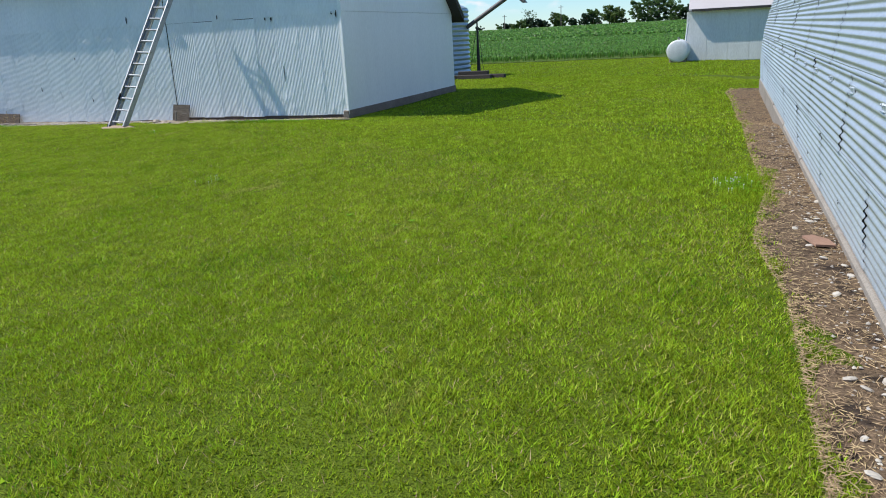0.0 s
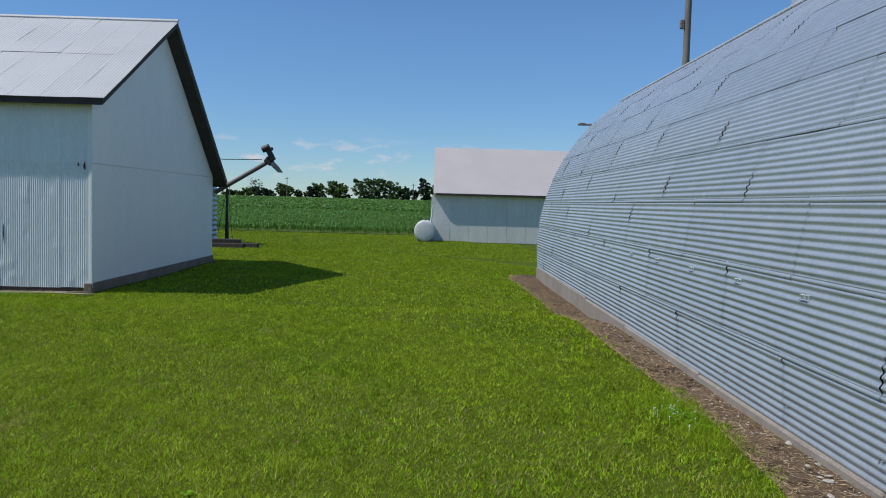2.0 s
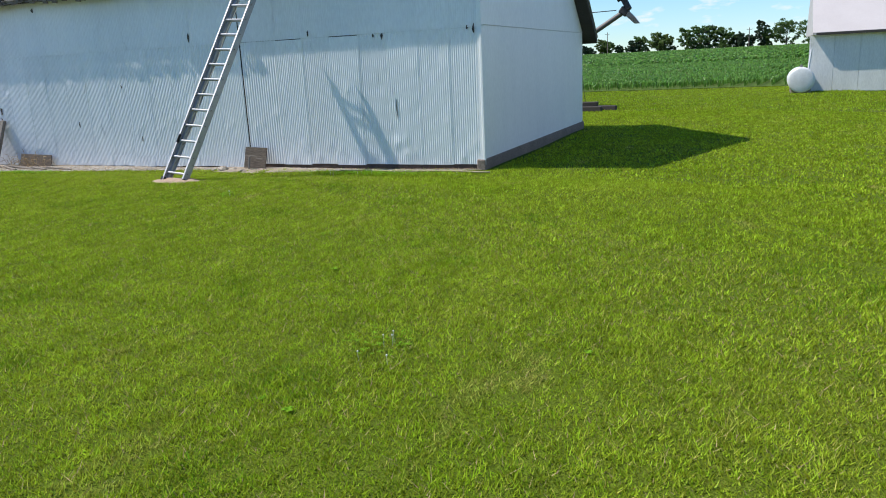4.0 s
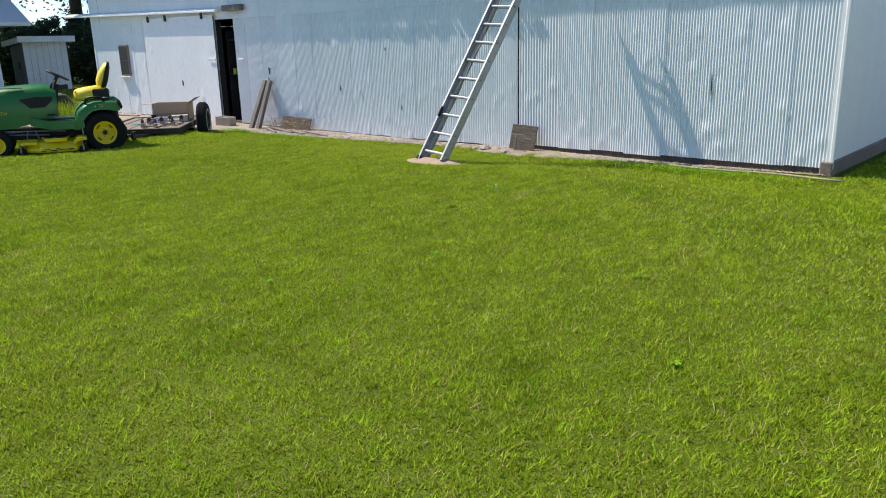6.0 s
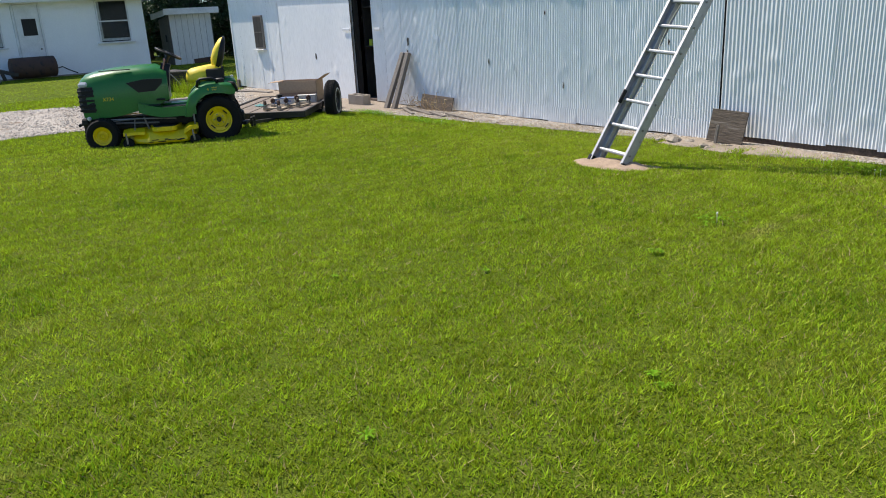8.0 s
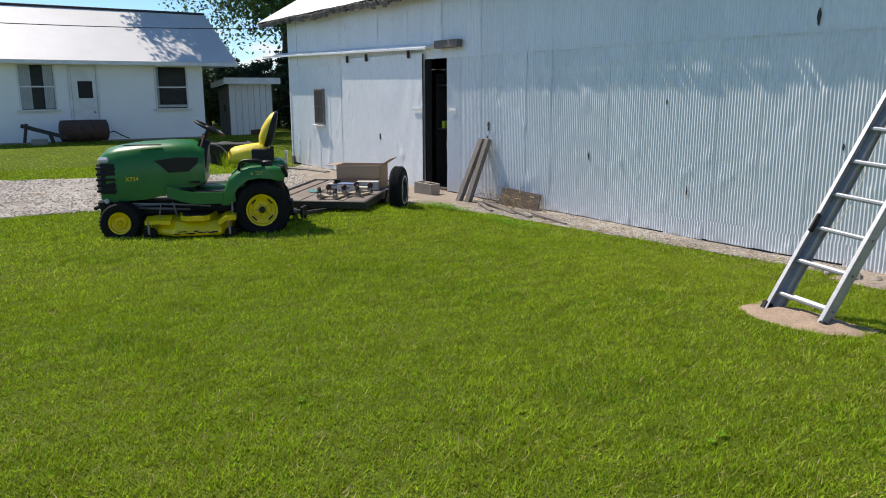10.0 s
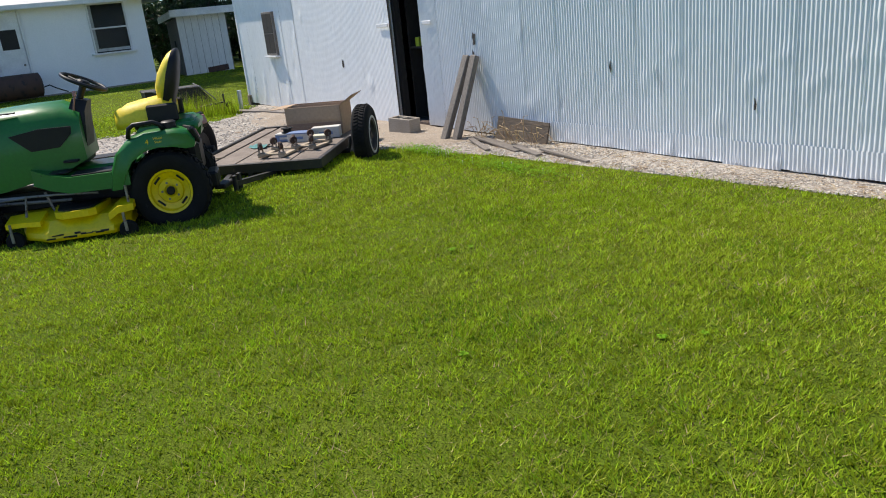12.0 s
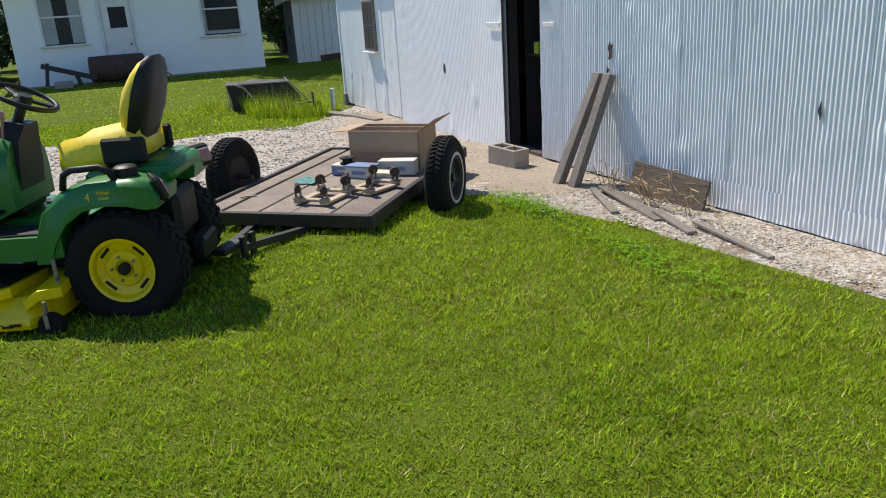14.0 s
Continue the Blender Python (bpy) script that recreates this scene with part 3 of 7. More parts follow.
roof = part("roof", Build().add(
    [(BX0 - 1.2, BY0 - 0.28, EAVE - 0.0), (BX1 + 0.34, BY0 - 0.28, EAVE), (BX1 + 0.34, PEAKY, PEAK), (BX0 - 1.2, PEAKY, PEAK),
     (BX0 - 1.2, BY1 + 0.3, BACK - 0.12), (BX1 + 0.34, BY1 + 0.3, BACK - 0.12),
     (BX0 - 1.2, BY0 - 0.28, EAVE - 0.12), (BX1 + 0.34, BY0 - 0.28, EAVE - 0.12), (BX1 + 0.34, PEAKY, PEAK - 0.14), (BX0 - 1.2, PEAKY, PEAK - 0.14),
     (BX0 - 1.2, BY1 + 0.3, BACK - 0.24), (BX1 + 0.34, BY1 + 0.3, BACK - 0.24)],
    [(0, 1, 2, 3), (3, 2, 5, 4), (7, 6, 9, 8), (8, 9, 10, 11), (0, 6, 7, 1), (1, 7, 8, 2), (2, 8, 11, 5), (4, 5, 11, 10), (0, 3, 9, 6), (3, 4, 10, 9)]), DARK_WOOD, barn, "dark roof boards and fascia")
slope_len = math.hypot(PEAKY - BY0 + 0.28, PEAK - EAVE)
slope = math.degrees(math.atan2(PEAK - EAVE, PEAKY - BY0 + 0.28))
rs = [roof_sheet(0.66, slope_len / 2 + 0.08, k) for k in range(3)]
for j in range(2):
    for k in range(math.ceil((BX1 - BX0 + 1.6) / 0.61)):
        f_ = j * slope_len / 2 - 0.03
        part("roof_sheet", rng.choice(rs), ROOF_METAL, roof, m=pose(BX1 + 0.38 - 0.66 - 0.61 * k, BY0 - 0.28 + f_ * math.cos(radians(slope)), EAVE + f_ * math.sin(radians(slope)) + 0.018, slope, 0, 0))
back_sheet = Build()
back_sheet.add([(BX0 - 1.2, PEAKY, PEAK + 0.02), (BX1 + 0.36, PEAKY, PEAK + 0.02), (BX1 + 0.36, BY1 + 0.34, BACK - 0.1), (BX0 - 1.2, BY1 + 0.34, BACK - 0.1)], [(0, 3, 2, 1)])
part("roof_sheet", back_sheet, ROOF_METAL, roof)
part("ridge_cap", Build().tube([(BX0 - 1.2, PEAKY, PEAK + 0.025), (BX1 + 0.38, PEAKY, PEAK + 0.025)], 0.05, 8), ROOF_METAL, roof)


# old shingle ends under the roof steel, split and sagging along the front eave
ends = []
for k in range(6):
    wd, dp = 0.09 + 0.018 * k, 0.085 + 0.02 * ((k * 5) % 4)
    b = Build()
    for j in range(3):
        b.box((0.012 * (j - 1), 0.012 * j - 0.02, -0.02 - dp * (j + 0.5) / 3), (wd - 0.006 - 0.01 * ((k + j) % 3), 0.05, dp / 3 - 0.004), pose(0, 0, 0, 0, 3 * ((k + j) % 3 - 1), 0), 0.004)
    ends.append(b.mesh("shingle_end", fix=True))
x = BX0 - 1.1
rng = random.Random(61)
while x < -14.3:
    me = rng.choice(ends)
    if not me.materials:
        me.materials.append(GREY_WOOD)
    part("shingle_end", me, GREY_WOOD, roof, m=pose(x, BY0 - 0.315 + rng.uniform(-0.012, 0.012), EAVE - 0.005 + 0.018 * math.sin(x * 1.9) + rng.uniform(-0.015, 0.01), 0, rng.uniform(-5, 5), 0))
    x += 0.125 + rng.uniform(0, 0.03)


# ---- far shed ----
shed = thing("storage_shed", "low white shed with a pale steel roof beside the field", "shed")
SY, SX0, SX1, SG = 47.0, -1.8, 14.0, -0.5
part("wall", Build().box(((SX0 + SX1) / 2, SY + 3.5, 0.95), (SX1 - SX0, 7.0, 3.0)), SHED_PAINT, shed)
for k in range(14):
    part("board", Build().box((SX0 + 0.2 + 1.13 * k, SY - 0.012, 0.85), (1.11, 0.03, 2.72), None, 0.004), SHED_PAINT, shed)
part("roof", Build().add([(SX0 - 0.25, SY - 0.35, 2.36), (SX1, SY - 0.35, 2.36), (SX1, SY + 3.5, 5.3), (SX0 - 0.25, SY + 3.5, 5.3), (SX0 - 0.25, SY + 7.35, 2.36), (SX1, SY + 7.35, 2.36),
     (SX0 - 0.25, SY - 0.35, 2.26), (SX1, SY - 0.35, 2.26), (SX1, SY + 7.35, 2.26), (SX0 - 0.25, SY + 7.35, 2.26)],
    [(0, 1, 2, 3), (3, 2, 5, 4), (0, 6, 7, 1), (4, 5, 8, 9), (6, 9, 8, 7), (0, 3, 4, 9, 6), (1, 7, 8, 5, 2)]), FARM_ROOF, shed)
part("fascia", Build().box(((SX0 + SX1) / 2, SY - 0.36, 2.29), (SX1 - SX0 + 0.2, 0.03, 0.12)), DARK_WOOD, shed)

# ---- house ----
HX, HY0, HY1 = -41.5, 10.75, 18.15
house = thing("house", "small white farmhouse with a pale metal roof, tree shade on it", "house")
part("wall", Build().box((HX - 3.5, (HY0 + HY1) / 2, 1.27), (7.0, HY1 - HY0, 3.05)), HOUSE_PAINT, house)
part("wall_base", Build().box((HX - 3.5, (HY0 + HY1) / 2, -0.15), (7.06, HY1 - HY0 + 0.06, 0.22), None, 0.01), CONCRETE, house)
part("roof", Build().add([(HX + 0.5, HY0 - 0.9, 2.84), (HX + 0.5, HY1 + 1.3, 2.84), (HX - 3.5, HY1 + 1.3, 5.05), (HX - 3.5, HY0 - 0.9, 5.05), (HX - 7.5, HY0 - 0.9, 2.84), (HX - 7.5, HY1 + 1.3, 2.84),
     (HX + 0.5, HY0 - 0.9, 2.74), (HX + 0.5, HY1 + 1.3, 2.74), (HX - 7.5, HY1 + 1.3, 2.74), (HX - 7.5, HY0 - 0.9, 2.74)],
    [(0, 1, 2, 3), (3, 2, 5, 4), (0, 6, 7, 1), (4, 5, 8, 9), (6, 9, 8, 7), (0, 3, 4, 9, 6), (1, 7, 8, 5, 2)]), HOUSE_ROOF, house)


# ---- materials of the things ----
def plain(name, colour, rough=0.5, metal=0.0, **kw):
    kw.setdefault("grain", 40)
    kw.setdefault("grain_amount", 0.08)
    kw.setdefault("bump", 0.05)
    return material(name, colour, rough, metal, scale=kw.pop("scale", 3.0), **kw)


GREEN = plain("mower green paint", (0.012, 0.150, 0.022), 0.36, coat=0.12, amount=0.2, spec=0.4)
YELLOW = plain("mower yellow paint", (0.86, 0.62, 0.0), 0.4, spots=(0.42, 0.32, 0.05), spot_scale=9, spot_size=0.70)
SEAT_Y = plain("yellow vinyl", (0.86, 0.64, 0.02), 0.5, bump=0.15)
BLACK = plain("black plastic", (0.010, 0.010, 0.011), 0.5, bump=0.12, spec=0.3)
RUBBER = plain("tyre rubber", (0.013, 0.0125, 0.012), 0.85, spots=(0.035, 0.032, 0.028), spot_scale=14, spot_size=0.64, bump=0.25, spec=0.2)
DULL_STEEL = plain("worn steel", (0.28, 0.26, 0.24), 0.5, 0.6, spots=(0.12, 0.08, 0.06), spot_scale=12, spot_size=0.55)
LENS = plain("clear lamp lens", (0.6, 0.6, 0.62), 0.15, coat=0.5)
RED_LENS = plain("faded red lamp lens", (0.42, 0.20, 0.19), 0.25)
ALU = plain("weathered aluminium", (0.449, 0.449, 0.456), 0.5, 0.35, spots=(0.306, 0.292, 0.279), spot_scale=10, spot_size=0.6)
BLACK_STEEL = plain("black painted angle iron", (0.022, 0.020, 0.019), 0.55, spots=(0.07, 0.045, 0.03), spot_scale=9, spot_size=0.62)
DECK_WOOD = plain("weathered trailer planks", (0.25, 0.205, 0.165), 0.85, other=(0.135, 0.108, 0.088), scale=3.5, grain=55, grain_amount=0.28, bump=0.4, piece=0.1, spots=(0.13, 0.10, 0.08), spot_scale=4, spot_size=0.64)
CARD = plain("corrugated cardboard", (0.42, 0.29, 0.185), 0.85, amount=0.25, grain=30)
CARD_IN = plain("cardboard inside", (0.36, 0.25, 0.16), 0.9)
PRINT = plain("printed cardboard band", (0.33, 0.205, 0.135), 0.85)
PALE_BOX = plain("pale carton", (0.60, 0.575, 0.52), 0.7)
BLUE_BOX = plain("blue carton", (0.16, 0.24, 0.42), 0.6)
CREAM = plain("cream plastic", (0.66, 0.62, 0.46), 0.5)
TEAL = plain("teal rag", (0.10, 0.27, 0.26), 0.9, bump=0.5)
WHITE = plain("white trim paint", (0.78, 0.78, 0.77), 0.55)
WHITEWALL = plain("whitewall rubber", (0.55, 0.54, 0.51), 0.7)
RUST = plain("rusted dark steel", (0.055, 0.03, 0.022), 0.8, other=(0.09, 0.045, 0.03), bump=0.4, spots=(0.03, 0.02, 0.018), spot_scale=5, spot_size=0.55)
BLOCK = plain("cinder block", (0.36, 0.315, 0.26), 0.95, other=(0.28, 0.24, 0.19), bump=0.8, grain=90, grain_amount=0.25)
OLD_PLY = plain("stained old plywood", (0.115, 0.088, 0.064), 0.85, other=(0.065, 0.05, 0.037), scale=9, grain=60, grain_amount=0.45, bump=0.9, bump_scale=30, stretch=(0.16, 1, 1), spots=(0.16, 0.135, 0.11), spot_scale=14, spot_size=0.58)
PALE_WOOD = plain("pale bare wood", (0.45, 0.36, 0.25), 0.8, stretch=(1, 1, 0.3), piece=0.1)
BARK = plain("tree bark", (0.075, 0.055, 0.04), 0.9, bump=0.9, grain=18, grain_amount=0.35, stretch=(1, 1, 0.3))
LEAF = plain("green leaves", (0.09, 0.16, 0.028), 0.55, other=(0.055, 0.11, 0.02), scale=0.8, grain=4, grain_amount=0.35, bump=0, through_light=0.3, island=0.35)
LEAF_DARK = plain("dark evergreen needles", (0.022, 0.05, 0.02), 0.6, other=(0.03, 0.065, 0.022), scale=0.7, grain=4, grain_amount=0.35, bump=0, through_light=0.3, island=0.35)
LEAF_PALE = plain("pale green leaves", (0.105, 0.165, 0.03), 0.6, scale=0.6, grain=4, grain_amount=0.3, bump=0, through_light=0.3, island=0.35)
CORN = plain("young corn leaves", (0.10, 0.225, 0.026), 0.5, other=(0.13, 0.27, 0.035), scale=0.2, grain=2, grain_amount=0.25, bump=0, through_light=0.3, island=0.35)
TANK_WHITE = plain("white tank paint", (0.72, 0.73, 0.73), 0.4)
TARP = plain("black canvas", (0.02, 0.02, 0.021), 0.65, bump=0.5, bump_scale=6)
STONE = material("limestone chips", (0.49, 0.455, 0.405), 0.9, other=(0.34, 0.30, 0.25), scale=1.4, grain=40, grain_amount=0.2, bump=0.4, bump_scale=30, island=0.45)
CLAY = plain("terracotta", (0.34, 0.20, 0.135), 0.9)
AUGER = plain("dark weathered auger steel", (0.13, 0.12, 0.115), 0.6, 0.3)
LIME = plain("lime green enamel", (0.42, 0.55, 0.05), 0.4)
CURTAIN = plain("pale curtain", (0.5, 0.49, 0.47), 0.9)
SAND = plain("loose sandy soil", (0.40, 0.29, 0.20), 0.95, bump=0.9, grain=70, grain_amount=0.3)
glass = bpy.data.materials.new("window glass")
glass.use_nodes = True
gp = glass.node_tree.nodes["Principled BSDF"]
gp.inputs["Base Color"].default_value, gp.inputs["Roughness"].default_value, gp.inputs["Transmission Weight"].default_value = (0.9, 0.93, 0.93, 1), 0.03, 1.0
gp.inputs["IOR"].default_value = 1.1


def writing(name, text, size, mat, parent, m, depth=0.0015):
    cu = bpy.data.curves.new(name, "FONT")
    cu.body, cu.size, cu.extrude, cu.align_x, cu.align_y = text, size, depth, "CENTER", "CENTER"
    tmp = bpy.data.objects.new(name, cu)
    me = bpy.data.meshes.new_from_object(tmp)
    bpy.data.objects.remove(tmp)
    me.materials.clear()
    me.materials.append(mat)
    return part(name, me, mat, parent, m=m)


def tyre_profile(r, w, rim, flat=0.7):
    """Section of a tyre as (radius, height) pairs, closed."""
    h = w / 2
    return [(rim, -h * 0.72), (rim + (r - rim) * 0.25, -h * 0.96), (rim + (r - rim) * 0.6, -h), (r - (r - rim) * 0.16, -h * 0.94), (r, -h * flat), (r, h * flat),
            (r - (r - rim) * 0.16, h * 0.94), (rim + (r - rim) * 0.6, h), (rim + (r - rim) * 0.25, h * 0.96), (rim, h * 0.72)]


def wheel(name, r, w, rim, parent, m, rim_mat, lugs=0, holes=4, white=False, block=False):
    """A tyre with tread and a dished rim; its axis is the local y, outer face towards +y."""
    wh = part(name, Build().lathe(tyre_profile(r, w, rim), 48, pose(0, 0, 0, -90, 0, 0), close=True), RUBBER, parent, smooth=40, m=m)
    tread = Build()
    n = lugs or 40
    for k in range(n):
        a = 360 * k / n
        for s in (-1, 1):
            tread.box((0, s * w * (0.2 if not block else 0.17), r + 0.004), (r * 6.28 / n * (0.55 if block else 0.45), w * (0.27 if block else 0.34), 0.014), pose(0, 0, 0, 0, a + (180 / n if s > 0 else 0), 0) @ pose(0, 0, 0, 0, 0, s * 22), 0.003)
    part("tread", tread, RUBBER, wh)
    y = w * 0.36
    face = Build().lathe([(rim + 0.006, y + 0.012), (rim + 0.008, y + 0.02), (rim * 0.94, y + 0.015), (rim * 0.88, y - 0.02), (rim * 0.62, y - 0.035), (rim * 0.56, y - 0.02), (rim * 0.3, y - 0.018), (rim * 0.24, y - 0.03), (0.002, y - 0.03)], 36, pose(0, 0, 0, -90, 0, 0), caps=False)
    rm = part("rim", face, rim_mat, wh, smooth=35)
    back = Build().lathe([(rim, -y), (rim * 0.5, -y + 0.05), (0.002, -y + 0.05)], 24, pose(0, 0, 0, -90, 0, 0))
    part("rim_back", back, BLACK, wh)
    if holes:
        for k in range(holes):
            a = 2 * math.pi * (k + 0.5) / holes
            slot = Build().box((0, 0, 0), (rim * 0.42, 0.004, rim * 0.1), pose(rim * 0.76 * math.cos(a), y - 0.022, rim * 0.76 * math.sin(a), 0, 90 - math.degrees(a), 0), 0.001)
            part("slot", slot, BLACK, rm)
        for k in range(5):
            a = 2 * math.pi * k / 5
            part("wheel_nut", Build().tube([(rim * 0.4 * math.cos(a), y - 0.025, rim * 0.4 * math.sin(a)), (rim * 0.4 * math.cos(a), y - 0.006, rim * 0.4 * math.sin(a))], rim * 0.055, 6), DULL_STEEL, rm)
    part("hub_cap", Build().lathe([(rim * 0.2, y - 0.03), (rim * 0.2, y - 0.004), (rim * 0.15, y + 0.004), (0.002, y + 0.004)], 20, pose(0, 0, 0, -90, 0, 0)), BLACK if holes else rim_mat, rm, smooth=40)
    if white:
        part("whitewall", Build().lathe([(rim + 0.012, w * 0.492), (rim + 0.014, w * 0.505), (rim + 0.04, w * 0.512), (rim + 0.042, w * 0.49)], 48, pose(0, 0, 0, -90, 0, 0), close=True), WHITEWALL, wh, smooth=True)
    return wh


# ---- riding mower: local x ahead, y to its left, z up from the ground under the rear axle ----
HEAD = math.degrees(math.atan2(-0.926, -0.377))
mower = thing("riding_mower", "green riding lawn mower with yellow seat, wheels and cutting deck", "mower", m=pose(-19.80, 12.345, -0.10, 0, 0, HEAD) @ Matrix.Diagonal((1.04, 1.08, 1.08, 1)))
WB = 1.62
for s in (1, -1):
    turn = pose(0, 0, 0, 0, 0, 0) if s > 0 else pose(0, 0, 0, 0, 0, 180)
    wheel("rear_wheel", 0.328, 0.27, 0.178, mower, pose(0, s * 0.42 if s > 0 else -0.37, 0.325) @ turn, YELLOW, 28, 4)
    wheel("front_wheel", 0.225, 0.20, 0.118, mower, pose(WB, s * 0.42, 0.225, 0, 0, -2) @ turn, YELLOW, 34, 0)


def hood_ring(x, w, z0, z1, top_w, crown=0.05):
    ring = []
    for y, z in ((-w, z0), (-w * 1.02, z0 + (z1 - z0) * 0.45), (-w * 0.97, z0 + (z1 - z0) * 0.72), (-top_w, z1 - 0.05), (-top_w * 0.72, z1 - 0.005), (0, z1 + crown),
                 (top_w * 0.72, z1 - 0.005), (top_w, z1 - 0.05), (w * 0.97, z0 + (z1 - z0) * 0.72), (w * 1.02, z0 + (z1 - z0) * 0.45), (w, z0)):
        ring.append((x, y, z))
    return ring


hood = Build().loft([hood_ring(0.66, 0.25, 0.64, 1.02, 0.2, 0.02), hood_ring(0.80, 0.28, 0.58, 1.08, 0.23, 0.045), hood_ring(1.05, 0.29, 0.52, 1.085, 0.24, 0.04), hood_ring(1.35, 0.295, 0.46, 1.075, 0.245, 0.035),
                     hood_ring(1.62, 0.285, 0.44, 1.045, 0.235, 0.03), hood_ring(1.78, 0.265, 0.44, 1.01, 0.215, 0.025), hood_ring(1.86, 0.235, 0.47, 0.95, 0.18, 0.015)])
hood_ob = part("hood", hood, GREEN, mower, smooth=50)
for s in (1, -1):
    part("hood_groove", Build().box((1.36, s * 0.17, 1.078), (0.42, 0.05, 0.012), pose(0, 0, 0, 0, 0, s * 3) , 0.004), BLACK, hood_ob)
    vent = [(1.22, 0.90), (1.07, 0.76), (0.84, 0.77), (0.73, 0.87), (0.72, 0.93), (0.98, 0.935)]
    mm = Matrix(((1, 0, 0, 0), (0, 0, s * 1.0, 0), (0, 1, 0, 0), (0, 0, 0, 1)))
    part("side_vent", Build().prism(vent, 0.012, mm, 0.289), BLACK, hood_ob, "black side vent")
    part("headlight", Build().box((1.80, s * 0.185, 0.905), (0.14, 0.15, 0.085), pose(0, 0, 0, 0, 0, 0), 0.03), LENS, hood_ob, "clear headlight")
grille = part("grille", Build().loft([[(x, y, z) for y, z in ((-w, z0), (w, z0), (w * 0.96, z1), (-w * 0.96, z1))] for x, w, z0, z1 in ((1.68, 0.287, 0.53, 0.875), (1.84, 0.264, 0.53, 0.875), (1.895, 0.20, 0.55, 0.865))]), BLACK, mower)
for k in range(5):
    part("slat", Build().box((1.78, 0, 0.565 + 0.064 * k), (0.22, 0.585 - 0.006 * k, 0.03), None, 0.006), BLACK, grille)
part("bumper", Build().box((1.86, 0, 0.40), (0.1, 0.46, 0.10), None, 0.02).box((1.84, 0.15, 0.33), (0.12, 0.05, 0.16), None, 0.01).box((1.84, -0.15, 0.33), (0.12, 0.05, 0.16), None, 0.01).tube([(1.92, -0.22, 0.36), (1.94, 0.22, 0.36)], 0.022, 8), BLACK, mower, smooth=30)
part("front_lamp", Build().lathe([(0.03, 0), (0.03, 0.015), (0.02, 0.025), (0.002, 0.026)], 14, pose(1.79, 0.275, 0.45, -90, 0, 0)), LENS, mower, "round clear reflector")
writing("model_number", "X734", 0.068, YELLOW, mower, Matrix(((-1, 0, 0, 1.49), (0, 0, 1, 0.299), (0, 1, 0, 0.695), (0, 0, 0, 1))))
# frame and axle
chassis = Build().box((0.95, 0, 0.34), (1.75, 0.34, 0.16), None, 0.01).box((1.55, 0, 0.27), (0.12, 0.66, 0.08), None, 0.02).box((0.0, 0, 0.40), (0.42, 0.5, 0.30), None, 0.03).box((0.3, 0, 0.5), (0.5, 0.56, 0.1), None, 0.02)
part("chassis", chassis, BLACK, mower)
links = Build()
for s in (1, -1):
    links.tube([(1.5, s * 0.26, 0.36), (0.85, s * 0.30, 0.33)], 0.014, 8).tube([(1.05, s * 0.3, 0.42), (0.98, s * 0.33, 0.18)], 0.012, 8).tube([(1.58, s * 0.2, 0.40), (1.60, s * 0.34, 0.24)], 0.02, 8)
part("lift_linkage", links, DULL_STEEL, mower, smooth=40)
# foot platform
plat = Build()
for s in (1, -1):
    plat.loft([[(x, s * y0, z), (x, s * y1, z), (x, s * (y1 + 0.005), z - 0.13), (x, s * y0, z - 0.13)] for x, y0, y1, z in ((0.30, 0.16, 0.54, 0.56), (0.42, 0.16, 0.545, 0.55), (0.78, 0.16, 0.53, 0.55), (0.95, 0.17, 0.48, 0.585), (1.10, 0.2, 0.36, 0.62))])
plat.box((0.55, 0, 0.52), (0.6, 0.36, 0.1), None, 0.02)
platform = part("foot_platform", plat, GREEN, mower, smooth=40)
for s in (1, -1):
    part("foot_mat", Build().box((0.56, s * 0.40, 0.556), (0.40, 0.21, 0.012), None, 0.004), BLACK, platform)
    part("foot_mat", Build().box((0.90, s * 0.36, 0.578), (0.22, 0.16, 0.014), pose(0, 0, 0, 0, 0, 0), 0.004), BLACK, platform)
    part("pedal", Build().box((0.80, s * 0.30, 0.62), (0.12, 0.08, 0.02), pose(0, 0, 0, 0, -2, 0), 0.006), BLACK, platform)
# fenders, one body across the back
fen = Build()
side = [(0.47, 0.40), (0.45, 0.52), (0.38, 0.68), (0.27, 0.78), (0.12, 0.825), (-0.12, 0.835), (-0.235, 0.815), (-0.285, 0.74), (-0.27, 0.67), (-0.20, 0.665), (-0.10, 0.69), (0.02, 0.70), (0.14, 0.68), (0.25, 0.61), (0.33, 0.50), (0.37, 0.40)]
for s in (1, -1):
    rings = []
    for y, cut in ((0.20, 0.0), (0.50, 0.0), (0.54, 0.012), (0.56, 0.035)):
        rings.append([(x - (0.6 * cut if k < 4 else 0), s * y, z - (cut if 3 <= k <= 7 else 0)) for k, (x, z) in enumerate(side)])
    fen.loft(rings)
fen.box((-0.05, 0, 0.80), (0.52, 0.62, 0.09), None, 0.03)
fen.box((-0.18, 0, 0.84), (0.18, 0.50, 0.06), None, 0.025)
fender = part("fender", fen, GREEN, mower, smooth=40)
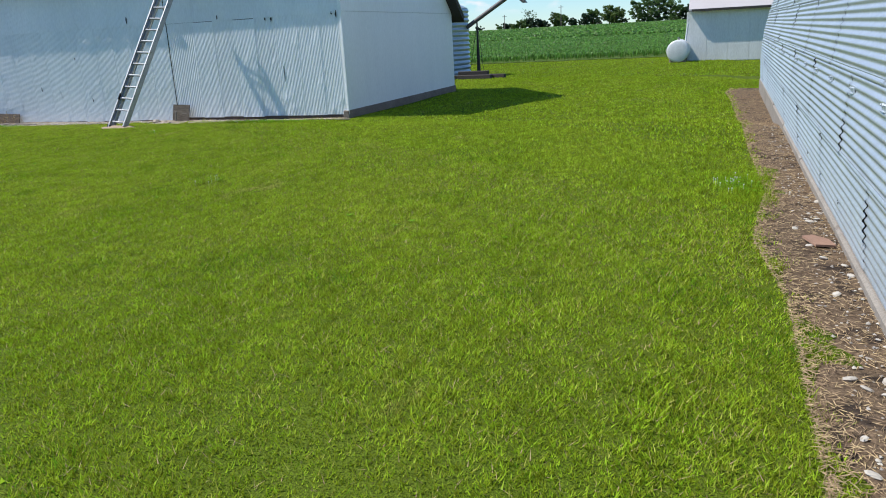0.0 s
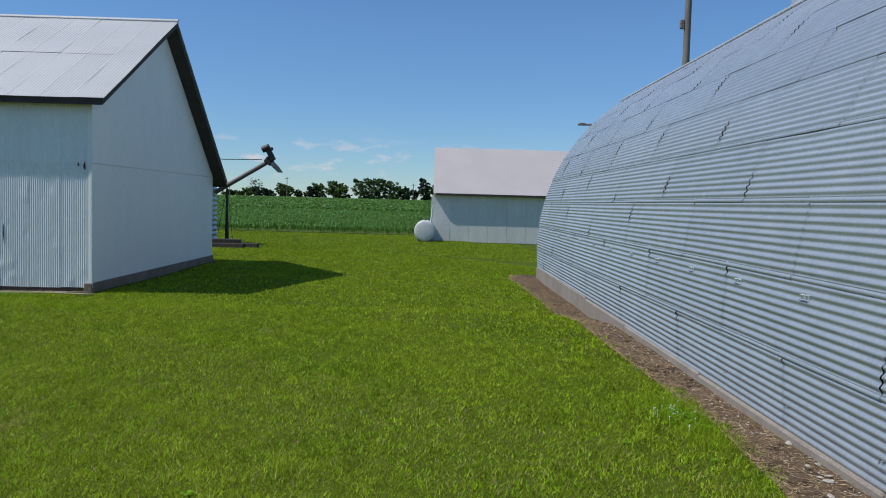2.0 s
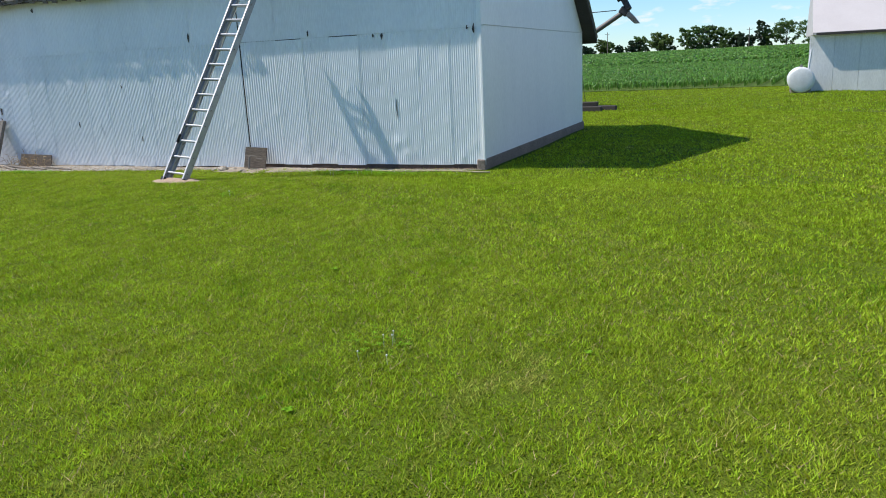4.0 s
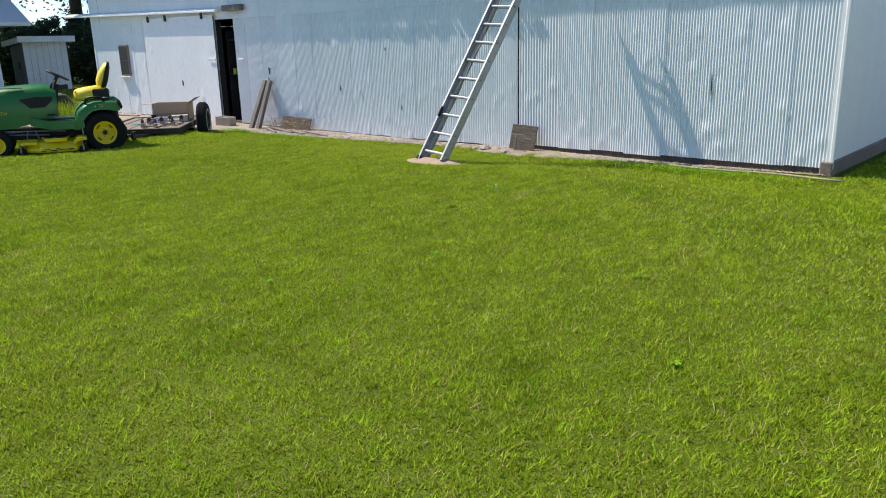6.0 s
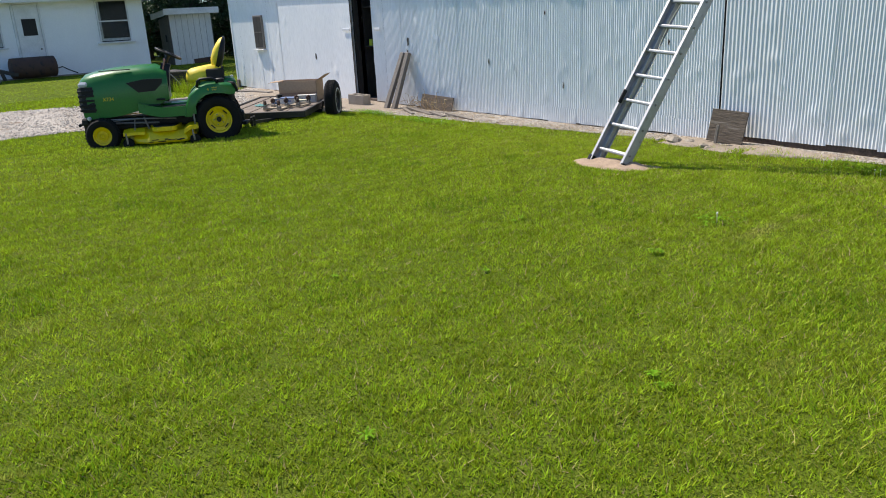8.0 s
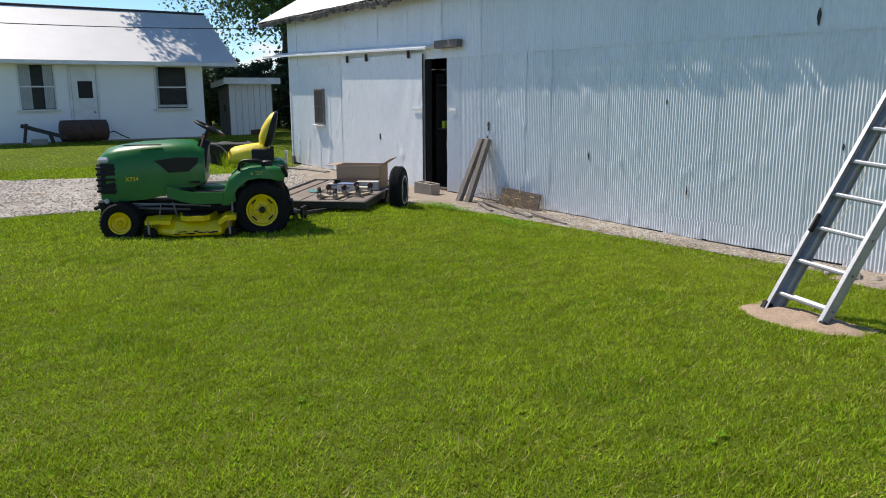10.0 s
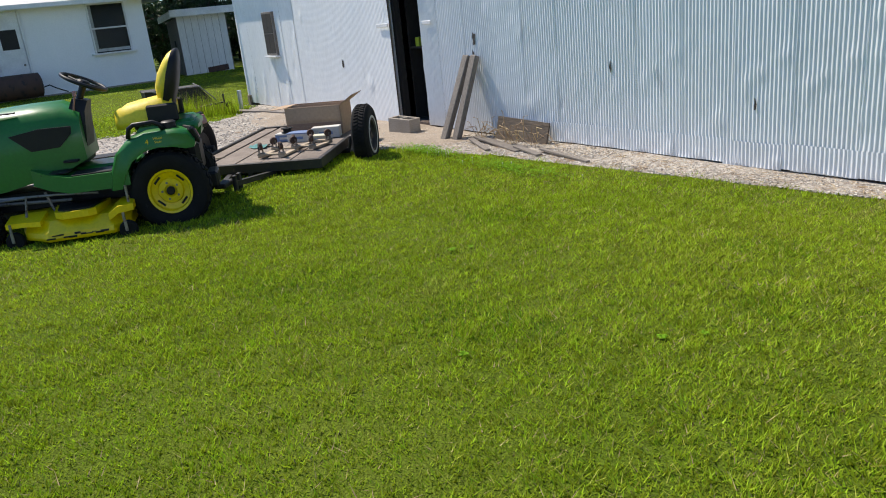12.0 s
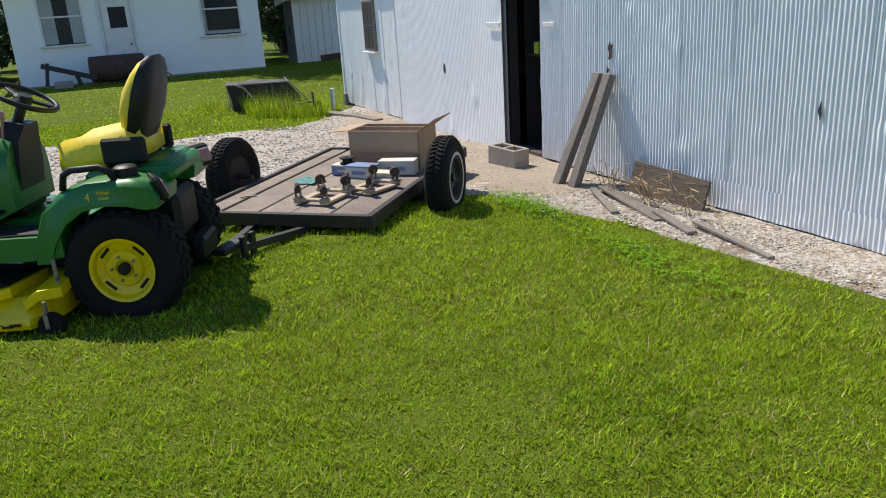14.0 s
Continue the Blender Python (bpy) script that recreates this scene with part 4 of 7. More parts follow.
for s in (1, -1):
    part("grab_handle", Build().tube([(0.25, s * 0.50, 0.79), (0.23, s * 0.50, 0.87), (0.19, s * 0.50, 0.895), (0.03, s * 0.50, 0.90), (-0.02, s * 0.50, 0.875), (-0.04, s * 0.49, 0.83)], 0.02, 8), BLACK, fender, "black grab handle", True)
    part("tail_lamp", Build().box((0, 0, 0), (0.05, 0.13, 0.10), pose(-0.272, s * 0.46, 0.765, 0, 20, s * 28), 0.015), RED_LENS, fender, "red tail lamp")
    part("lamp_surround", Build().box((0, 0, 0), (0.05, 0.19, 0.15), pose(-0.255, s * 0.455, 0.765, 0, 20, s * 28), 0.02), BLACK, fender)
part("fuel_cap", Build().lathe([(0.065, 0), (0.065, 0.05), (0.05, 0.06), (0.002, 0.062)], 18, pose(-0.08, 0.42, 0.83)), BLACK, fender, smooth=35)
part("rear_body", Build().box((-0.20, 0, 0.52), (0.14, 0.40, 0.30), None, 0.04).box((-0.33, 0, 0.30), (0.10, 0.30, 0.14), None, 0.02), BLACK, mower)
tilt = Matrix(((-1, 0, 0, 0.04), (0, 0, 1, 0.5605), (0, 1, 0, 0.752), (0, 0, 0, 1)))
writing("fender_writing", "4", 0.06, YELLOW, fender, tilt @ pose(-0.06, 0, 0))
writing("fender_writing", "Wheel\nSteer", 0.028, YELLOW, fender, tilt @ pose(0.03, 0.008, 0))
# seat
cush = Build().loft([[(x, y * w, z + dz) for y, dz in ((-1, -0.05), (-1.02, 0.0), (-0.9, h), (-0.45, h * 0.82), (0, h * 0.72), (0.45, h * 0.82), (0.9, h), (1.02, 0.0), (1, -0.05), (0, -0.06))]
                     for x, w, z, h in ((0.39, 0.13, 0.94, 0.045), (0.375, 0.20, 0.935, 0.095), (0.32, 0.235, 0.935, 0.125), (0.20, 0.245, 0.945, 0.135), (0.0, 0.245, 0.965, 0.14), (-0.12, 0.21, 0.99, 0.12))])
seat = part("seat", cush, SEAT_Y, mower, "yellow padded vinyl seat", True, m=pose(0, 0, -0.045))
back_ = Build().loft([[(x + dx * f, y * w, z) for y, dx in ((-1, -0.02), (-1, 0.3), (-0.8, 0.8), (-0.4, 1.0), (0, 0.9), (0.4, 1.0), (0.8, 0.8), (1, 0.3), (1, -0.02), (0, -0.05))]
                      for x, w, z, f in ((-0.10, 0.14, 1.03, 0.02), (-0.115, 0.195, 1.09, 0.07), (-0.145, 0.225, 1.19, 0.10), (-0.18, 0.225, 1.30, 0.095), (-0.215, 0.20, 1.39, 0.07), (-0.24, 0.15, 1.45, 0.045), (-0.255, 0.08, 1.475, 0.02))])
bk = part("seat_back", back_, SEAT_Y, seat, smooth=60, m=pose(0.055, 0, 0))
part("seat_shell", Build().loft([[(x + dx * f, y * w, z) for y, dx in ((-0.9, -0.85), (-1.03, -0.45), (-1.03, 0.12), (1.03, 0.12), (1.03, -0.45), (0.9, -0.85), (0.5, -1.0), (-0.5, -1.0))]
                                 for x, w, z, f in ((-0.09, 0.17, 0.95, 0.06), (-0.115, 0.205, 1.09, 0.08), (-0.15, 0.23, 1.19, 0.085), (-0.185, 0.23, 1.30, 0.08), (-0.22, 0.205, 1.395, 0.065), (-0.245, 0.155, 1.46, 0.045), (-0.258, 0.085, 1.487, 0.025))]), BLACK, seat, "black seat shell", 50, m=pose(0.055, 0, 0))
part("seat_base", Build().box((0.06, 0, 0.89), (0.36, 0.36, 0.08), None, 0.02).box((-0.03, 0.25, 0.985), (0.26, 0.035, 0.15), None, 0.015).box((-0.03, -0.25, 0.985), (0.26, 0.035, 0.15), None, 0.015), BLACK, seat)
# steering
part("dash", Build().loft([[(x, -w, z), (x, w, z), (x - 0.12, w, z2), (x - 0.12, -w, z2)] for x, w, z, z2 in ((0.80, 0.15, 0.60, 0.60), (0.76, 0.15, 0.90, 0.86), (0.74, 0.13, 1.06, 1.02), (0.71, 0.08, 1.13, 1.10))]), BLACK, mower, smooth=50)
steer = pose(0.60, 0, 1.25, 0, -27, 0)
sw = Build().lathe([(0.185 + 0.016 * math.cos(t), 0.016 * math.sin(t)) for t in (2 * math.pi * k / 8 for k in range(8))], 30, steer, close=True)
sw_ob = part("steering_wheel", sw, BLACK, mower, "black steering wheel", True)
sp = Build()
for a in (90, 210, 330):
    sp.box((0.09, 0, -0.01), (0.18, 0.04, 0.016), steer @ pose(0, 0, 0, 0, 0, a), 0.005)
sp.lathe([(0.05, -0.03), (0.055, 0.0), (0.04, 0.015), (0.002, 0.016)], 16, steer)
part("spokes", sp, BLACK, sw_ob)
part("steering_column", Build().tube([(0.60, 0, 1.24), (0.72, 0, 1.02)], 0.03, 10), BLACK, mower)
part("throttle_lever", Build().tube([(0.70, 0.15, 1.04), (0.66, 0.17, 1.16)], 0.009, 6).box((0.66, 0.17, 1.17), (0.03, 0.03, 0.05), None, 0.008), RED_LENS, mower, "red control lever")
# cutting deck: a low shell that slopes out to a rolled lip
dk = Build()


def deck_ring(x, w, v):
    prof_ = ((w, 0.075), (w + 0.012, 0.10), (w, 0.135), (w * 0.80, 0.215), (w * 0.55, 0.235))
    return [(x, -y, z) for y, z in prof_] + [(x, y, z) for y, z in reversed([(y + (v if y > w * 0.7 else 0), z) for y, z in prof_])]


dk.loft([deck_ring(x, w, v) for x, w, v in ((0.36, 0.50, 0.0), (0.40, 0.60, 0.04), (0.47, 0.68, 0.05), (0.98, 0.69, 0.05), (1.06, 0.62, 0.04), (1.20, 0.55, 0.0), (1.29, 0.30, 0.0))])
deck = part("cutting_deck", dk, YELLOW, mower, "scuffed yellow cutting deck", 25, m=pose(0, 0, 0.02))
for s in (1, -1):
    part("deck_flange", Build().loft([[(x, s * y0, z), (x, s * y1, z - 0.02), (x, s * y1, z - 0.075), (x, s * y0, z - 0.06)] for x, y0, y1, z in ((0.30, 0.40, 0.66, 0.300), (0.42, 0.42, 0.70, 0.295), (0.50, 0.42, 0.70, 0.245))]), YELLOW, deck)
    part("front_wing", Build().loft([[(x, s * y0, z), (x, s * y1, z - 0.03), (x, s * y1, z - 0.07), (x, s * y0, z - 0.05)] for x, y0, y1, z in ((1.04, 0.40, 0.66, 0.262), (1.18, 0.40, 0.62, 0.268), (1.34, 0.38, 0.56, 0.255))]), YELLOW, deck)
    cover = [(0.54, 0.30), (0.60, 0.62), (0.66, 0.66), (0.86, 0.66), (0.93, 0.60), (0.98, 0.30)]
    part("belt_cover", Build().prism([(x, s * y) for x, y in cover], 0.055, None, 0.225), YELLOW, deck)
    part("cover_pad", Build().prism([(0.755 + 0.86 * (x - 0.755), s * (0.46 + 0.84 * (y - 0.46))) for x, y in cover], 0.02, None, 0.273), BLACK, deck, "black belt cover")
scuff = Build()
rng = random.Random(17)
for k in range(11):
    scuff.box((0.54 + 0.042 * k, 0.7585, 0.112 + rng.uniform(-0.012, 0.016)), (rng.uniform(0.03, 0.075), 0.004, rng.uniform(0.006, 0.018)), None, 0.0015)
part("scuff", scuff, BLACK, deck, "bare scuffed streaks")
for s in (1, -1):
    part("lift_rod", Build().tube([(0.34, s * 0.60, 0.28), (0.34, s * 0.60, 0.42)], 0.012, 6).tube([(1.18, s * 0.5, 0.25), (1.16, s * 0.46, 0.40), (1.5, s * 0.30, 0.37)], 0.011, 6).tube([(1.50, s * 0.33, 0.40), (0.95, s * 0.40, 0.385), (0.60, s * 0.42, 0.36)], 0.010, 6), DULL_STEEL, deck)
for x, y in ((0.36, 0.72), (1.28, 0.58), (0.36, -0.68), (1.28, -0.5)):
    gw = part("gauge_wheel", Build().lathe([(0.02, -0.025), (0.065, -0.03), (0.075, -0.015), (0.075, 0.015), (0.065, 0.03), (0.02, 0.025)], 18, pose(x, y, 0.085, -90, 0, 0)), RUBBER, deck, smooth=40)
    part("wheel_fork", Build().box((x + 0.01, y + 0.036, 0.125), (0.025, 0.006, 0.09), None, 0.002).tube([(x + 0.02, y, 0.16), (x + 0.02, y, 0.225)], 0.012, 8), DULL_STEEL, gw)

# ---- flat trailer: local x back, y towards the barn, z up from the ground ----
TU, TV = Vector((-0.743, 0.669, 0)), Vector((0.669, 0.743, 0))
tm = Matrix(((TU.x, TV.x, 0, -20.5), (TU.y, TV.y, 0, 13.33), (0, 0, 1, -0.19), (0, 0, 0, 1)))
trailer = thing("flat_trailer", "homemade flat trailer with grey plank deck on two car tyres", "trailer", m=tm)
DZ, DL, DW = 0.29, 2.8, 1.62
frame_b = Build()
for y in (-DW / 2, DW / 2):
    frame_b.box((DL / 2, y, DZ - 0.03), (DL, 0.05, 0.11), None, 0.006)
for x in (0.02, DL):
    frame_b.box((x, 0, DZ - 0.03), (0.05, DW, 0.11), None, 0.006)
frame_b.box((DL * 0.5, 0, DZ - 0.09), (DL, 0.06, 0.06)).box((0.5, 0, DZ - 0.1), (0.05, DW, 0.05)).box((2.2, 0, DZ - 0.1), (0.05, DW, 0.05))
part("deck_frame", frame_b, BLACK_STEEL, trailer, "black steel angle frame")
rng = random.Random(8)
y = -DW / 2 + 0.03
for wd in (0.19, 0.04, 0.33, 0.30, 0.35, 0.33):
    if wd > 0.1:
        part("plank", Build().box((DL / 2, y + wd / 2, DZ - 0.012 + rng.uniform(-0.003, 0.003)), (DL - 0.07, wd - 0.012, 0.035), None, 0.004), DECK_WOOD, trailer)
    y += wd
tongue = Build()
for s in (-1, 1):
    tongue.tube([(0.35, s * 0.34, DZ - 0.13), (-0.62, s * 0.06, DZ - 0.06)], 0.038, 4)
tongue.box((-0.72, 0, DZ - 0.03), (0.26, 0.12, 0.05), None, 0.01).box((-0.66, 0.09, 0.16), (0.05, 0.04, 0.34), None, 0.006).box((-0.54, 0.09, 0.16), (0.05, 0.04, 0.34), None, 0.006).box((-0.60, 0.09, 0.02), (0.2, 0.1, 0.03), None, 0.006)
part("tongue", tongue, BLACK_STEEL, trailer)
part("axle", Build().tube([(1.15, -1.06, 0.345), (1.15, -0.90, 0.345), (1.15, -0.86, 0.17), (1.15, 0.86, 0.17), (1.15, 0.90, 0.345), (1.15, 1.06, 0.345)], 0.03, 8), BLACK_STEEL, trailer)
for s in (-1, 1):
    wheel("trailer_wheel", 0.365, 0.205, 0.19, trailer, pose(1.15, s * 1.09, 0.35, 0, 0, 0 if s > 0 else 180) @ pose(0, 0, 0, 0, 17 * s, 0), BLACK_STEEL, 52, 5, white=s > 0, block=True)


def on_trailer(x, y, z=0.0, turn=0.0):
    return tm @ pose(x, y, DZ + 0.008 + z, 0, 0, turn)


# cardboard carton, open
carton = thing("cardboard_box", "open brown cardboard box with its flaps up on the trailer", "box", m=on_trailer(1.95, 0.30, 0, 4) @ Matrix.Scale(1.06, 4))
cw, cd, ch = 0.42, 0.72, 0.36
part("body", Build().box((cw / 2, 0, ch / 2), (0.008, cd, ch)).box((-cw / 2, 0, ch / 2), (0.008, cd, ch)).box((0, cd / 2, ch / 2), (cw, 0.008, ch)).box((0, -cd / 2, ch / 2), (cw, 0.008, ch)).box((0, 0, 0.006), (cw, cd, 0.01)), CARD, carton)
part("front_flap", Build().box((-cw / 2 - 0.012, 0, ch - 0.085), (0.008, cd - 0.01, 0.17), pose(0, 0, 0, 0, 0, 0)), CARD, carton)
part("side_flap", Build().box((0, 0.1, 0), (cw - 0.02, 0.2, 0.006), pose(0, cd / 2, ch, 32, 0, 0)), CARD, carton)
part("side_flap", Build().box((0, -0.1, 0), (cw - 0.02, 0.2, 0.006), pose(0, -cd / 2, ch, 4, 0, 0)), CARD, carton)
part("back_flap", Build().box((0.012, 0, ch - 0.07), (0.008, cd - 0.02, 0.15)), CARD, carton)
part("print_band", Build().box((-cw / 2 - 0.006, 0, 0.085), (0.004, cd - 0.012, 0.15)), PRINT, carton, "printed diagonal pattern")
bars = Build()
for k in range(9):
    for j in range(2):
        bars.box((-cw / 2 - 0.0092, -0.3 + 0.075 * k, 0.05 + 0.07 * j), (0.001, 0.052, 0.009), pose(0, 0, 0, 0, 0, 0) @ Matrix.Translation((0, 0, 0)) @ Matrix.Rotation(0, 4, "X"))
part("print_bars", bars, CARD_IN, carton)


def carton_small(label, mat, x, y, size, turn, lid=PALE_BOX, z=0.0):
    t = thing("small_carton", label, "box", m=on_trailer(x, y, z, turn))
    part("body", Build().box((0, 0, size[2] / 2), size, None, 0.004), mat, t)
    part("lid", Build().box((0, 0, size[2] + 0.002), (size[0] + 0.004, size[1] + 0.004, 0.02), None, 0.004), lid, t)
    part("print", Build().box((-size[0] / 2 - 0.0025, 0, size[2] * 0.5), (0.002, size[1] * 0.5, size[2] * 0.3)), lid if lid is not mat else BLUE_BOX, t)


carton_small("flat blue carton with a pale lid beside the big box", BLUE_BOX, 1.5, -0.04, (0.15, 0.25, 0.09), 8)
carton_small("grey and blue printed carton on the trailer", PALE_BOX, 1.38, 0.19, (0.17, 0.30, 0.11), 10, BLUE_BOX)
carton_small("pale printed carton beside the big box", PALE_BOX, 1.52, 0.50, (0.15, 0.36, 0.13), -4)
carton_small("small cream plastic case on the trailer", CREAM, 1.26, 0.46, (0.14, 0.22, 0.07), 6, CREAM)
reel = thing("wire_reel", "small black reel lying on a blue carton", "reel", m=on_trailer(1.5, -0.02, 0.104))
part("reel", Build().lathe([(0.075, 0), (0.075, 0.012), (0.05, 0.014), (0.05, 0.05), (0.075, 0.052), (0.075, 0.064), (0.02, 0.064), (0.02, 0.03), (0.002, 0.03)], 22), BLACK, reel, smooth=35)


def dolly(x, y, turn, flip=1):
    t = thing("furniture_dolly", "upturned wooden furniture dolly with four castors", "dolly", "upturned dollies", m=on_trailer(x, y, 0.01, turn))
    for sy in (-0.13, 0.13):
        part("rail", Build().box((0, sy, 0.012), (0.40, 0.07, 0.024), None, 0.004), PALE_WOOD, t)
    for sx in (-0.17, 0.17):
        part("cross_bar", Build().box((sx, 0, 0.036), (0.06, 0.34, 0.022), None, 0.004), PALE_WOOD, t)
        for sy in (-0.13, 0.13):
            c = part("castor", Build().lathe([(0.01, -0.016), (0.04, -0.018), (0.045, -0.01), (0.045, 0.01), (0.04, 0.018), (0.01, 0.016)], 18, pose(sx, sy, 0.13, 90, 0, 25 * sx * 10)), RUST, t, smooth=40)
            part("fork", Build().box((sx, sy - 0.024, 0.09), (0.03, 0.004, 0.09)).box((sx, sy + 0.024, 0.09), (0.03, 0.004, 0.09)).box((sx, sy, 0.052), (0.06, 0.06, 0.008)), DULL_STEEL, c)


dolly(0.50, 0.18, 8)
dolly(0.88, 0.48, 20)
rag = Build().grid(lambda u, v: ((u - 0.5) * 0.22 + 0.02 * math.sin(v * 9), (v - 0.5) * 0.26 + 0.02 * math.sin(u * 11), 0.012 + 0.035 * abs(math.sin(u * 6 + v * 4)) * (1 - abs(2 * u - 1)) ), 20, 20)
tagged(part("rag", rag, TEAL, None, smooth=True, m=on_trailer(1.15, -0.28, 0, 20)), "crumpled teal shop rag on the trailer deck", "rag")
stick = Build().box((0, 0, 0.008), (0.14, 0.018, 0.012), None, 0.002)
tagged(part("wood_scrap", stick, PALE_WOOD, None, m=on_trailer(0.55, -0.58, 0, 60)), "short pale wood scrap lying on the deck", "scrap")

# ---- ladder ----
lz = Vector((0.13, 0.55, 0.9)).normalized()
lx = (Vector((1, -0.1, 0)) - lz * lz.dot(Vector((1, -0.1, 0)))).normalized()
ly = lz.cross(lx)
LAD = Matrix(((lx.x, ly.x, lz.x, -13.42), (lx.y, ly.y, lz.y, 14.2), (lx.z, ly.z, lz.z, -0.06), (0, 0, 0, 1)))
ladder = thing("extension_ladder", "tall aluminium extension ladder leaning on the barn eave", "ladder", m=LAD)


def ladder_section(w, length, z0, back, first):
    for s in (-1, 1):
        rail = Build().box((s * w / 2, back, z0 + length / 2), (0.012, 0.085, length), None, 0.002).box((s * (w / 2 - 0.014), back - 0.038, z0 + length / 2), (0.03, 0.01, length), None, 0.002).box((s * (w / 2 - 0.014), back + 0.038, z0 + length / 2), (0.03, 0.01, length), None, 0.002)
        part("rail", rail, ALU, ladder)
    n = int((length - first) / 0.305)
    for k in range(n + 1):
        z = z0 + first + 0.305 * k
        part("rung", Build().tube([(-w / 2, back, z), (w / 2, back, z)], 0.019, 8), ALU, ladder, smooth=30)


ladder_section(0.50, 4.35, 0.0, 0.0, 0.17)
ladder_section(0.435, 4.15, 0.03, 0.072, 0.165)
for s in (-1, 1):
    part("foot", Build().box((s * 0.26, 0, 0.02), (0.05, 0.10, 0.10), None, 0.008), BLACK, ladder)
    for k in range(14):
        part("rivet", Build().tube([(s * 0.266, 0, 0.17 + 0.305 * k), (s * 0.276, 0, 0.17 + 0.305 * k)], 0.012, 6), DULL_STEEL, ladder)
part("rope", Build().tube([(-0.10 + 0.03 * math.sin(k * 1.3), 0.02 + 0.01 * math.sin(k), 0.75 + 0.25 * k) for k in range(13)], 0.005, 5), CREAM, ladder)
part("latch", Build().box((-0.22, -0.04, 0.80), (0.03, 0.05, 0.16), None, 0.008), BLACK, ladder)
mound = Build().grid(lambda u, v: ((u - 0.5) * 1.0, (v - 0.5) * 0.55, (0.07 * max(0, 1 - (2 * u - 1) ** 2 - (2 * v - 1) ** 2) ** 0.6) * (0.75 + 0.5 * noise.noise(Vector((u * 6, v * 6, 2)))) - 0.01), 34, 24)
tagged(part("soil_patch", mound, SAND, None, smooth=True, m=pose(-13.38, 14.2, -0.045)), "bare sandy soil heap round the ladder feet", "soil", kind="structure")

# ---- things along the barn's front ----
ply = thing("plywood_offcut", "dark weathered plywood offcut leaning against the barn", "board", m=pose(-13.5, 16.62, -0.17, -14, 0, 4))
part("board", Build().box((0, 0, 0.22), (0.50, 0.022, 0.42), pose(0, 0, 0, 0, 3, 0), 0.003), OLD_PLY, ply)
bin2 = thing("plywood_offcut", "stained plywood strip leaning on the barn with dry weeds", "board", m=pose(-19.83, 16.70, -0.25, -14, 0, 1))
part("board", Build().box((0, 0, 0.17), (0.98, 0.022, 0.36), pose(0, 0, 0, 0, 2, 0), 0.003), OLD_PLY, bin2)
for x0, y0, lean, side, ln in ((-20.98, 16.32, 25, 3, 1.22), (-20.76, 16.36, 23, 1, 1.20)):
    t = thing("timber_post", "rough grey timber post leaning against the barn", "post", "leaning posts", m=pose(x0, y0, -0.22, -lean, side, 6))
    part("post", Build().box((0, 0.0, ln / 2), (0.115, 0.085, ln), None, 0.010), GREY_WOOD, t)
for x0, y0, ln, turn, wd in ((-19.9, 16.40, 1.15, -12, 0.13), (-20.1, 16.25, 0.8, -22, 0.07), (-19.2, 16.28, 0.62, -14, 0.08), (-18.6, 16.3, 0.9, -8, 0.05)):
    t = thing("loose_board", "weathered loose board lying by the barn", "board", "loose boards", m=pose(x0, y0, ground_z(x0, y0) + 0.03, 0, 2, turn))
    part("board", Build().box((0, 0, 0.012), (ln, wd, 0.025), None, 0.004), GREY_WOOD, t)
for x0, y0, ln, turn, wd in ((-28.2, 16.2, 1.3, 20, 0.2), (-27.2, 16.45, 1.0, 8, 0.16)):
    t = thing("loose_board", "weathered loose board lying by the barn", "board", "loose boards", m=pose(x0, y0, ground_z(x0, y0) + 0.025, 0, 0, turn))
    part("board", Build().box((0, 0, 0.012), (ln, wd, 0.03), None, 0.004), GREY_WOOD, t)


def cinder(label, m, s=1.0):
    t = thing("cinder_block", label, "block", m=m)
    b = Build()
    L, W, H = 0.40 * s, 0.2 * s, 0.2 * s
    for yy in (-1, 1):
        b.box((0, yy * (W / 2 - 0.016), H / 2), (L, 0.032, H), None, 0.006)
    for xx in (-1, 0, 1):
        b.box((xx * (L / 2 - 0.016), 0, H / 2), (0.032, W - 0.05, H - 0.002), None, 0.004)
    part("block", b, BLOCK, t)


cinder("mossy tan cinder block on the gravel by the barn door", pose(-22.15, 16.42, -0.20, 0, 3, 12) @ Matrix.Scale(1.15, 4))


def rock(x, y, s, seed, label):
    rng = random.Random(seed)
    b = Build().lathe([(0.002, -0.5), (0.62, -0.42), (0.95, -0.05), (0.80, 0.36), (0.42, 0.58), (0.002, 0.62)], 9)
    b.v = [(px * s * rng.uniform(0.75, 1.2) * 1.2, py * s * rng.uniform(0.75, 1.2), pz * s * rng.uniform(0.8, 1.15)) for px, py, pz in b.v]
    tagged(part("rock", b, BLOCK, None, smooth=25, m=pose(x, y, ground_z(x, y) + 0.3 * s, rng.uniform(-15, 15), rng.uniform(-15, 15), rng.uniform(0, 360))), label, "rock", "rubble by the wall")


for k, (x, y, sz) in enumerate(((-14.12, 16.42, 0.15), (-14.28, 16.58, 0.12), (-13.93, 16.50, 0.09), (-13.62, 16.36, 0.085), (-13.52, 16.30, 0.06), (-14.4, 16.45, 0.07), (-13.78, 16.30, 0.04))):
    rock(x, y, sz * 0.72, 90 + k, "broken tan rubble lying by the barn wall")
patch("bare_earth", SAND_EARTH, [(-14.6, 16.45), (-13.9, 16.2), (-12.9, 16.22), (-12.0, 16.42), (-11.6, 16.75), (-14.6, 16.78)], 0.03, "bare tan earth along the barn footing", "earth", 0.2)
stake = thing("wood_stake", "short grey stake leaning on the plywood", "stake", m=pose(-13.52, 16.46, -0.14, -8, 3, 0))
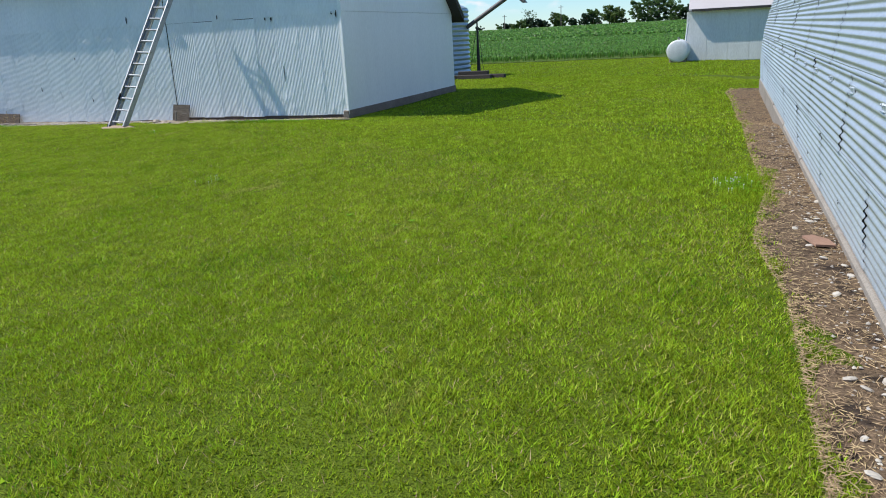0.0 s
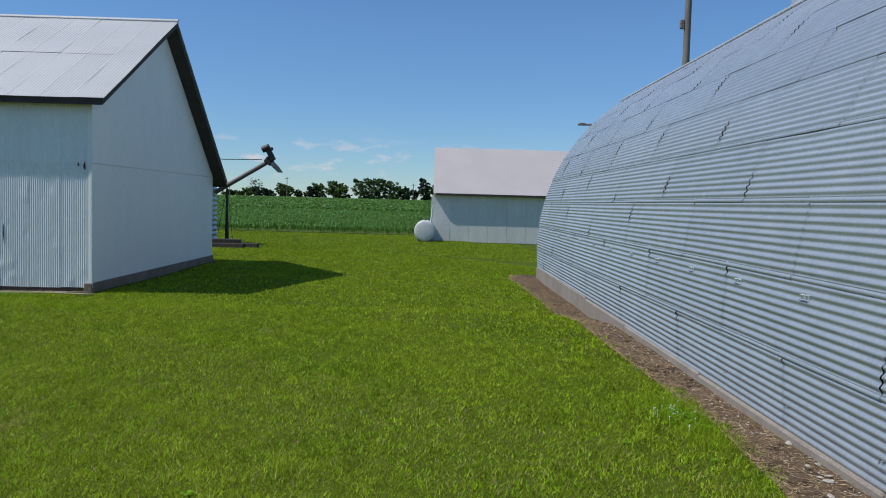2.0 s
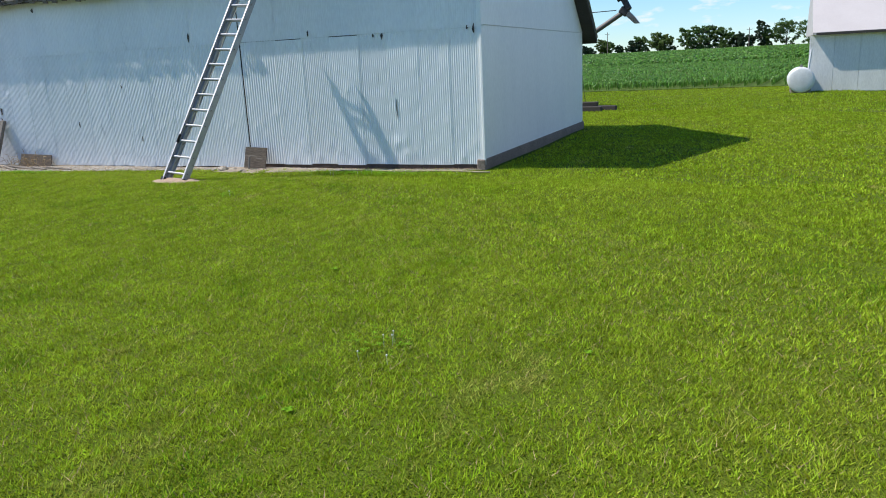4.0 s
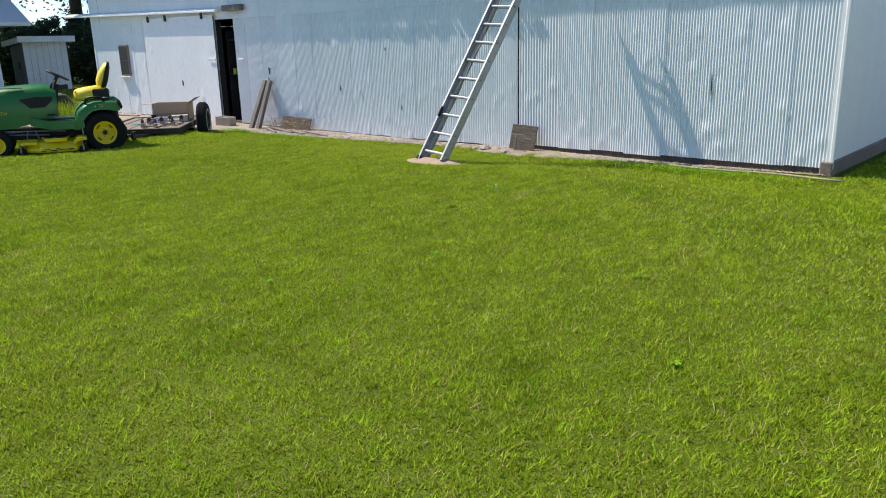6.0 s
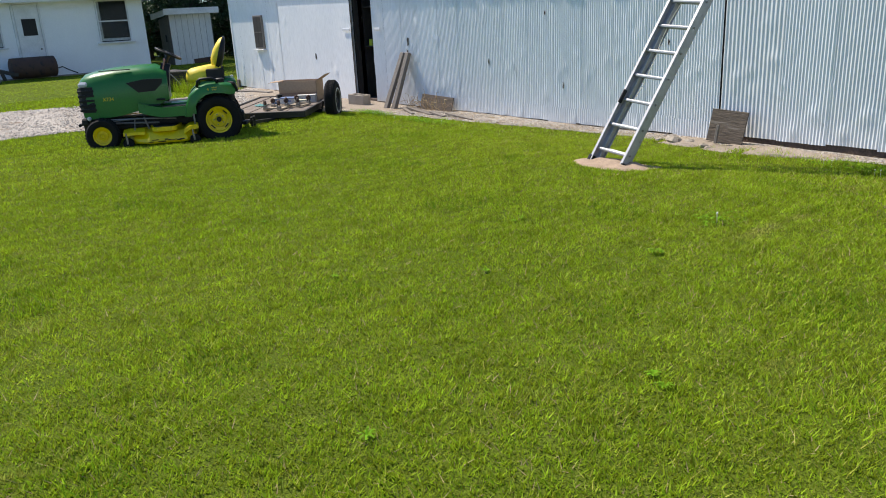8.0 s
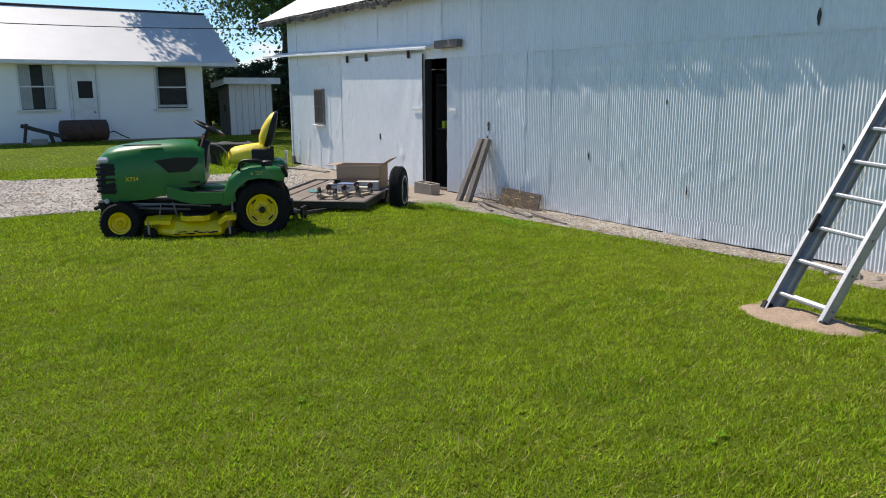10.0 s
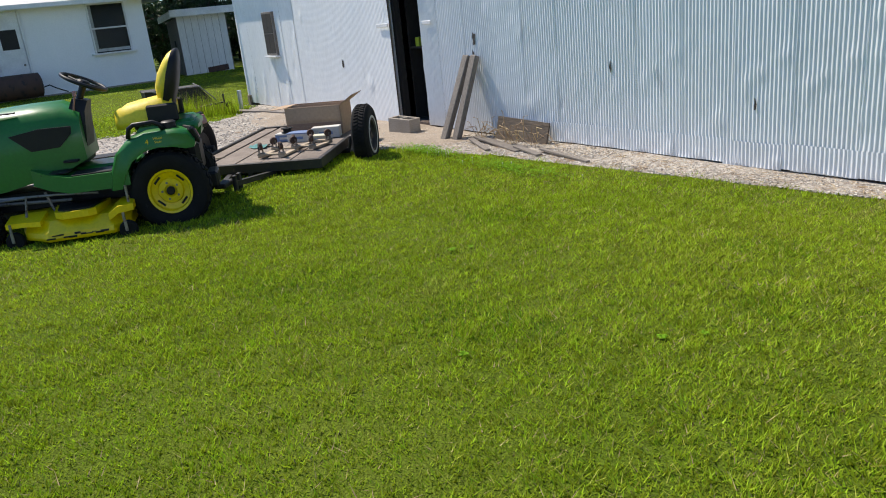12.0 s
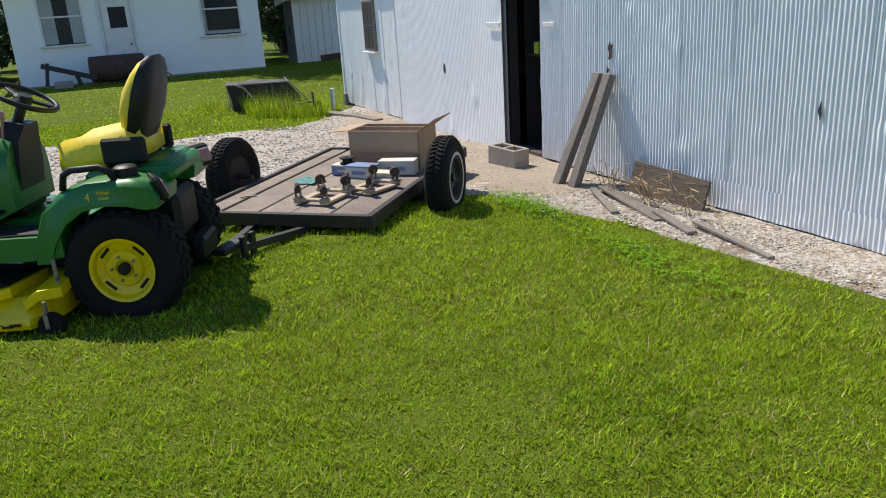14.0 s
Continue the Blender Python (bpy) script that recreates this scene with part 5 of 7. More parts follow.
part("stake", Build().box((0, 0, 0.11), (0.04, 0.03, 0.24), None, 0.005), GREY_WOOD, stake)
vine = Build()
rng = random.Random(71)
for k in range(46):
    x, z = rng.uniform(-20.5, -19.2), rng.uniform(-0.2, -0.05)
    a, ln = rng.uniform(-1.2, 1.2), rng.uniform(0.2, 0.6)
    vine.tube([(x, 16.52, z), (x + 0.5 * ln * math.sin(a), 16.50 + rng.uniform(-0.06, 0.08), z + 0.5 * ln * math.cos(a)), (x + ln * math.sin(a * 1.5), 16.50 + rng.uniform(-0.1, 0.08), max(-0.2, z + 0.55 * ln * math.cos(a * 1.6)))], 0.004, 4, False)
tagged(part("dry_vines", vine, STRAW, None, kind="stuff"), "dead dry stalks tangled over the plywood strip", "weeds")
pipe = thing("pipe_stub", "short galvanised pipe standing in the grass", "pipe", m=pose(-28.9, 16.4, ground_z(-28.9, 16.4), 0, 5, 0))
part("pipe", Build().tube([(0, 0, -0.05), (0, 0, 0.42)], 0.045, 12), GALV, pipe, smooth=40)
hose = Build().tube([(-11.4 + 0.3 * k, 16.48 + 0.05 * math.sin(k * 1.1), ground_z(-11.4 + 0.3 * k, 16.48) + 0.035) for k in range(11)], 0.016, 6)
tagged(part("hose", hose, PALE_WOOD, None, smooth=True), "thin pale pipe lying along the barn footing", "pipe")

# ---- barn details ----
track = part("door_track", Build().loft([[(x, BY0 - 0.03, 2.52 - (x + 21.5) * 0.018), (x, BY0 - 0.20, 2.46 - (x + 21.5) * 0.018), (x, BY0 - 0.20, 2.50 - (x + 21.5) * 0.018), (x, BY0 - 0.03, 2.57 - (x + 21.5) * 0.018)] for x in (-31.0, -29.0, -26.4, -26.35, -22.6)]), WHITE_METAL, barn, "white steel door-track cover", 20)
part("track_end", Build().box((-22.0, BY0 - 0.1, 2.55), (0.75, 0.12, 0.14), None, 0.01), GREY_WOOD, barn)
door_sheet = ribbed(3.45, 2.62, pitch=0.0419, amp=0.0016, seed=77, dents=16, rows=40)
door_sheet.materials.append(WHITE_METAL)
sdoor = part("sliding_door", door_sheet, WHITE_METAL, barn, "sliding white metal door, slightly open", m=pose(-26.35, BY0 - 0.085, -0.19))
part("door_frame", Build().box((1.72, 0.025, 1.3), (3.4, 0.03, 2.6)), GREY_WOOD, sdoor)
part("latch", Build().box((3.28, -0.03, 1.55), (0.34, 0.014, 0.055), None, 0.004), WHITE, sdoor, "white hasp")
part("keeper", Build().box((-21.95, BY0 - 0.03, 1.36), (0.22, 0.012, 0.05), None, 0.004), WHITE, barn)
for hx in (-26.0, -25.1, -23.35):
    part("hanger", Build().box((hx, BY0 - 0.12, 2.42), (0.06, 0.05, 0.16), None, 0.01), DARK_WOOD, barn)
barn_win = part("window", Build().box((-27.74, BY0 - 0.03, 1.35), (0.52, 0.06, 0.86), None, 0.006), GREY_WOOD, barn, "small weathered four-pane window")
# panes are near-black sheets, the unlit barn behind painted in
for ix in (0, 1):
    for iz in (0, 1):
        part("pane", Build().box((-27.86 + 0.235 * ix, BY0 - 0.062, 1.15 + 0.40 * iz), (0.225, 0.006, 0.385)), UNLIT_BLACK, barn_win)
part("sill", Build().box((-27.74, BY0 - 0.06, 0.89), (0.62, 0.10, 0.03), None, 0.004), WHITE, barn_win)
rng = random.Random(21)
for hx, hz, sx, sz in ((-15.01, 2.44, 0.05, 0.17), (-10.58, 2.26, 0.035, 0.10), (-10.75, 2.27, 0.03, 0.06), (-12.15, 2.40, 0.03, 0.1), (-8.78, 2.30, 0.04, 0.12), (-8.9, 2.31, 0.03, 0.1), (-20.86, 1.10, 0.06, 0.12), (-20.9, 0.92, 0.03, 0.05),
                       (-18.4, 0.75, 0.03, 0.09), (-24.6, 0.75, 0.06, 0.14), (-17.0, 1.55, 0.025, 0.05), (-19.3, 3.3, 0.08, 0.10), (-16.6, 0.42, 0.02, 0.08), (-10.35, 0.9, 0.012, 0.30), (-14.6, 1.1, 0.02, 0.06)):
    n = 9
    blob = [(sx * (0.25 + 0.6 * rng.random()) * math.cos(2 * math.pi * k / n), sz * (0.25 + 0.65 * rng.random()) * math.sin(2 * math.pi * k / n)) for k in range(n)]
    part("rust_hole", Build().prism(blob, 0.006, Matrix(((1, 0, 0, hx), (0, 0, -1, BY0 - (0.088 if -26.3 < hx < -23 else 0.014)), (0, 1, 0, hz), (0, 0, 0, 1)))), DARK_WOOD, barn)
for x0, z0, sx, sz, mt in ((-22.45, 1.1, 0.20, 0.13, PALE_BOX), (-22.72, 1.11, 0.10, 0.15, LIME), (-22.4, 2.0, 0.12, 0.25, DULL_STEEL)):
    t = thing("stored_box", "small stored box inside the dark barn doorway", "box", m=pose(x0, BY0 + 0.34, z0 - 0.05))
    part("box", Build().box((0, 0, 0), (sx, 0.12, sz), None, 0.006), mt, t)
# shelf takes the same near-black, its shade put into the colour
shelf = thing("shelf_unit", "wooden shelf in unlit-black colour inside the barn doorway", "shelf", m=pose(-22.5, BY0 + 0.42, -0.16))
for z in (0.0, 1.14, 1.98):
    part("shelf", Build().box((0, 0, z), (0.9, 0.3, 0.03)), UNLIT_BLACK, shelf)
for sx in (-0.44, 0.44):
    part("upright", Build().box((sx, 0, 1.1), (0.03, 0.3, 2.2)), UNLIT_BLACK, shelf)


# ---- house openings ----
def house_window(y0, y1, z0, z1, curtain):
    yc, zc = (y0 + y1) / 2, (z0 + z1) / 2
    w = part("window", Build().box((HX + 0.02, y0, zc), (0.09, 0.06, z1 - z0 + 0.1), None, 0.008).box((HX + 0.02, y1, zc), (0.09, 0.06, z1 - z0 + 0.1), None, 0.008).box((HX + 0.02, yc, z1), (0.088, y1 - y0, 0.09), None, 0.008).box((HX + 0.02, yc, zc), (0.07, y1 - y0, 0.05), None, 0.006), WHITE, house)
    part("sill", Build().box((HX + 0.06, yc, z0 - 0.03), (0.16, y1 - y0 + 0.28, 0.06), None, 0.01), WHITE, w)
    # flat near-black sheet painted as the lightless room behind the panes
    part("dark_room", Build().box((HX + 0.006, yc, zc), (0.006, y1 - y0, z1 - z0)), UNLIT_BLACK, w)
    for k, (a, b_) in enumerate(((z0, zc), (zc, z1))):
        g_ = part("pane", Build().box((HX + 0.035, yc, (a + b_) / 2), (0.005, y1 - y0 - 0.08, b_ - a - 0.05)), glass, w)
        g_.visible_shadow = False
    for ya, yb_, za, zb in curtain:
        part("curtain", Build().grid(lambda u, v: (HX + 0.016 + 0.006 * math.sin(u * 40), ya + (yb_ - ya) * u, za + (zb - za) * v), 30, 2), CURTAIN, w, smooth=True)


house_window(16.30, 17.50, 1.10, 2.72, [(16.34, 16.43, 1.2, 2.7), (16.34, 17.46, 1.14, 1.24)])
house_window(11.62, 12.78, 1.12, 2.74, [(11.66, 12.02, 1.15, 2.7), (12.42, 12.74, 1.15, 2.7)])
hd = part("door", Build().box((HX + 0.02, 13.74, 1.3), (0.06, 0.84, 2.72), None, 0.01), WHITE, house, "white panel door with a window")
part("door_casing", Build().box((HX + 0.03, 13.27, 1.33), (0.09, 0.08, 2.8), None, 0.008).box((HX + 0.03, 14.21, 1.33), (0.09, 0.08, 2.8), None, 0.008).box((HX + 0.03, 13.74, 2.72), (0.088, 0.86, 0.09), None, 0.008), WHITE, hd)
# door glass drawn as a near-black plate for the unlit room
part("door_glass", Build().box((HX + 0.052, 13.78, 1.82), (0.008, 0.5, 0.62)), UNLIT_BLACK, hd)
part("door_knob", Build().lathe([(0.03, 0), (0.035, 0.02), (0.02, 0.05), (0.002, 0.055)], 12, pose(HX + 0.05, 14.05, 1.0, 0, 90, 0)), DULL_STEEL, hd)
part("eave_board", Build().box((HX + 0.505, (HY0 + HY1) / 2 + 0.2, 2.79), (0.03, HY1 - HY0 + 2.2, 0.14)), WHITE, house)
part("ridge_cap", Build().tube([(HX - 3.5, HY0 - 0.9, 5.07), (HX - 3.5, HY1 + 1.3, 5.07)], 0.06, 8), DARK_WOOD, house)

drum = thing("rusty_tank", "dark rusty steel tank lying by the house door", "tank", m=pose(-40.75, 13.5, 0.36, 0, 0, 2))
part("shell", Build().lathe([(0.002, -0.82), (0.30, -0.80), (0.38, -0.76), (0.385, -0.3), (0.392, -0.29), (0.385, -0.28), (0.385, 0.3), (0.392, 0.31), (0.385, 0.32), (0.38, 0.76), (0.30, 0.80), (0.002, 0.82)], 30, pose(0, 0, 0, 90, 0, 0)), RUST, drum, smooth=40)
part("hose", Build().tube([(0.1, 0.80, -0.1), (0.12, 1.0, -0.05), (0.15, 1.2, -0.18), (0.2, 1.5, -0.33)], 0.02, 6), BLACK, drum, smooth=True)
rake = thing("loader_frame", "black steel implement frame leaning by the house", "implement", m=pose(-40.3, 12.05, -0.05, 0, 0, 0))
part("arm", Build().box((0, 0, 0.0), (0.12, 1.5, 0.14), pose(0, 0.1, 0.42, -18, 0, 0), 0.01), BLACK_STEEL, rake)
part("leg", Build().box((0, -0.55, 0.3), (0.1, 0.10, 0.66), pose(0, 0, 0, -10, 0, 0), 0.01), BLACK_STEEL, rake)
part("leg", Build().box((0.0, 0.35, 0.14), (0.1, 0.12, 0.4), pose(0, 0, 0, 14, 0, 0), 0.01), BLACK_STEEL, rake)
part("block", Build().box((0.2, -0.1, 0.08), (0.3, 0.5, 0.2), None, 0.02), CONCRETE, rake)

# ---- privy shed ----
privy = thing("garden_shed", "small weathered white board shed with a flat slanted roof", "shed", m=pose(-42.6, 19.55, -0.2, 0, 0, -6))
for k in range(7):
    part("board", Build().box((0.01, 0.13 + 0.262 * k, 1.16), (0.03, 0.25, 2.3 + 0.01 * (k % 2)), None, 0.004), SHED_PAINT, privy)
for k in range(8):
    part("board", Build().box((-0.13 - 0.252 * k, 0, 1.12 - 0.012 * k), (0.245, 0.03, 2.25 - 0.024 * k), None, 0.004), GREY_WOOD, privy)
part("back_walls", Build().box((-1.0, 1.84, 1.1), (2.0, 0.04, 2.2)).box((-2.0, 0.92, 1.05), (0.04, 1.8, 2.1)), GREY_WOOD, privy)
part("roof", Build().box((-0.9, 0.92, 2.42), (2.7, 2.4, 0.06), pose(0, 0, 0, 0, -3, 0), 0.01), FARM_ROOF, privy)
part("fascia", Build().box((0.44, 0.92, 2.38), (0.04, 2.4, 0.26), None, 0.01).box((-0.85, -0.27, 2.30), (2.6, 0.04, 0.2), pose(0, 0, 0, 0, -3, 0), 0.01), WHITE, privy)
# opening drawn as a near-black plate, its shade in the colour
part("vent_hole", Build().box((-0.9, -0.02, 1.25), (0.22, 0.02, 0.3)), UNLIT_BLACK, privy)
part("rotted_foot", Build().box((0.03, 1.25, 0.14), (0.02, 0.8, 0.22), pose(0, 0, 0, 4, 0, 0), 0.004), RUST, privy)

# ---- lawn sweeper on the grass beyond the drive ----
sweeper = thing("lawn_sweeper", "black canvas lawn sweeper hopper standing in tall grass", "sweeper", m=pose(-29.6, 15.2, ground_z(-29.6, 15.2), 0, 0, 84) @ Matrix.Diagonal((0.66, 0.66, 0.86, 1)))
part("hopper", Build().loft([[(-0.9, -0.55, z0), (1.05, -0.60, z0), (1.1, 0.55, z0), (-0.9, 0.6, z0)] if z0 < 0.5 else [(-1.0, -0.62, z0), (0.72, -0.66, z0 - 0.02), (0.78, 0.62, z0), (-0.95, 0.70, z0 + 0.03)] for z0 in (0.06, 0.3, 0.62)]), TARP, sweeper, smooth=30)
part("hopper_cover", Build().grid(lambda u, v: (-1.0 + 1.76 * u, -0.66 + 1.35 * v, 0.635 + 0.035 * math.sin(u * 9) * math.sin(v * 5)), 18, 12), TARP, sweeper, smooth=True)
fr = Build().tube([(-1.0, -0.67, 0.05), (-1.01, -0.67, 0.65), (0.72, -0.68, 0.63), (0.80, 0.64, 0.65)], 0.018, 8).tube([(-0.75, -0.68, 0.64), (-0.55, -0.85, 0.58), (-0.1, -1.15, 0.10), (0.2, -1.2, 0.04)], 0.022, 8).tube([(0.72, -0.68, 0.63), (1.12, -0.75, 0.30), (1.2, -0.8, 0.2)], 0.018, 8)
part("tube_frame", fr, DULL_STEEL, sweeper, "grey tube frame", 30)
part("draw_bar", Build().tube([(0.0, -1.1, 0.10), (0.6, -1.35, 0.17), (1.25, -1.5, 0.22)], 0.022, 8).tube([(1.25, -1.5, 0.05), (1.25, -1.5, 0.42)], 0.03, 8), BLACK_STEEL, sweeper)
part("caster", Build().lathe([(0.02, -0.03), (0.10, -0.03), (0.11, 0), (0.10, 0.03), (0.02, 0.03)], 20, pose(1.38, -1.5, 0.11, 90, 0, 30)), RUBBER, sweeper, smooth=40)

# ---- open garage beyond the house ----
gar = thing("open_garage", "dark open-fronted shed standing beyond the house", "shed")
# inner walls coloured near-black to paint the shade behind the open front
part("back", Build().box((-50.0, 5.5, 1.2), (0.1, 8.0, 2.9)).box((-47.5, 9.5, 1.2), (5, 0.1, 2.9)).box((-47.5, 1.5, 1.2), (5, 0.1, 2.9)), UNLIT_BLACK, gar)
part("roof", Build().box((-47.4, 5.5, 2.75), (5.8, 8.6, 0.16)), ROOF_METAL, gar)
for y in (1.6, 5.5, 9.2):
    part("post", Build().box((-45.1, y, 1.2), (0.16, 0.16, 3.0), None, 0.01), GREY_WOOD, gar)
part("header", Build().box((-45.1, 5.5, 2.45), (0.12, 8.0, 0.5)), DULL_STEEL, gar)


# ---- trees ----
def leaf_mesh(name, rng, clumps, leaves, size, spread):
    """Leaves as small folded blades, gathered in clumps."""
    nl = len(clumps) * leaves
    c = np.repeat(np.array([p for p, _ in clumps]), leaves, axis=0)
    r = np.repeat(np.array([q for _, q in clumps]), leaves)[:, None]
    d = rng.normal(size=(nl, 3))
    d /= np.linalg.norm(d, axis=1)[:, None] + 1e-9
    p = c + d * r * (rng.random((nl, 1)) ** 0.45) * np.array([1, 1, spread])
    a = rng.normal(size=(nl, 3))
    a /= np.linalg.norm(a, axis=1)[:, None]
    b = np.cross(a, rng.normal(size=(nl, 3)))
    b /= np.linalg.norm(b, axis=1)[:, None] + 1e-9
    s = size * (0.6 + 0.8 * rng.random((nl, 1)))
    v = np.stack([p - a * s, p + b * s * 0.45, p + a * s, p - b * s * 0.45], axis=1).reshape(-1, 3)
    me = bpy.data.meshes.new(name)
    me.from_pydata(v.tolist(), [], np.arange(nl * 4).reshape(-1, 4).tolist())
    return me


def tree(name, label, x, y, h, crown_r, seed, leaf, trunk_r=0.25, clear=0.25, leaf_size=0.16, clumps=70, leaves=60, bare=False, squash=1.0, category="tree", over=None, bough=None):
    rng = np.random.default_rng(seed)
    z = ground_z(x, y)
    t = thing(name, label, category, m=pose(x, y, z))
    limbs, tips = Build(), []
    limbs.tube([(0, 0, -0.2), (0.1 * h * 0.1, 0, h * clear), (0.03 * h, 0.02 * h, h * 0.6), (0.02 * h, 0, h * 0.92)], [trunk_r, trunk_r * 0.8, trunk_r * 0.45, trunk_r * 0.1], 9)
    for k in range(18):
        f = clear + (0.9 - clear) * (k + 0.5) / 18
        a = k * 2.4 + rng.random()
        prof = math.sin(math.pi * min(1, max(0.08, (f - clear * 0.6) / (1.02 - clear * 0.6)))) ** 0.6
        ln = crown_r * prof * (0.75 + 0.4 * rng.random())
        p0 = Vector((0.02 * h, 0.01 * h, f * h))
        p2 = p0 + Vector((math.cos(a) * ln, math.sin(a) * ln, ln * (0.15 + 0.35 * rng.random())))
        p1 = (p0 + p2) / 2 + Vector((0, 0, -0.06 * ln))
        limbs.tube([p0, p1, p2], [trunk_r * 0.3, trunk_r * 0.18, trunk_r * 0.04], 5, False)
        tips += [(p0 + (p2 - p0) * q) for q in (0.45, 0.7, 0.95, 1.05)]
        if bare:
            for q in range(6):
                e = p0 + (p2 - p0) * rng.uniform(0.4, 1)
                limbs.tube([e, e + Vector(rng.normal(size=3) * 0.25 * ln) + Vector((0, 0, 0.2 * ln))], [trunk_r * 0.08, 0.01], 4, False)
    cl = []
    if bough:
        b0, b1, spread = Vector(bough[0]), Vector(bough[1]), bough[2]
        limbs.tube([b0, (b0 + b1) / 2 + Vector((0, 0, 0.6)), b1], [trunk_r * 0.5, trunk_r * 0.3, trunk_r * 0.1], 6, False)
        for k in range(bough[3]):
            q = b1 + Vector((rng.uniform(-1, 1) * spread[0], rng.uniform(-1, 1) * spread[1], rng.uniform(-1, 1) * spread[2]))
            cl.append(((q.x, q.y, q.z), 0.5 + 0.5 * rng.random()))
    part("trunk", limbs, BARK, t, smooth=50)
    for k in range(clumps):
        p = tips[int(rng.integers(len(tips)))] + Vector(rng.normal(size=3) * crown_r * 0.13)
        if over and p.y + y < over[0] and p.z < over[1]:
            continue
        cl.append(((p.x, p.y, p.z * squash), crown_r * (0.12 + 0.16 * rng.random())))
    if leaves:
        part("crown", leaf_mesh("crown", rng, cl, leaves, leaf_size, 0.7), leaf, t)
    return t


west_trees = []
west_trees.append(tree("shade_tree", "tall leafy shade tree standing behind the house", -49.6, 25.2, 16.0, 9.6, 1, LEAF, 0.38, 0.3, 0.12, 520, 130, over=(21.6, 9.2), bough=((0.3, 0, 8.5), (2.6, -8.4, 11.2), (2.1, 1.7, 0.6), 46)))
west_trees.append(tree("shade_tree", "leafy tree beyond the barn end, partly hidden", -47.5, 26.2, 13.0, 5.0, 2, LEAF, 0.38, 0.28, 0.13, 200, 80))
west_trees.append(tree("evergreen", "dark evergreen standing behind the garden shed", -52.0, 23.5, 2.9, 2.2, 3, LEAF_DARK, 0.2, 0.04, 0.09, 130, 90))
west_trees.append(tree("evergreen", "dark evergreen standing between house and shed", -50.5, 21.0, 2.6, 2.0, 4, LEAF_DARK, 0.2, 0.04, 0.09, 120, 90))
west_trees.append(tree("evergreen", "dark evergreen beside the garden shed", -46.5, 24.6, 2.8, 1.9, 5, LEAF_DARK, 0.2, 0.04, 0.09, 110, 90))
for k, (x, y) in enumerate(((-45.5, 24.2), (-48.0, 26.0), (-51.0, 25.0), (-54, 22), (-55, 26), (-47, 29), (-43.5, 27.5), (-54.5, 9.0), (-55, 5.0), (-54, 1.5), (-53, 12.5), (-54, -3))):
    west_trees.append(tree("evergreen", "dark evergreen in the hedge behind the garden shed", x, y, 2.5 + 0.25 * (k % 3), 1.8, 60 + k, LEAF_DARK, 0.2, 0.03, 0.10, 100, 70))
# the house, its shed and their trees, drawn together towards the yard
WEST = Matrix.Translation((-9.12, 8.34, 1.71)) @ Matrix.Scale(0.912, 4) @ Matrix.Translation((9.12, -8.34, -1.71))
for ob in [house, privy, drum, rake, gar] + west_trees:
    ob.matrix_basis = WEST @ ob.matrix_basis
rng = random.Random(4)
# tree line beyond the corn field
for x, h, r, lf, bare in ((-88.9, 2.6, 1.6, LEAF_DARK, False), (-84.5, 2.0, 1.5, LEAF, False), (-79.5, 8.6, 3.6, LEAF, True), (-77.0, 4.2, 2.6, LEAF_DARK, False), (-81.0, 3.4, 2.4, LEAF, False), (-73.5, 3.2, 2.4, LEAF_DARK, False), (-68.6, 6.9, 2.6, LEAF_PALE, False), (-66.3, 5.0, 2.6, LEAF, False), (-61.3, 3.1, 1.7, LEAF_DARK, False),
                          (-54.6, 5.0, 2.4, LEAF_DARK, False), (-52.8, 6.8, 3.0, LEAF, False), (-45.4, 7.8, 3.4, LEAF_PALE, False), (-42.6, 6.6, 3.2, LEAF_PALE, False), (-34.0, 9.4, 3.6, LEAF, False), (-29.5, 9.9, 3.9, LEAF, False), (-26.5, 10.4, 3.6, LEAF_DARK, False), (-22.0, 9.7, 4.2, LEAF, False), (-18.5, 7.2, 3.0, LEAF, False),
                          (-16.0, 6.2, 1.8, LEAF_DARK, False), (-13.6, 6.6, 1.7, LEAF_DARK, False), (-10.6, 5.6, 1.8, LEAF_DARK, False), (-6.9, 12.0, 2.4, LEAF_DARK, False), (-4.2, 8.0, 3.0, LEAF, False), (2, 11, 5.0, LEAF, False), (11, 11, 5, LEAF, False), (-112, 4.5, 3.2, LEAF, False), (-128, 5, 3.6, LEAF, False)):
    tree("field_tree", "far tree on the edge of the corn field" if not bare else "far bare grey tree on the edge of the corn field", x, 330 + rng.uniform(-5, 5), h * 0.88, r, int(x * 7) % 997 + 5, lf, 0.3, 0.05, 0.34, 90, 40 if not bare else 3, bare=bare)
for x in (-31, -26.5, -20, -92, -86, -71, -57, -49, -39, -101, -119, -136):
    tree("hedge_bush", "far low bush on the field edge", x, 326 + rng.uniform(-2, 2), rng.uniform(1.2, 2.2), rng.uniform(1.3, 2.2), int(-x) + 300, (LEAF, LEAF_DARK)[int(-x) % 2], 0.1, 0.02, 0.3, 26, 26, category="bush")
# ---- far farmstead, road, poles ----
road = Build().add([(-900, 318, ground_z(-300, 318) + 0.25), (600, 318, ground_z(300, 318) + 0.25), (600, 323, ground_z(300, 323) + 0.25), (-900, 323, ground_z(-300, 323) + 0.25)], [(0, 1, 2, 3)])
part("road", road, GRAVEL, None, "pale gravel road beyond the corn field", kind="structure", category="road")
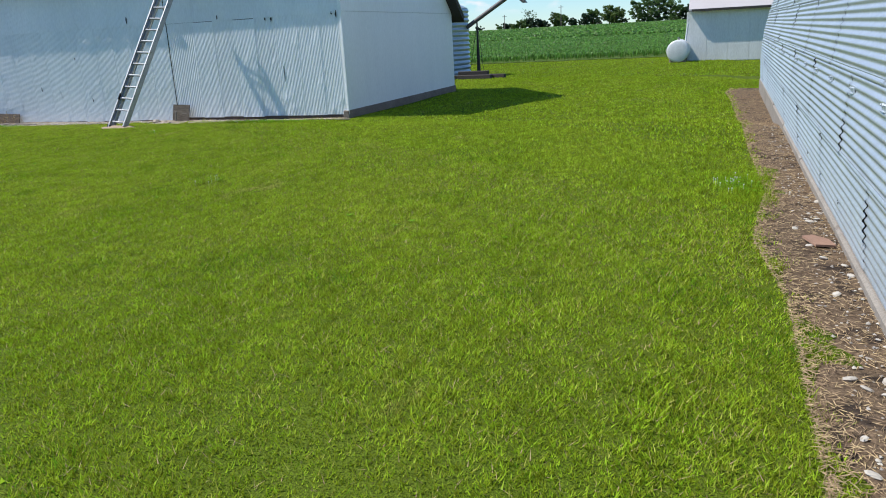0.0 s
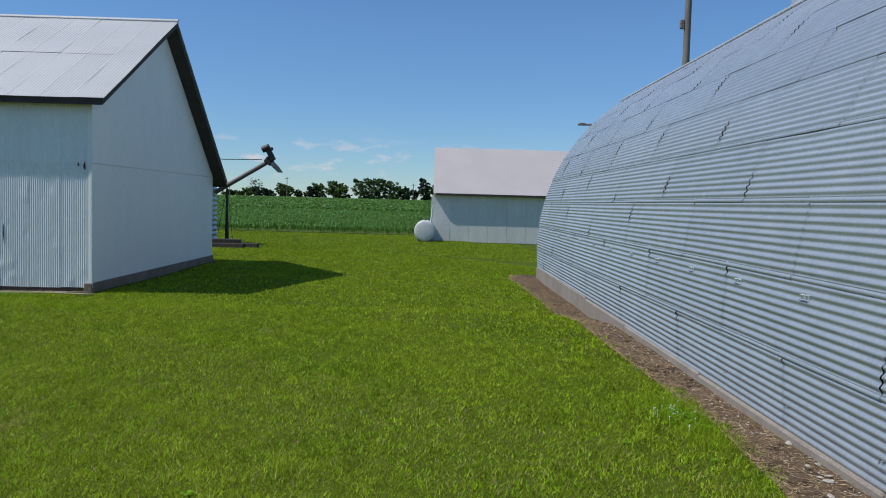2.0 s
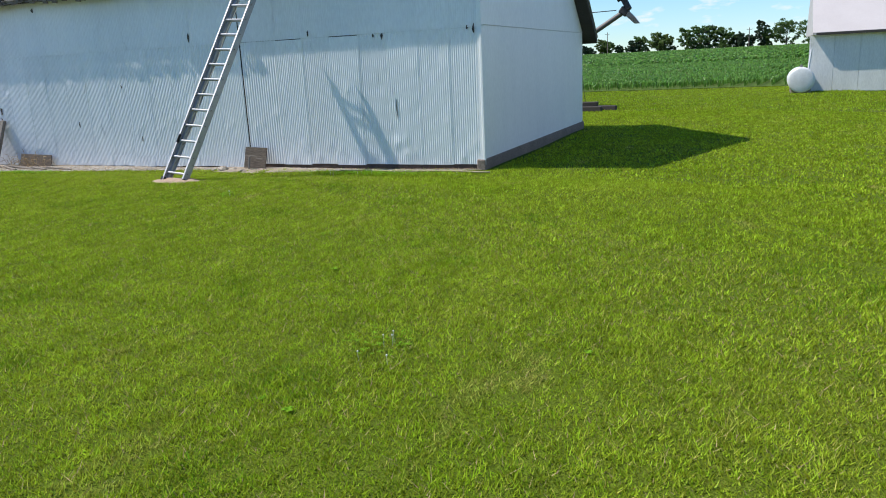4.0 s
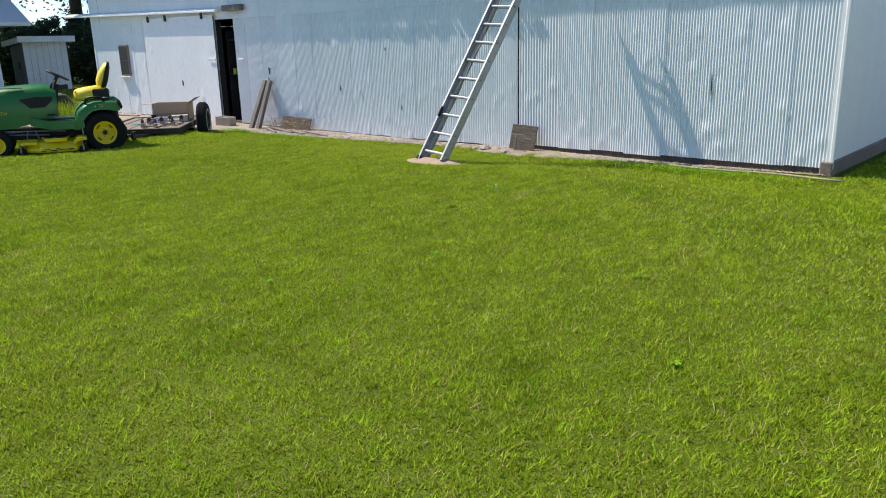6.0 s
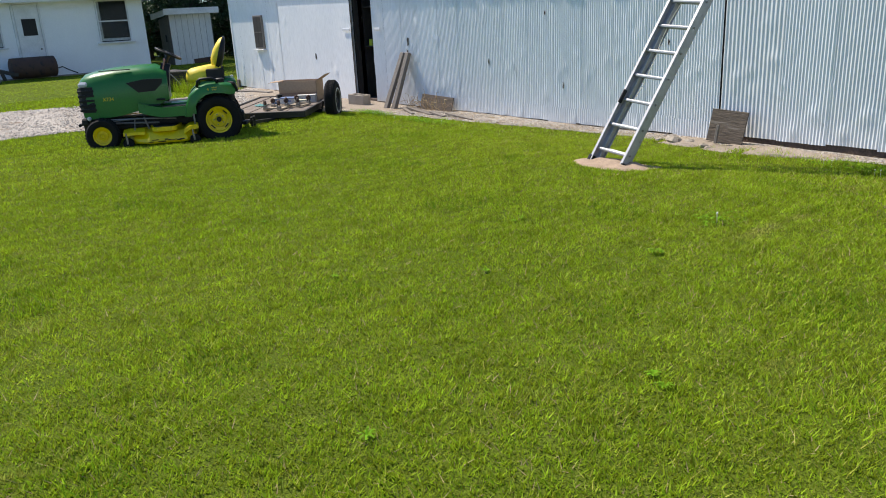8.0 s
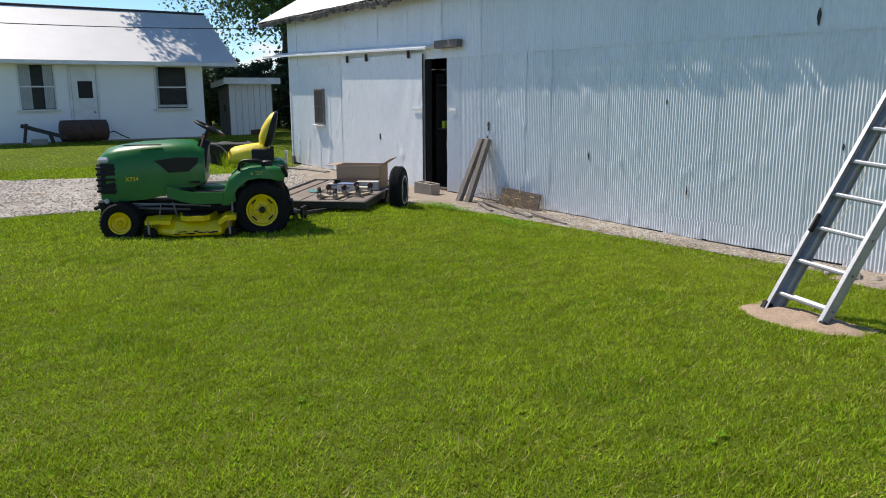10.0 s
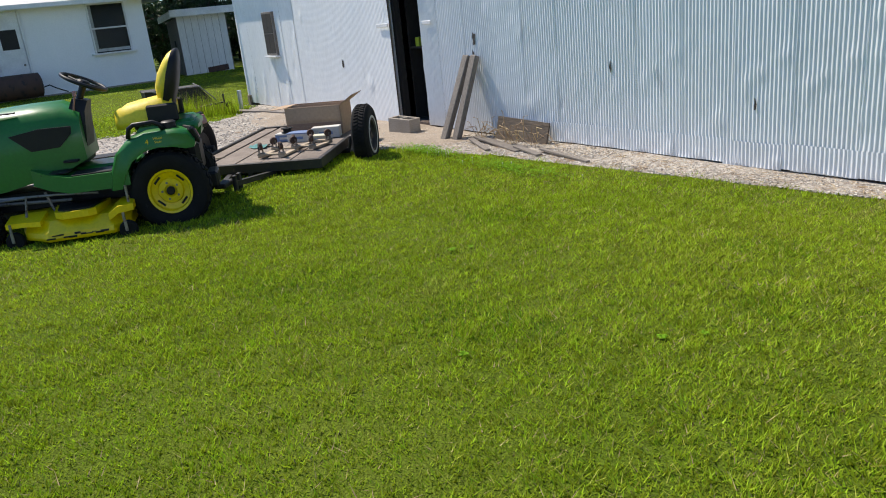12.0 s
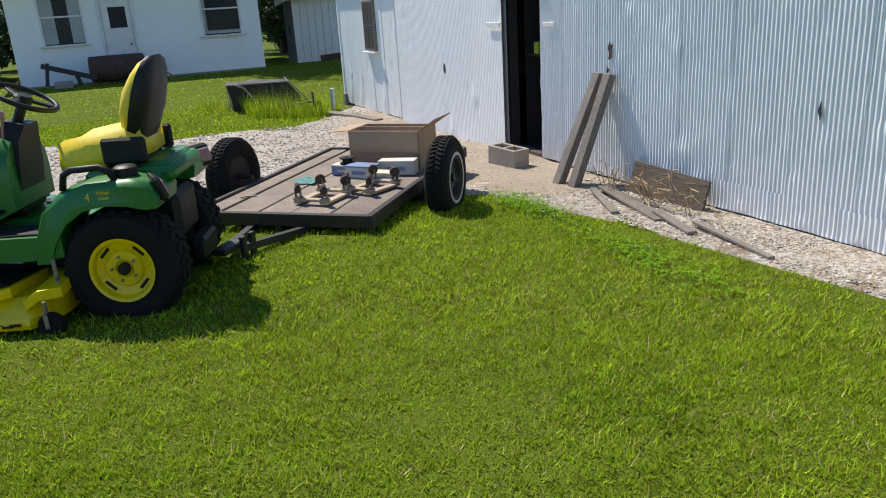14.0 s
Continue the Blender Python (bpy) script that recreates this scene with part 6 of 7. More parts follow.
for x, h in ((-88.2, 6.2), (-64.2, 8.6), (-11.0, 7.6), (-130, 8)):
    p = thing("utility_pole", "far wooden utility pole beyond the field", "pole", "far poles", m=pose(x, 322, ground_z(x, 322)))
    part("pole", Build().tube([(0, 0, 0), (0, 0, h)], 0.15, 6), GREY_WOOD, p)
    part("cross_arm", Build().box((0, 0, h - 0.7), (2.0, 0.15, 0.15)), GREY_WOOD, p)

# ---- grain bin, auger, woodpile ----
bx, by, br = -14.55, 36.2, 2.7
gbin = thing("grain_bin", "round corrugated steel grain bin behind the barn", "grain bin", m=pose(bx, by, ground_z(bx, by)))
prof = [(br + 0.03 * math.sin(2 * math.pi * z / 0.22), z) for z in (0.0275 * k for k in range(0, 120))]
part("shell", Build().lathe([(br - 0.1, 0.0)] + prof + [(0.3, 4.4), (0.002, 4.5)], 64), GALV, gbin, smooth=35)
part("base", Build().lathe([(br + 0.15, -0.15), (br + 0.15, 0.05), (0.002, 0.05)], 40), CONCRETE, gbin)
auger = thing("grain_auger", "long grey grain auger sloping up from the bin", "auger", m=pose(0, 0, 0))
A0, A1 = Vector((-13.6, 36.4, 0.93)), Vector((-9.5, 36.4, 3.42))
part("auger_tube", Build().tube([A0, A1], 0.10, 14), AUGER, auger, smooth=40)
part("collar", Build().tube([A0 + (A1 - A0) * 0.36, A0 + (A1 - A0) * 0.40], 0.135, 14), DULL_STEEL, auger)
dirn = (A1 - A0).normalized()
part("drive_head", Build().box((0, 0, 0), (0.36, 0.34, 0.30), Matrix.Translation(A1 + Vector((0.02, 0, 0.02))) @ pose(0, 0, 0, 0, 38, 0), 0.04).box((0, 0, 0), (0.22, 0.3, 0.55), Matrix.Translation(A1 + Vector((0.10, -0.05, 0.30))) @ pose(0, 0, 0, 0, -28, 0), 0.04), BLACK_STEEL, auger)
part("motor", Build().tube([A1 + Vector((-0.26, -0.15, 0.50)), A1 + Vector((0.06, -0.15, 0.66))], 0.14, 14).box((-9.36, 36.25, 3.98), (0.16, 0.2, 0.14), None, 0.03), BLACK_STEEL, auger, smooth=40)
part("spout", Build().loft([[(A1.x + 0.10 + dx + s * w, A1.y + t * w, A1.z - 0.02 - dz) for s, t in ((-1, -1), (1, -1), (1, 1), (-1, 1))] for dx, dz, w in ((0.0, 0.0, 0.15), (0.20, 0.2, 0.14), (0.44, 0.46, 0.10))]), DULL_STEEL, auger)
part("prop", Build().tube([(-11.37, 36.5, ground_z(-11.4, 36.5)), (-11.37, 36.45, 2.2)], [0.10, 0.035], 8).tube([(-12.0, 36.9, ground_z(-12, 37)), (-11.37, 36.5, 2.2)], 0.012, 6).tube([(-11.0, 36.2, ground_z(-11, 36.2)), (-11.37, 36.5, 2.2)], 0.012, 6), BLACK_STEEL, auger)
cable = Build().tube([(-13.2, 36.3, 3.62), (-11.5, 36.3, 3.46), (A1.x - 0.3, A1.y, A1.z + 0.08)], 0.018, 5)
part("cable", cable, BLACK, auger)
for k, (x, y, a, ln) in enumerate(((-10.9, 33.2, 8, 1.9), (-10.5, 33.0, -5, 1.6), (-10.7, 33.5, 14, 1.7), (-10.6, 33.2, 3, 1.4), (-9.9, 33.9, -10, 1.2))):
    t = thing("old_timber", "dark old timber on a pile behind the barn", "timber", "timber pile", m=pose(x, y, ground_z(x, y) + 0.10 + 0.17 * (k in (3,)) + 0.0, 0, 0, a))
    part("beam", Build().box((0, 0, 0), (ln, 0.22, 0.2), None, 0.02), DARK_WOOD, t)

# ---- tank and pipe by the shed ----
tank = thing("fuel_tank", "white round-ended tank lying beside the shed", "tank", m=pose(-2.5, 45.6, ground_z(-2.5, 45.6) + 0.62))
part("shell", Build().lathe([(0.002, -0.53), (0.3, -0.525), (0.5, -0.50), (0.57, -0.48), (0.60, -0.44), (0.60, 1.6), (0.48, 1.8), (0.002, 1.9)], 36, pose(0, 0, 0, -90, 0, 0)), TANK_WHITE, tank, smooth=True)
for y in (-0.2, 1.2):
    part("saddle", Build().box((0, y, -0.5), (0.9, 0.15, 0.3), None, 0.02), CONCRETE, tank)
part("filler_cap", Build().tube([(0, 0.3, 0.58), (0, 0.3, 0.72)], 0.06, 10), DULL_STEEL, tank)
stand = thing("vent_pipe", "slanting white pipe standing behind the tank", "pipe", m=pose(-2.15, 46.5, ground_z(-2, 46)))
part("pipe", Build().tube([(-0.1, 0, 0), (0.08, 0, 2.05)], 0.05, 8), TANK_WHITE, stand)

# ---- pole behind the arched building, roof vent, yard light ----
upole = thing("utility_pole", "grey wooden utility pole behind the arched building", "pole", m=pose(7.4, 31.0, -0.4))
part("pole", Build().tube([(0, 0, 0), (0, 0, 10.5)], [0.16, 0.12], 12), GREY_WOOD, upole, smooth=40)
part("insulator", Build().box((-0.2, 0, 9.15), (0.18, 0.12, 0.35), None, 0.03), DULL_STEEL, upole)
arm = part("yard_light", Build().tube([(QX - 3.4, QY1 + 0.1, 4.05), (QX - 3.75, QY1 + 0.12, 4.05)], 0.03, 8).box((QX - 3.75, QY1 + 0.12, 4.06), (0.2, 0.2, 0.06), None, 0.02), DULL_STEEL, quonset, "small yard light arm")
vent_y = 14.6
part("roof_vent", Build().lathe([(0.22, 0.0), (0.22, 0.25), (0.32, 0.27), (0.32, 0.42), (0.10, 0.55), (0.002, 0.56)], 20, pose(QX - (QR) * math.cos(radians(68)), vent_y, QZ + QR * math.sin(radians(68)))), GALV, quonset, smooth=35)

# service wires by the house
mast = thing("service_mast", "grey pole carrying the service wires beside the yard", "pole", m=pose(-36.5, 2.8, ground_z(-36.5, 2.8)))
part("pole", Build().tube([(0, 0, -0.1), (0, 0, 6.6)], [0.13, 0.10], 10), GREY_WOOD, mast, smooth=40)
mast2 = thing("service_mast", "grey pole carrying the service wires behind the barn", "pole", m=pose(-36.5, 26.2, ground_z(-36.5, 26)))
part("pole", Build().tube([(0, 0, -0.1), (0, 0, 8.8)], [0.13, 0.10], 10), GREY_WOOD, mast2, smooth=40)
for z0, z1, y0, y1 in ((4.6, 6.9, 2.8, 26.2), (3.9, 4.3, 2.8, 26.2)):
    n = 14
    wire = Build().tube([(-36.5, y0 + (y1 - y0) * k / n, z0 + (z1 - z0) * (k / n) ** 1.5 - 0.3 * math.sin(math.pi * k / n)) for k in range(n + 1)], 0.014, 5)
    tagged(part("service_wire", wire, BLACK, None), "black service wire strung across the yard", "wire")

# ---- corn field ----
FY0 = 54.5
field = Build().grid(lambda u, v: (-260 + 400 * u, FY0 - 0.8 + (316 - FY0) * v ** 1.6, ground_z(-260 + 400 * u, FY0 - 0.8 + (316 - FY0) * v ** 1.6) + 0.03), 60, 60)
part("field", field, FIELD, None, "dark soil of a young corn field", True, "structure", "field")


def corn_mesh(name, x0, x1, y0, y1, row, gap, leaves, height, width, seed):
    rng = np.random.default_rng(seed)
    xs, ys = np.arange(x0, x1, row), np.arange(y0, y1, gap)
    X, Y = (a.ravel() for a in np.meshgrid(xs, ys))
    keep = (np.abs(X) < Y * 0.75 + 6) & (X < 25)
    X, Y = X[keep], Y[keep]
    X = X + rng.normal(0, 0.03, len(X)) + 0.08 * (Y - y0)
    Y = Y + rng.normal(0, 0.06, len(Y))
    t = np.clip((Y - 75) / 290, 0, 1)
    s = np.clip((Y - 25) / 18, 0, 1)
    Z = -0.2 - 0.27 * s * s * (3 - 2 * s) + 2.9 * t * t * (3 - 2 * t) + 0.03
    n = len(X)
    k = n * leaves
    base = np.repeat(np.stack([X, Y, Z], 1), leaves, 0)
    a = rng.random(k) * 6.283
    h = height * (0.75 + 0.5 * rng.random(k))
    out = h * (0.35 + 0.45 * rng.random(k))
    d = np.stack([np.cos(a), np.sin(a), np.zeros(k)], 1)
    w = np.stack([-np.sin(a), np.cos(a), np.zeros(k)], 1) * width
    up = np.array([0, 0, 1.0])
    p0, p1 = base, base + d * out[:, None] * 0.4 + up * h[:, None]
    p2 = base + d * out[:, None] + up * (h * (0.55 + 0.4 * rng.random(k)))[:, None]
    v = np.stack([p0 - w * 0.4, p0 + w * 0.4, p1 + w, p1 - w, p2], 1).reshape(-1, 3)
    q = np.arange(k)[:, None] * 5
    faces = (q + np.array([[0, 1, 2, 3]])).tolist() + (q + np.array([[3, 2, 4]])).tolist()
    me = bpy.data.meshes.new(name)
    me.from_pydata(v.tolist(), [], faces)
    ob = part(name, me, CORN, None, kind="stuff", category="corn")
    return tagged(ob, "rows of knee-high green corn plants")


corn_mesh("corn_rows", -60, 10, FY0, 80, 0.76, 0.24, 4, 0.40, 0.035, 1)
corn_mesh("corn_rows", -90, 20, 80, 130, 0.76, 0.45, 3, 0.45, 0.07, 2)
corn_mesh("corn_rows", -200, 25, 130, 312, 1.52, 1.4, 3, 0.65, 0.22, 3)


# ---- lawn: blades, weeds, clover, stones ----
def gz(X, Y):
    def st(t):
        t = np.clip(t, 0, 1)
        return t * t * (3 - 2 * t)
    z = -0.03 - 0.17 * st((Y - 13.8) / 2.4) * st((X + 38) / 8) + 0.10 * st((-29 - X) / 9) - 0.27 * st((Y - 25) / 18) - 0.09 * st((X + 0.3) / 1.2) * st((16 - X) / 6)
    return z + 0.012 * np.sin(X * 1.3 + 0.7 * np.sin(Y * 0.9)) * np.sin(Y * 1.1 + 1.0)


def wobble(X, Y, s=1.0):
    return 0.5 * np.sin(X * 2.1 * s + 1.7 * np.sin(Y * 1.3 * s)) + 0.5 * np.sin(Y * 2.7 * s + 1.3 * np.sin(X * 1.9 * s + 2))


EDGE_Y = np.array([-20, 3, 5, 6.3, 7.2, 8.4, 11, 15.5, 20, 22, 23.9])
EDGE_X = np.array([0.45, 0.5, 0.5, 0.34, 0.4, 0.52, 0.42, 0.36, 0.22, 0.1, 0.3])
FAR_Y = [4, 8, 9.8, 10.9, 12, 13.2, 14.4, 15.0, 15.6, 16.4, 17]
FAR_X = [-30.0, -28.8, -27.8, -27.3, -26.8, -26.3, -26.4, -26.7, -27.4, -28.5, -29.6]
DRV_X = np.array([-22.6, -22.3, -21.9, -21.2, -20.9, -19.7, -18.2, -15.6, -13.6, -12.0, -10.0, -8.6])
DRV_Y = np.array([8.0, 10.9, 12.4, 14.2, 15.5, 15.95, 16.15, 16.4, 16.6, 16.5, 16.75, 16.85])


def lawn_mask(X, Y, rng):
    """Where grass grows: not on the dirt strip, the drive, the footings or the ladder's heap."""
    j = 0.12 * wobble(X, Y, 3.0) + rng.normal(0, 0.05, len(X))
    ok = (X < np.interp(Y, EDGE_Y, EDGE_X) + j + 0.03) | (Y > 24.1)
    ok &= ~((Y > np.interp(X, DRV_X, DRV_Y) + j) & (X < -8.5) & (X > np.interp(Y, FAR_Y, FAR_X) + j) & (Y < 24.9))
    ok &= ~((X < np.interp(Y, [8.0, 10.9, 12.4, 14.2, 15.5], [-22.6, -22.3, -21.9, -21.2, -20.9]) + j) & (X > np.interp(Y, FAR_Y, FAR_X) + j) & (Y < 16.6))
    ok &= ~((X > -29.7) & (X < -8.6) & (Y > 16.7) & (Y < 25.05))
    ok &= ((X + 13.38) / 0.46) ** 2 + ((Y - 14.2) / 0.26) ** 2 > 1 + j
    ok &= ~((X > 0.7) & (Y < 23.6))
    return ok


def blades(name, x0, x1, y0, y1, per_m2, height, width, seed, keep=None, mat=BLADE_A, lean=0.5, tuft_of=1, gather=0.0):
    rng = np.random.default_rng(seed)
    n = int((x1 - x0) * (y1 - y0) * per_m2)
    n_tuft = n // tuft_of
    n = n_tuft * tuft_of
    # blades stand in small tufts that lean one way and differ in height
    own = np.repeat(np.arange(n_tuft), tuft_of)
    X = rng.uniform(x0, x1, n_tuft)[own] + rng.normal(0, gather, n)
    Y = rng.uniform(y0, y1, n_tuft)[own] + rng.normal(0, gather, n)
    tall, way = (0.65 + 0.7 * rng.random(n_tuft))[own], (rng.random(n_tuft) * 6.283)[own]
    ok = lawn_mask(X, Y, rng)
    if keep is not None:
        ok &= keep(X, Y)
    thin = 0.5 + 0.5 * wobble(X, Y, 0.8)
    ok &= rng.random(n) < 0.62 + 0.5 * thin
    X, Y, tall, way = X[ok], Y[ok], tall[ok], way[ok]
    n = len(X)
    tuft = 0.9 + 0.16 * wobble(X + 5, Y, 1.7) + 0.2 * wobble(X, Y, 7.0)
    h = height * tall * np.clip(tuft, 0.45, 1.6) * (0.55 + 0.8 * rng.random(n))
    a, b = rng.random(n) * 6.283, way + rng.normal(0, 0.9, n)
    ln = h * lean * (0.3 + 1.2 * rng.random(n))
    base = np.stack([X, Y, gz(X, Y) - 0.004], 1)
    w = np.stack([np.cos(a), np.sin(a), np.zeros(n)], 1) * (width * (0.6 + 0.7 * rng.random(n)))[:, None]
    tip = base + np.stack([np.cos(b) * ln, np.sin(b) * ln, h], 1)
    v = np.stack([base - w, base + w, tip], 1).reshape(-1, 3).astype(np.float32)
    me = bpy.data.meshes.new(name)
    me.vertices.add(3 * n)
    me.vertices.foreach_set("co", v.ravel())
    me.loops.add(3 * n)
    me.loops.foreach_set("vertex_index", np.arange(3 * n, dtype=np.int32))
    me.polygons.add(n)
    me.polygons.foreach_set("loop_start", np.arange(0, 3 * n, 3, dtype=np.int32))
    me.update(calc_edges=True)
    ob = part(name, me, mat, None, kind="stuff", category="grass")
    return tagged(ob, "short mown green grass of the lawn")


def near_walk(X, Y, r0, r1, back=False):
    """Distance band round the straight line of the walk, on its barn side and round its end (or, with back, behind it)."""
    ux, uy, length = -0.769, 0.639, 18.9
    along, side = X * ux + Y * uy, X * uy - Y * ux
    t = np.clip(along, 0, length)
    d = np.hypot(X - t * ux, Y - t * uy)
    ahead = side > -0.25 - 0.75 * np.maximum(0, along - 7.5)
    return (d >= r0) & (d < r1) & (ahead != back)


blades("grass", -19, 1, 1.2, 16.7, 9200, 0.028, 0.0044, 1, lambda X, Y: near_walk(X, Y, 0, 4.0), lean=0.85, tuft_of=5, gather=0.016)
blades("grass", -26, 1, 1.2, 20, 3600, 0.032, 0.0066, 2, lambda X, Y: near_walk(X, Y, 4.0, 8.5), lean=0.8, tuft_of=3, gather=0.02)
blades("grass_tufts", -19, 1, 1.2, 16.7, 2300, 0.036, 0.003, 7, lambda X, Y: near_walk(X, Y, 0, 6) & (wobble(X * 1.7 + 3, Y * 1.7) * wobble(X * 0.9, Y * 0.8 + 4) > 0.33), BLADE_B, 0.8)
blades("yellowed_grass", -19, 1, 1.2, 16.7, 700, 0.034, 0.0030, 8, lambda X, Y: near_walk(X, Y, 0, 5.5), BLADE_Y, 1.0)
blades("dry_grass", -19, 1, 1.2, 16.7, 420, 0.030, 0.0026, 6, lambda X, Y: near_walk(X, Y, 0, 5.5), STRAW, 1.4)
blades("grass", -30, 2, 0, 36, 900, 0.036, 0.014, 3, lambda X, Y: near_walk(X, Y, 8.5, 22), lean=0.7)
blades("grass", -30, 1, -6, 16, 220, 0.045, 0.014, 9, lambda X, Y: near_walk(X, Y, 0, 16, True), lean=0.8)
blades("grass", -42, -27, 2, 21, 480, 0.017, 0.016, 4, lean=2.2)
blades("grass", -30, 3, 30, 53, 200, 0.055, 0.018, 5)


def chips(name, n, area, size, mat, seed, label, category, flat=0.55, ok=None, lift=0.0):
    """Angular stones as small squashed eight-sided lumps."""
    rng = np.random.default_rng(seed)
    P = area(rng, n)
    X, Y = P[:, 0], P[:, 1]
    n = len(X)
    s = size * (0.45 + 1.1 * rng.random(n) ** 2)
    base = np.array([[1, 0, 0], [-1, 0, 0], [0, 1, 0], [0, -1, 0], [0, 0, 1], [0, 0, -1]], float)
    v = base[None] * (s[:, None] * np.stack([0.7 + 0.6 * rng.random(n), 0.7 + 0.6 * rng.random(n), flat * (0.6 + 0.6 * rng.random(n))], 1))[:, None, :]
    v = v + rng.normal(0, 0.16, v.shape) * s[:, None, None]
    a = rng.random(n) * 6.283
    R = np.stack([np.stack([np.cos(a), -np.sin(a)], 1), np.stack([np.sin(a), np.cos(a)], 1)], 1)
    v[:, :, :2] = np.einsum("nij,nkj->nki", R, v[:, :, :2])
    v += np.stack([X, Y, gz(X, Y) + 0.014 + lift + s * 0.2], 1)[:, None, :]
    f = np.array([[0, 2, 4], [2, 1, 4], [1, 3, 4], [3, 0, 4], [2, 0, 5], [1, 2, 5], [3, 1, 5], [0, 3, 5]])
    faces = (np.arange(n)[:, None, None] * 6 + f[None]).reshape(-1, 3)
    me = bpy.data.meshes.new(name)
    me.from_pydata(v.reshape(-1, 3).tolist(), [], faces.tolist())
    return tagged(part(name, me, mat, None, kind="stuff", category=category), label)


def straw(name, n, area, length, seed, mat, label):
    rng = np.random.default_rng(seed)
    P = area(rng, n)
    X, Y = P[:, 0], P[:, 1]
    n = len(X)
    a = rng.random(n) * 6.283
    ln = length * (0.4 + rng.random(n))
    c = np.stack([X, Y, gz(X, Y) + 0.016 + 0.012 * rng.random(n)], 1)
    d = np.stack([np.cos(a), np.sin(a), rng.normal(0, 0.18, n)], 1) * ln[:, None] / 2
    w = np.stack([-np.sin(a), np.cos(a), 0.6 * np.ones(n)], 1) * 0.0019
    v = np.stack([c - d, c + w, c + d, c - w], 1).reshape(-1, 3)
    me = bpy.data.meshes.new(name)
    me.from_pydata(v.tolist(), [], np.arange(4 * n).reshape(-1, 4).tolist())
    return tagged(part(name, me, mat, None, kind="stuff", category="dead grass"), label)


def strip_area(rng, n):
    Y = 2 + 21.5 * rng.random(n) ** 1.5
    X0 = np.interp(Y, EDGE_Y, EDGE_X) - 0.06
    return np.stack([X0 + (0.97 - X0) * rng.random(n) ** 1.8, Y], 1)


def strip_stones(rng, n):
    Y = 2 + 12 * rng.random(n) ** 1.6
    return np.stack([0.62 + 0.34 * rng.random(n) ** 0.8, Y], 1)


def drive_area(rng, n):
    X, Y = rng.uniform(-29.5, -20.5, n), rng.uniform(8, 16.8, n)
    m = ~lawn_mask(X, Y, rng)
    return np.stack([X[m], Y[m]], 1)


def wall_area(rng, n):
    X = -20.9 + 12.2 * rng.random(n) ** 1.25
    Y0 = np.interp(X, DRV_X, DRV_Y)
    return np.stack([X, Y0 + (16.86 - Y0) * rng.random(n)], 1)


chips("stones", 800, strip_stones, 0.011, STONE, 31, "pale stones in the dirt strip", "stones")
straw("dead_grass", 20000, strip_area, 0.06, 32, STRAW, "dead straw over the bare dirt strip")
chips("gravel_stones", 26000, drive_area, 0.017, STONE, 33, "crushed limestone of the driveway", "gravel")
chips("gravel_stones", 15000, wall_area, 0.0105, STONE, 34, "crushed limestone along the barn wall", "gravel")
straw("dead_grass", 3000, wall_area, 0.12, 35, STRAW, "dead straw on the gravel by the barn")


def rosette(n_leaf, ln, wd, seed):
    rng = random.Random(seed)
    b = Build()
    for k in range(n_leaf):
        a = 360 * k / n_leaf + rng.uniform(-20, 20)
        l_ = ln * rng.uniform(0.6, 1.1)
        m = pose(0, 0, 0.01, 0, 0, a)
        b.add([(0, -0.002, 0), (0, 0.002, 0), (l_ * 0.5, wd / 2, l_ * 0.45), (l_ * 0.5, -wd / 2, l_ * 0.45), (l_, wd * 0.3, l_ * 0.35), (l_, -wd * 0.3, l_ * 0.35)], [(0, 1, 2, 3), (3, 2, 4, 5)], m)
    me = b.mesh("weed")
    me.materials.append(WEED)
    return me


weeds = [rosette(9, 0.10, 0.022, 1), rosette(14, 0.07, 0.03, 2), rosette(22, 0.055, 0.03, 3)]
rng = random.Random(41)
spots_ = [(-2.55, 6.1), (-3.3, 6.6), (-1.6, 6.0), (-2.9, 6.0), (0.1, 7.4), (-0.4, 7.6), (-5.0, 8.2), (-6.3, 7.2), (-7.6, 9.6), (-9.8, 10.4), (-11.7, 10.9), (-12.4, 11.9), (-13.9, 10.4), (-15.2, 12.4), (-14.4, 13.2), (-10.2, 9.0), (-8.3, 10.8), (-16.4, 13.2), (-6.0, 9.8), (-12.3, 10.2), (-11.0, 12.0)]
for x, y in spots_:
    for k in range(rng.randint(1, 2)):
        px, py = x + rng.gauss(0, 0.09), y + rng.gauss(0, 0.09)
        w_ob = part("weed", rng.choice(weeds), WEED, None, m=pose(px, py, ground_z(px, py) + 0.008, 0, 0, rng.uniform(0, 360)) @ Matrix.Scale(rng.uniform(0.35, 0.65), 4))
        tagged(w_ob, "low broad-leaved weed growing in the lawn", "weed", "lawn weeds")
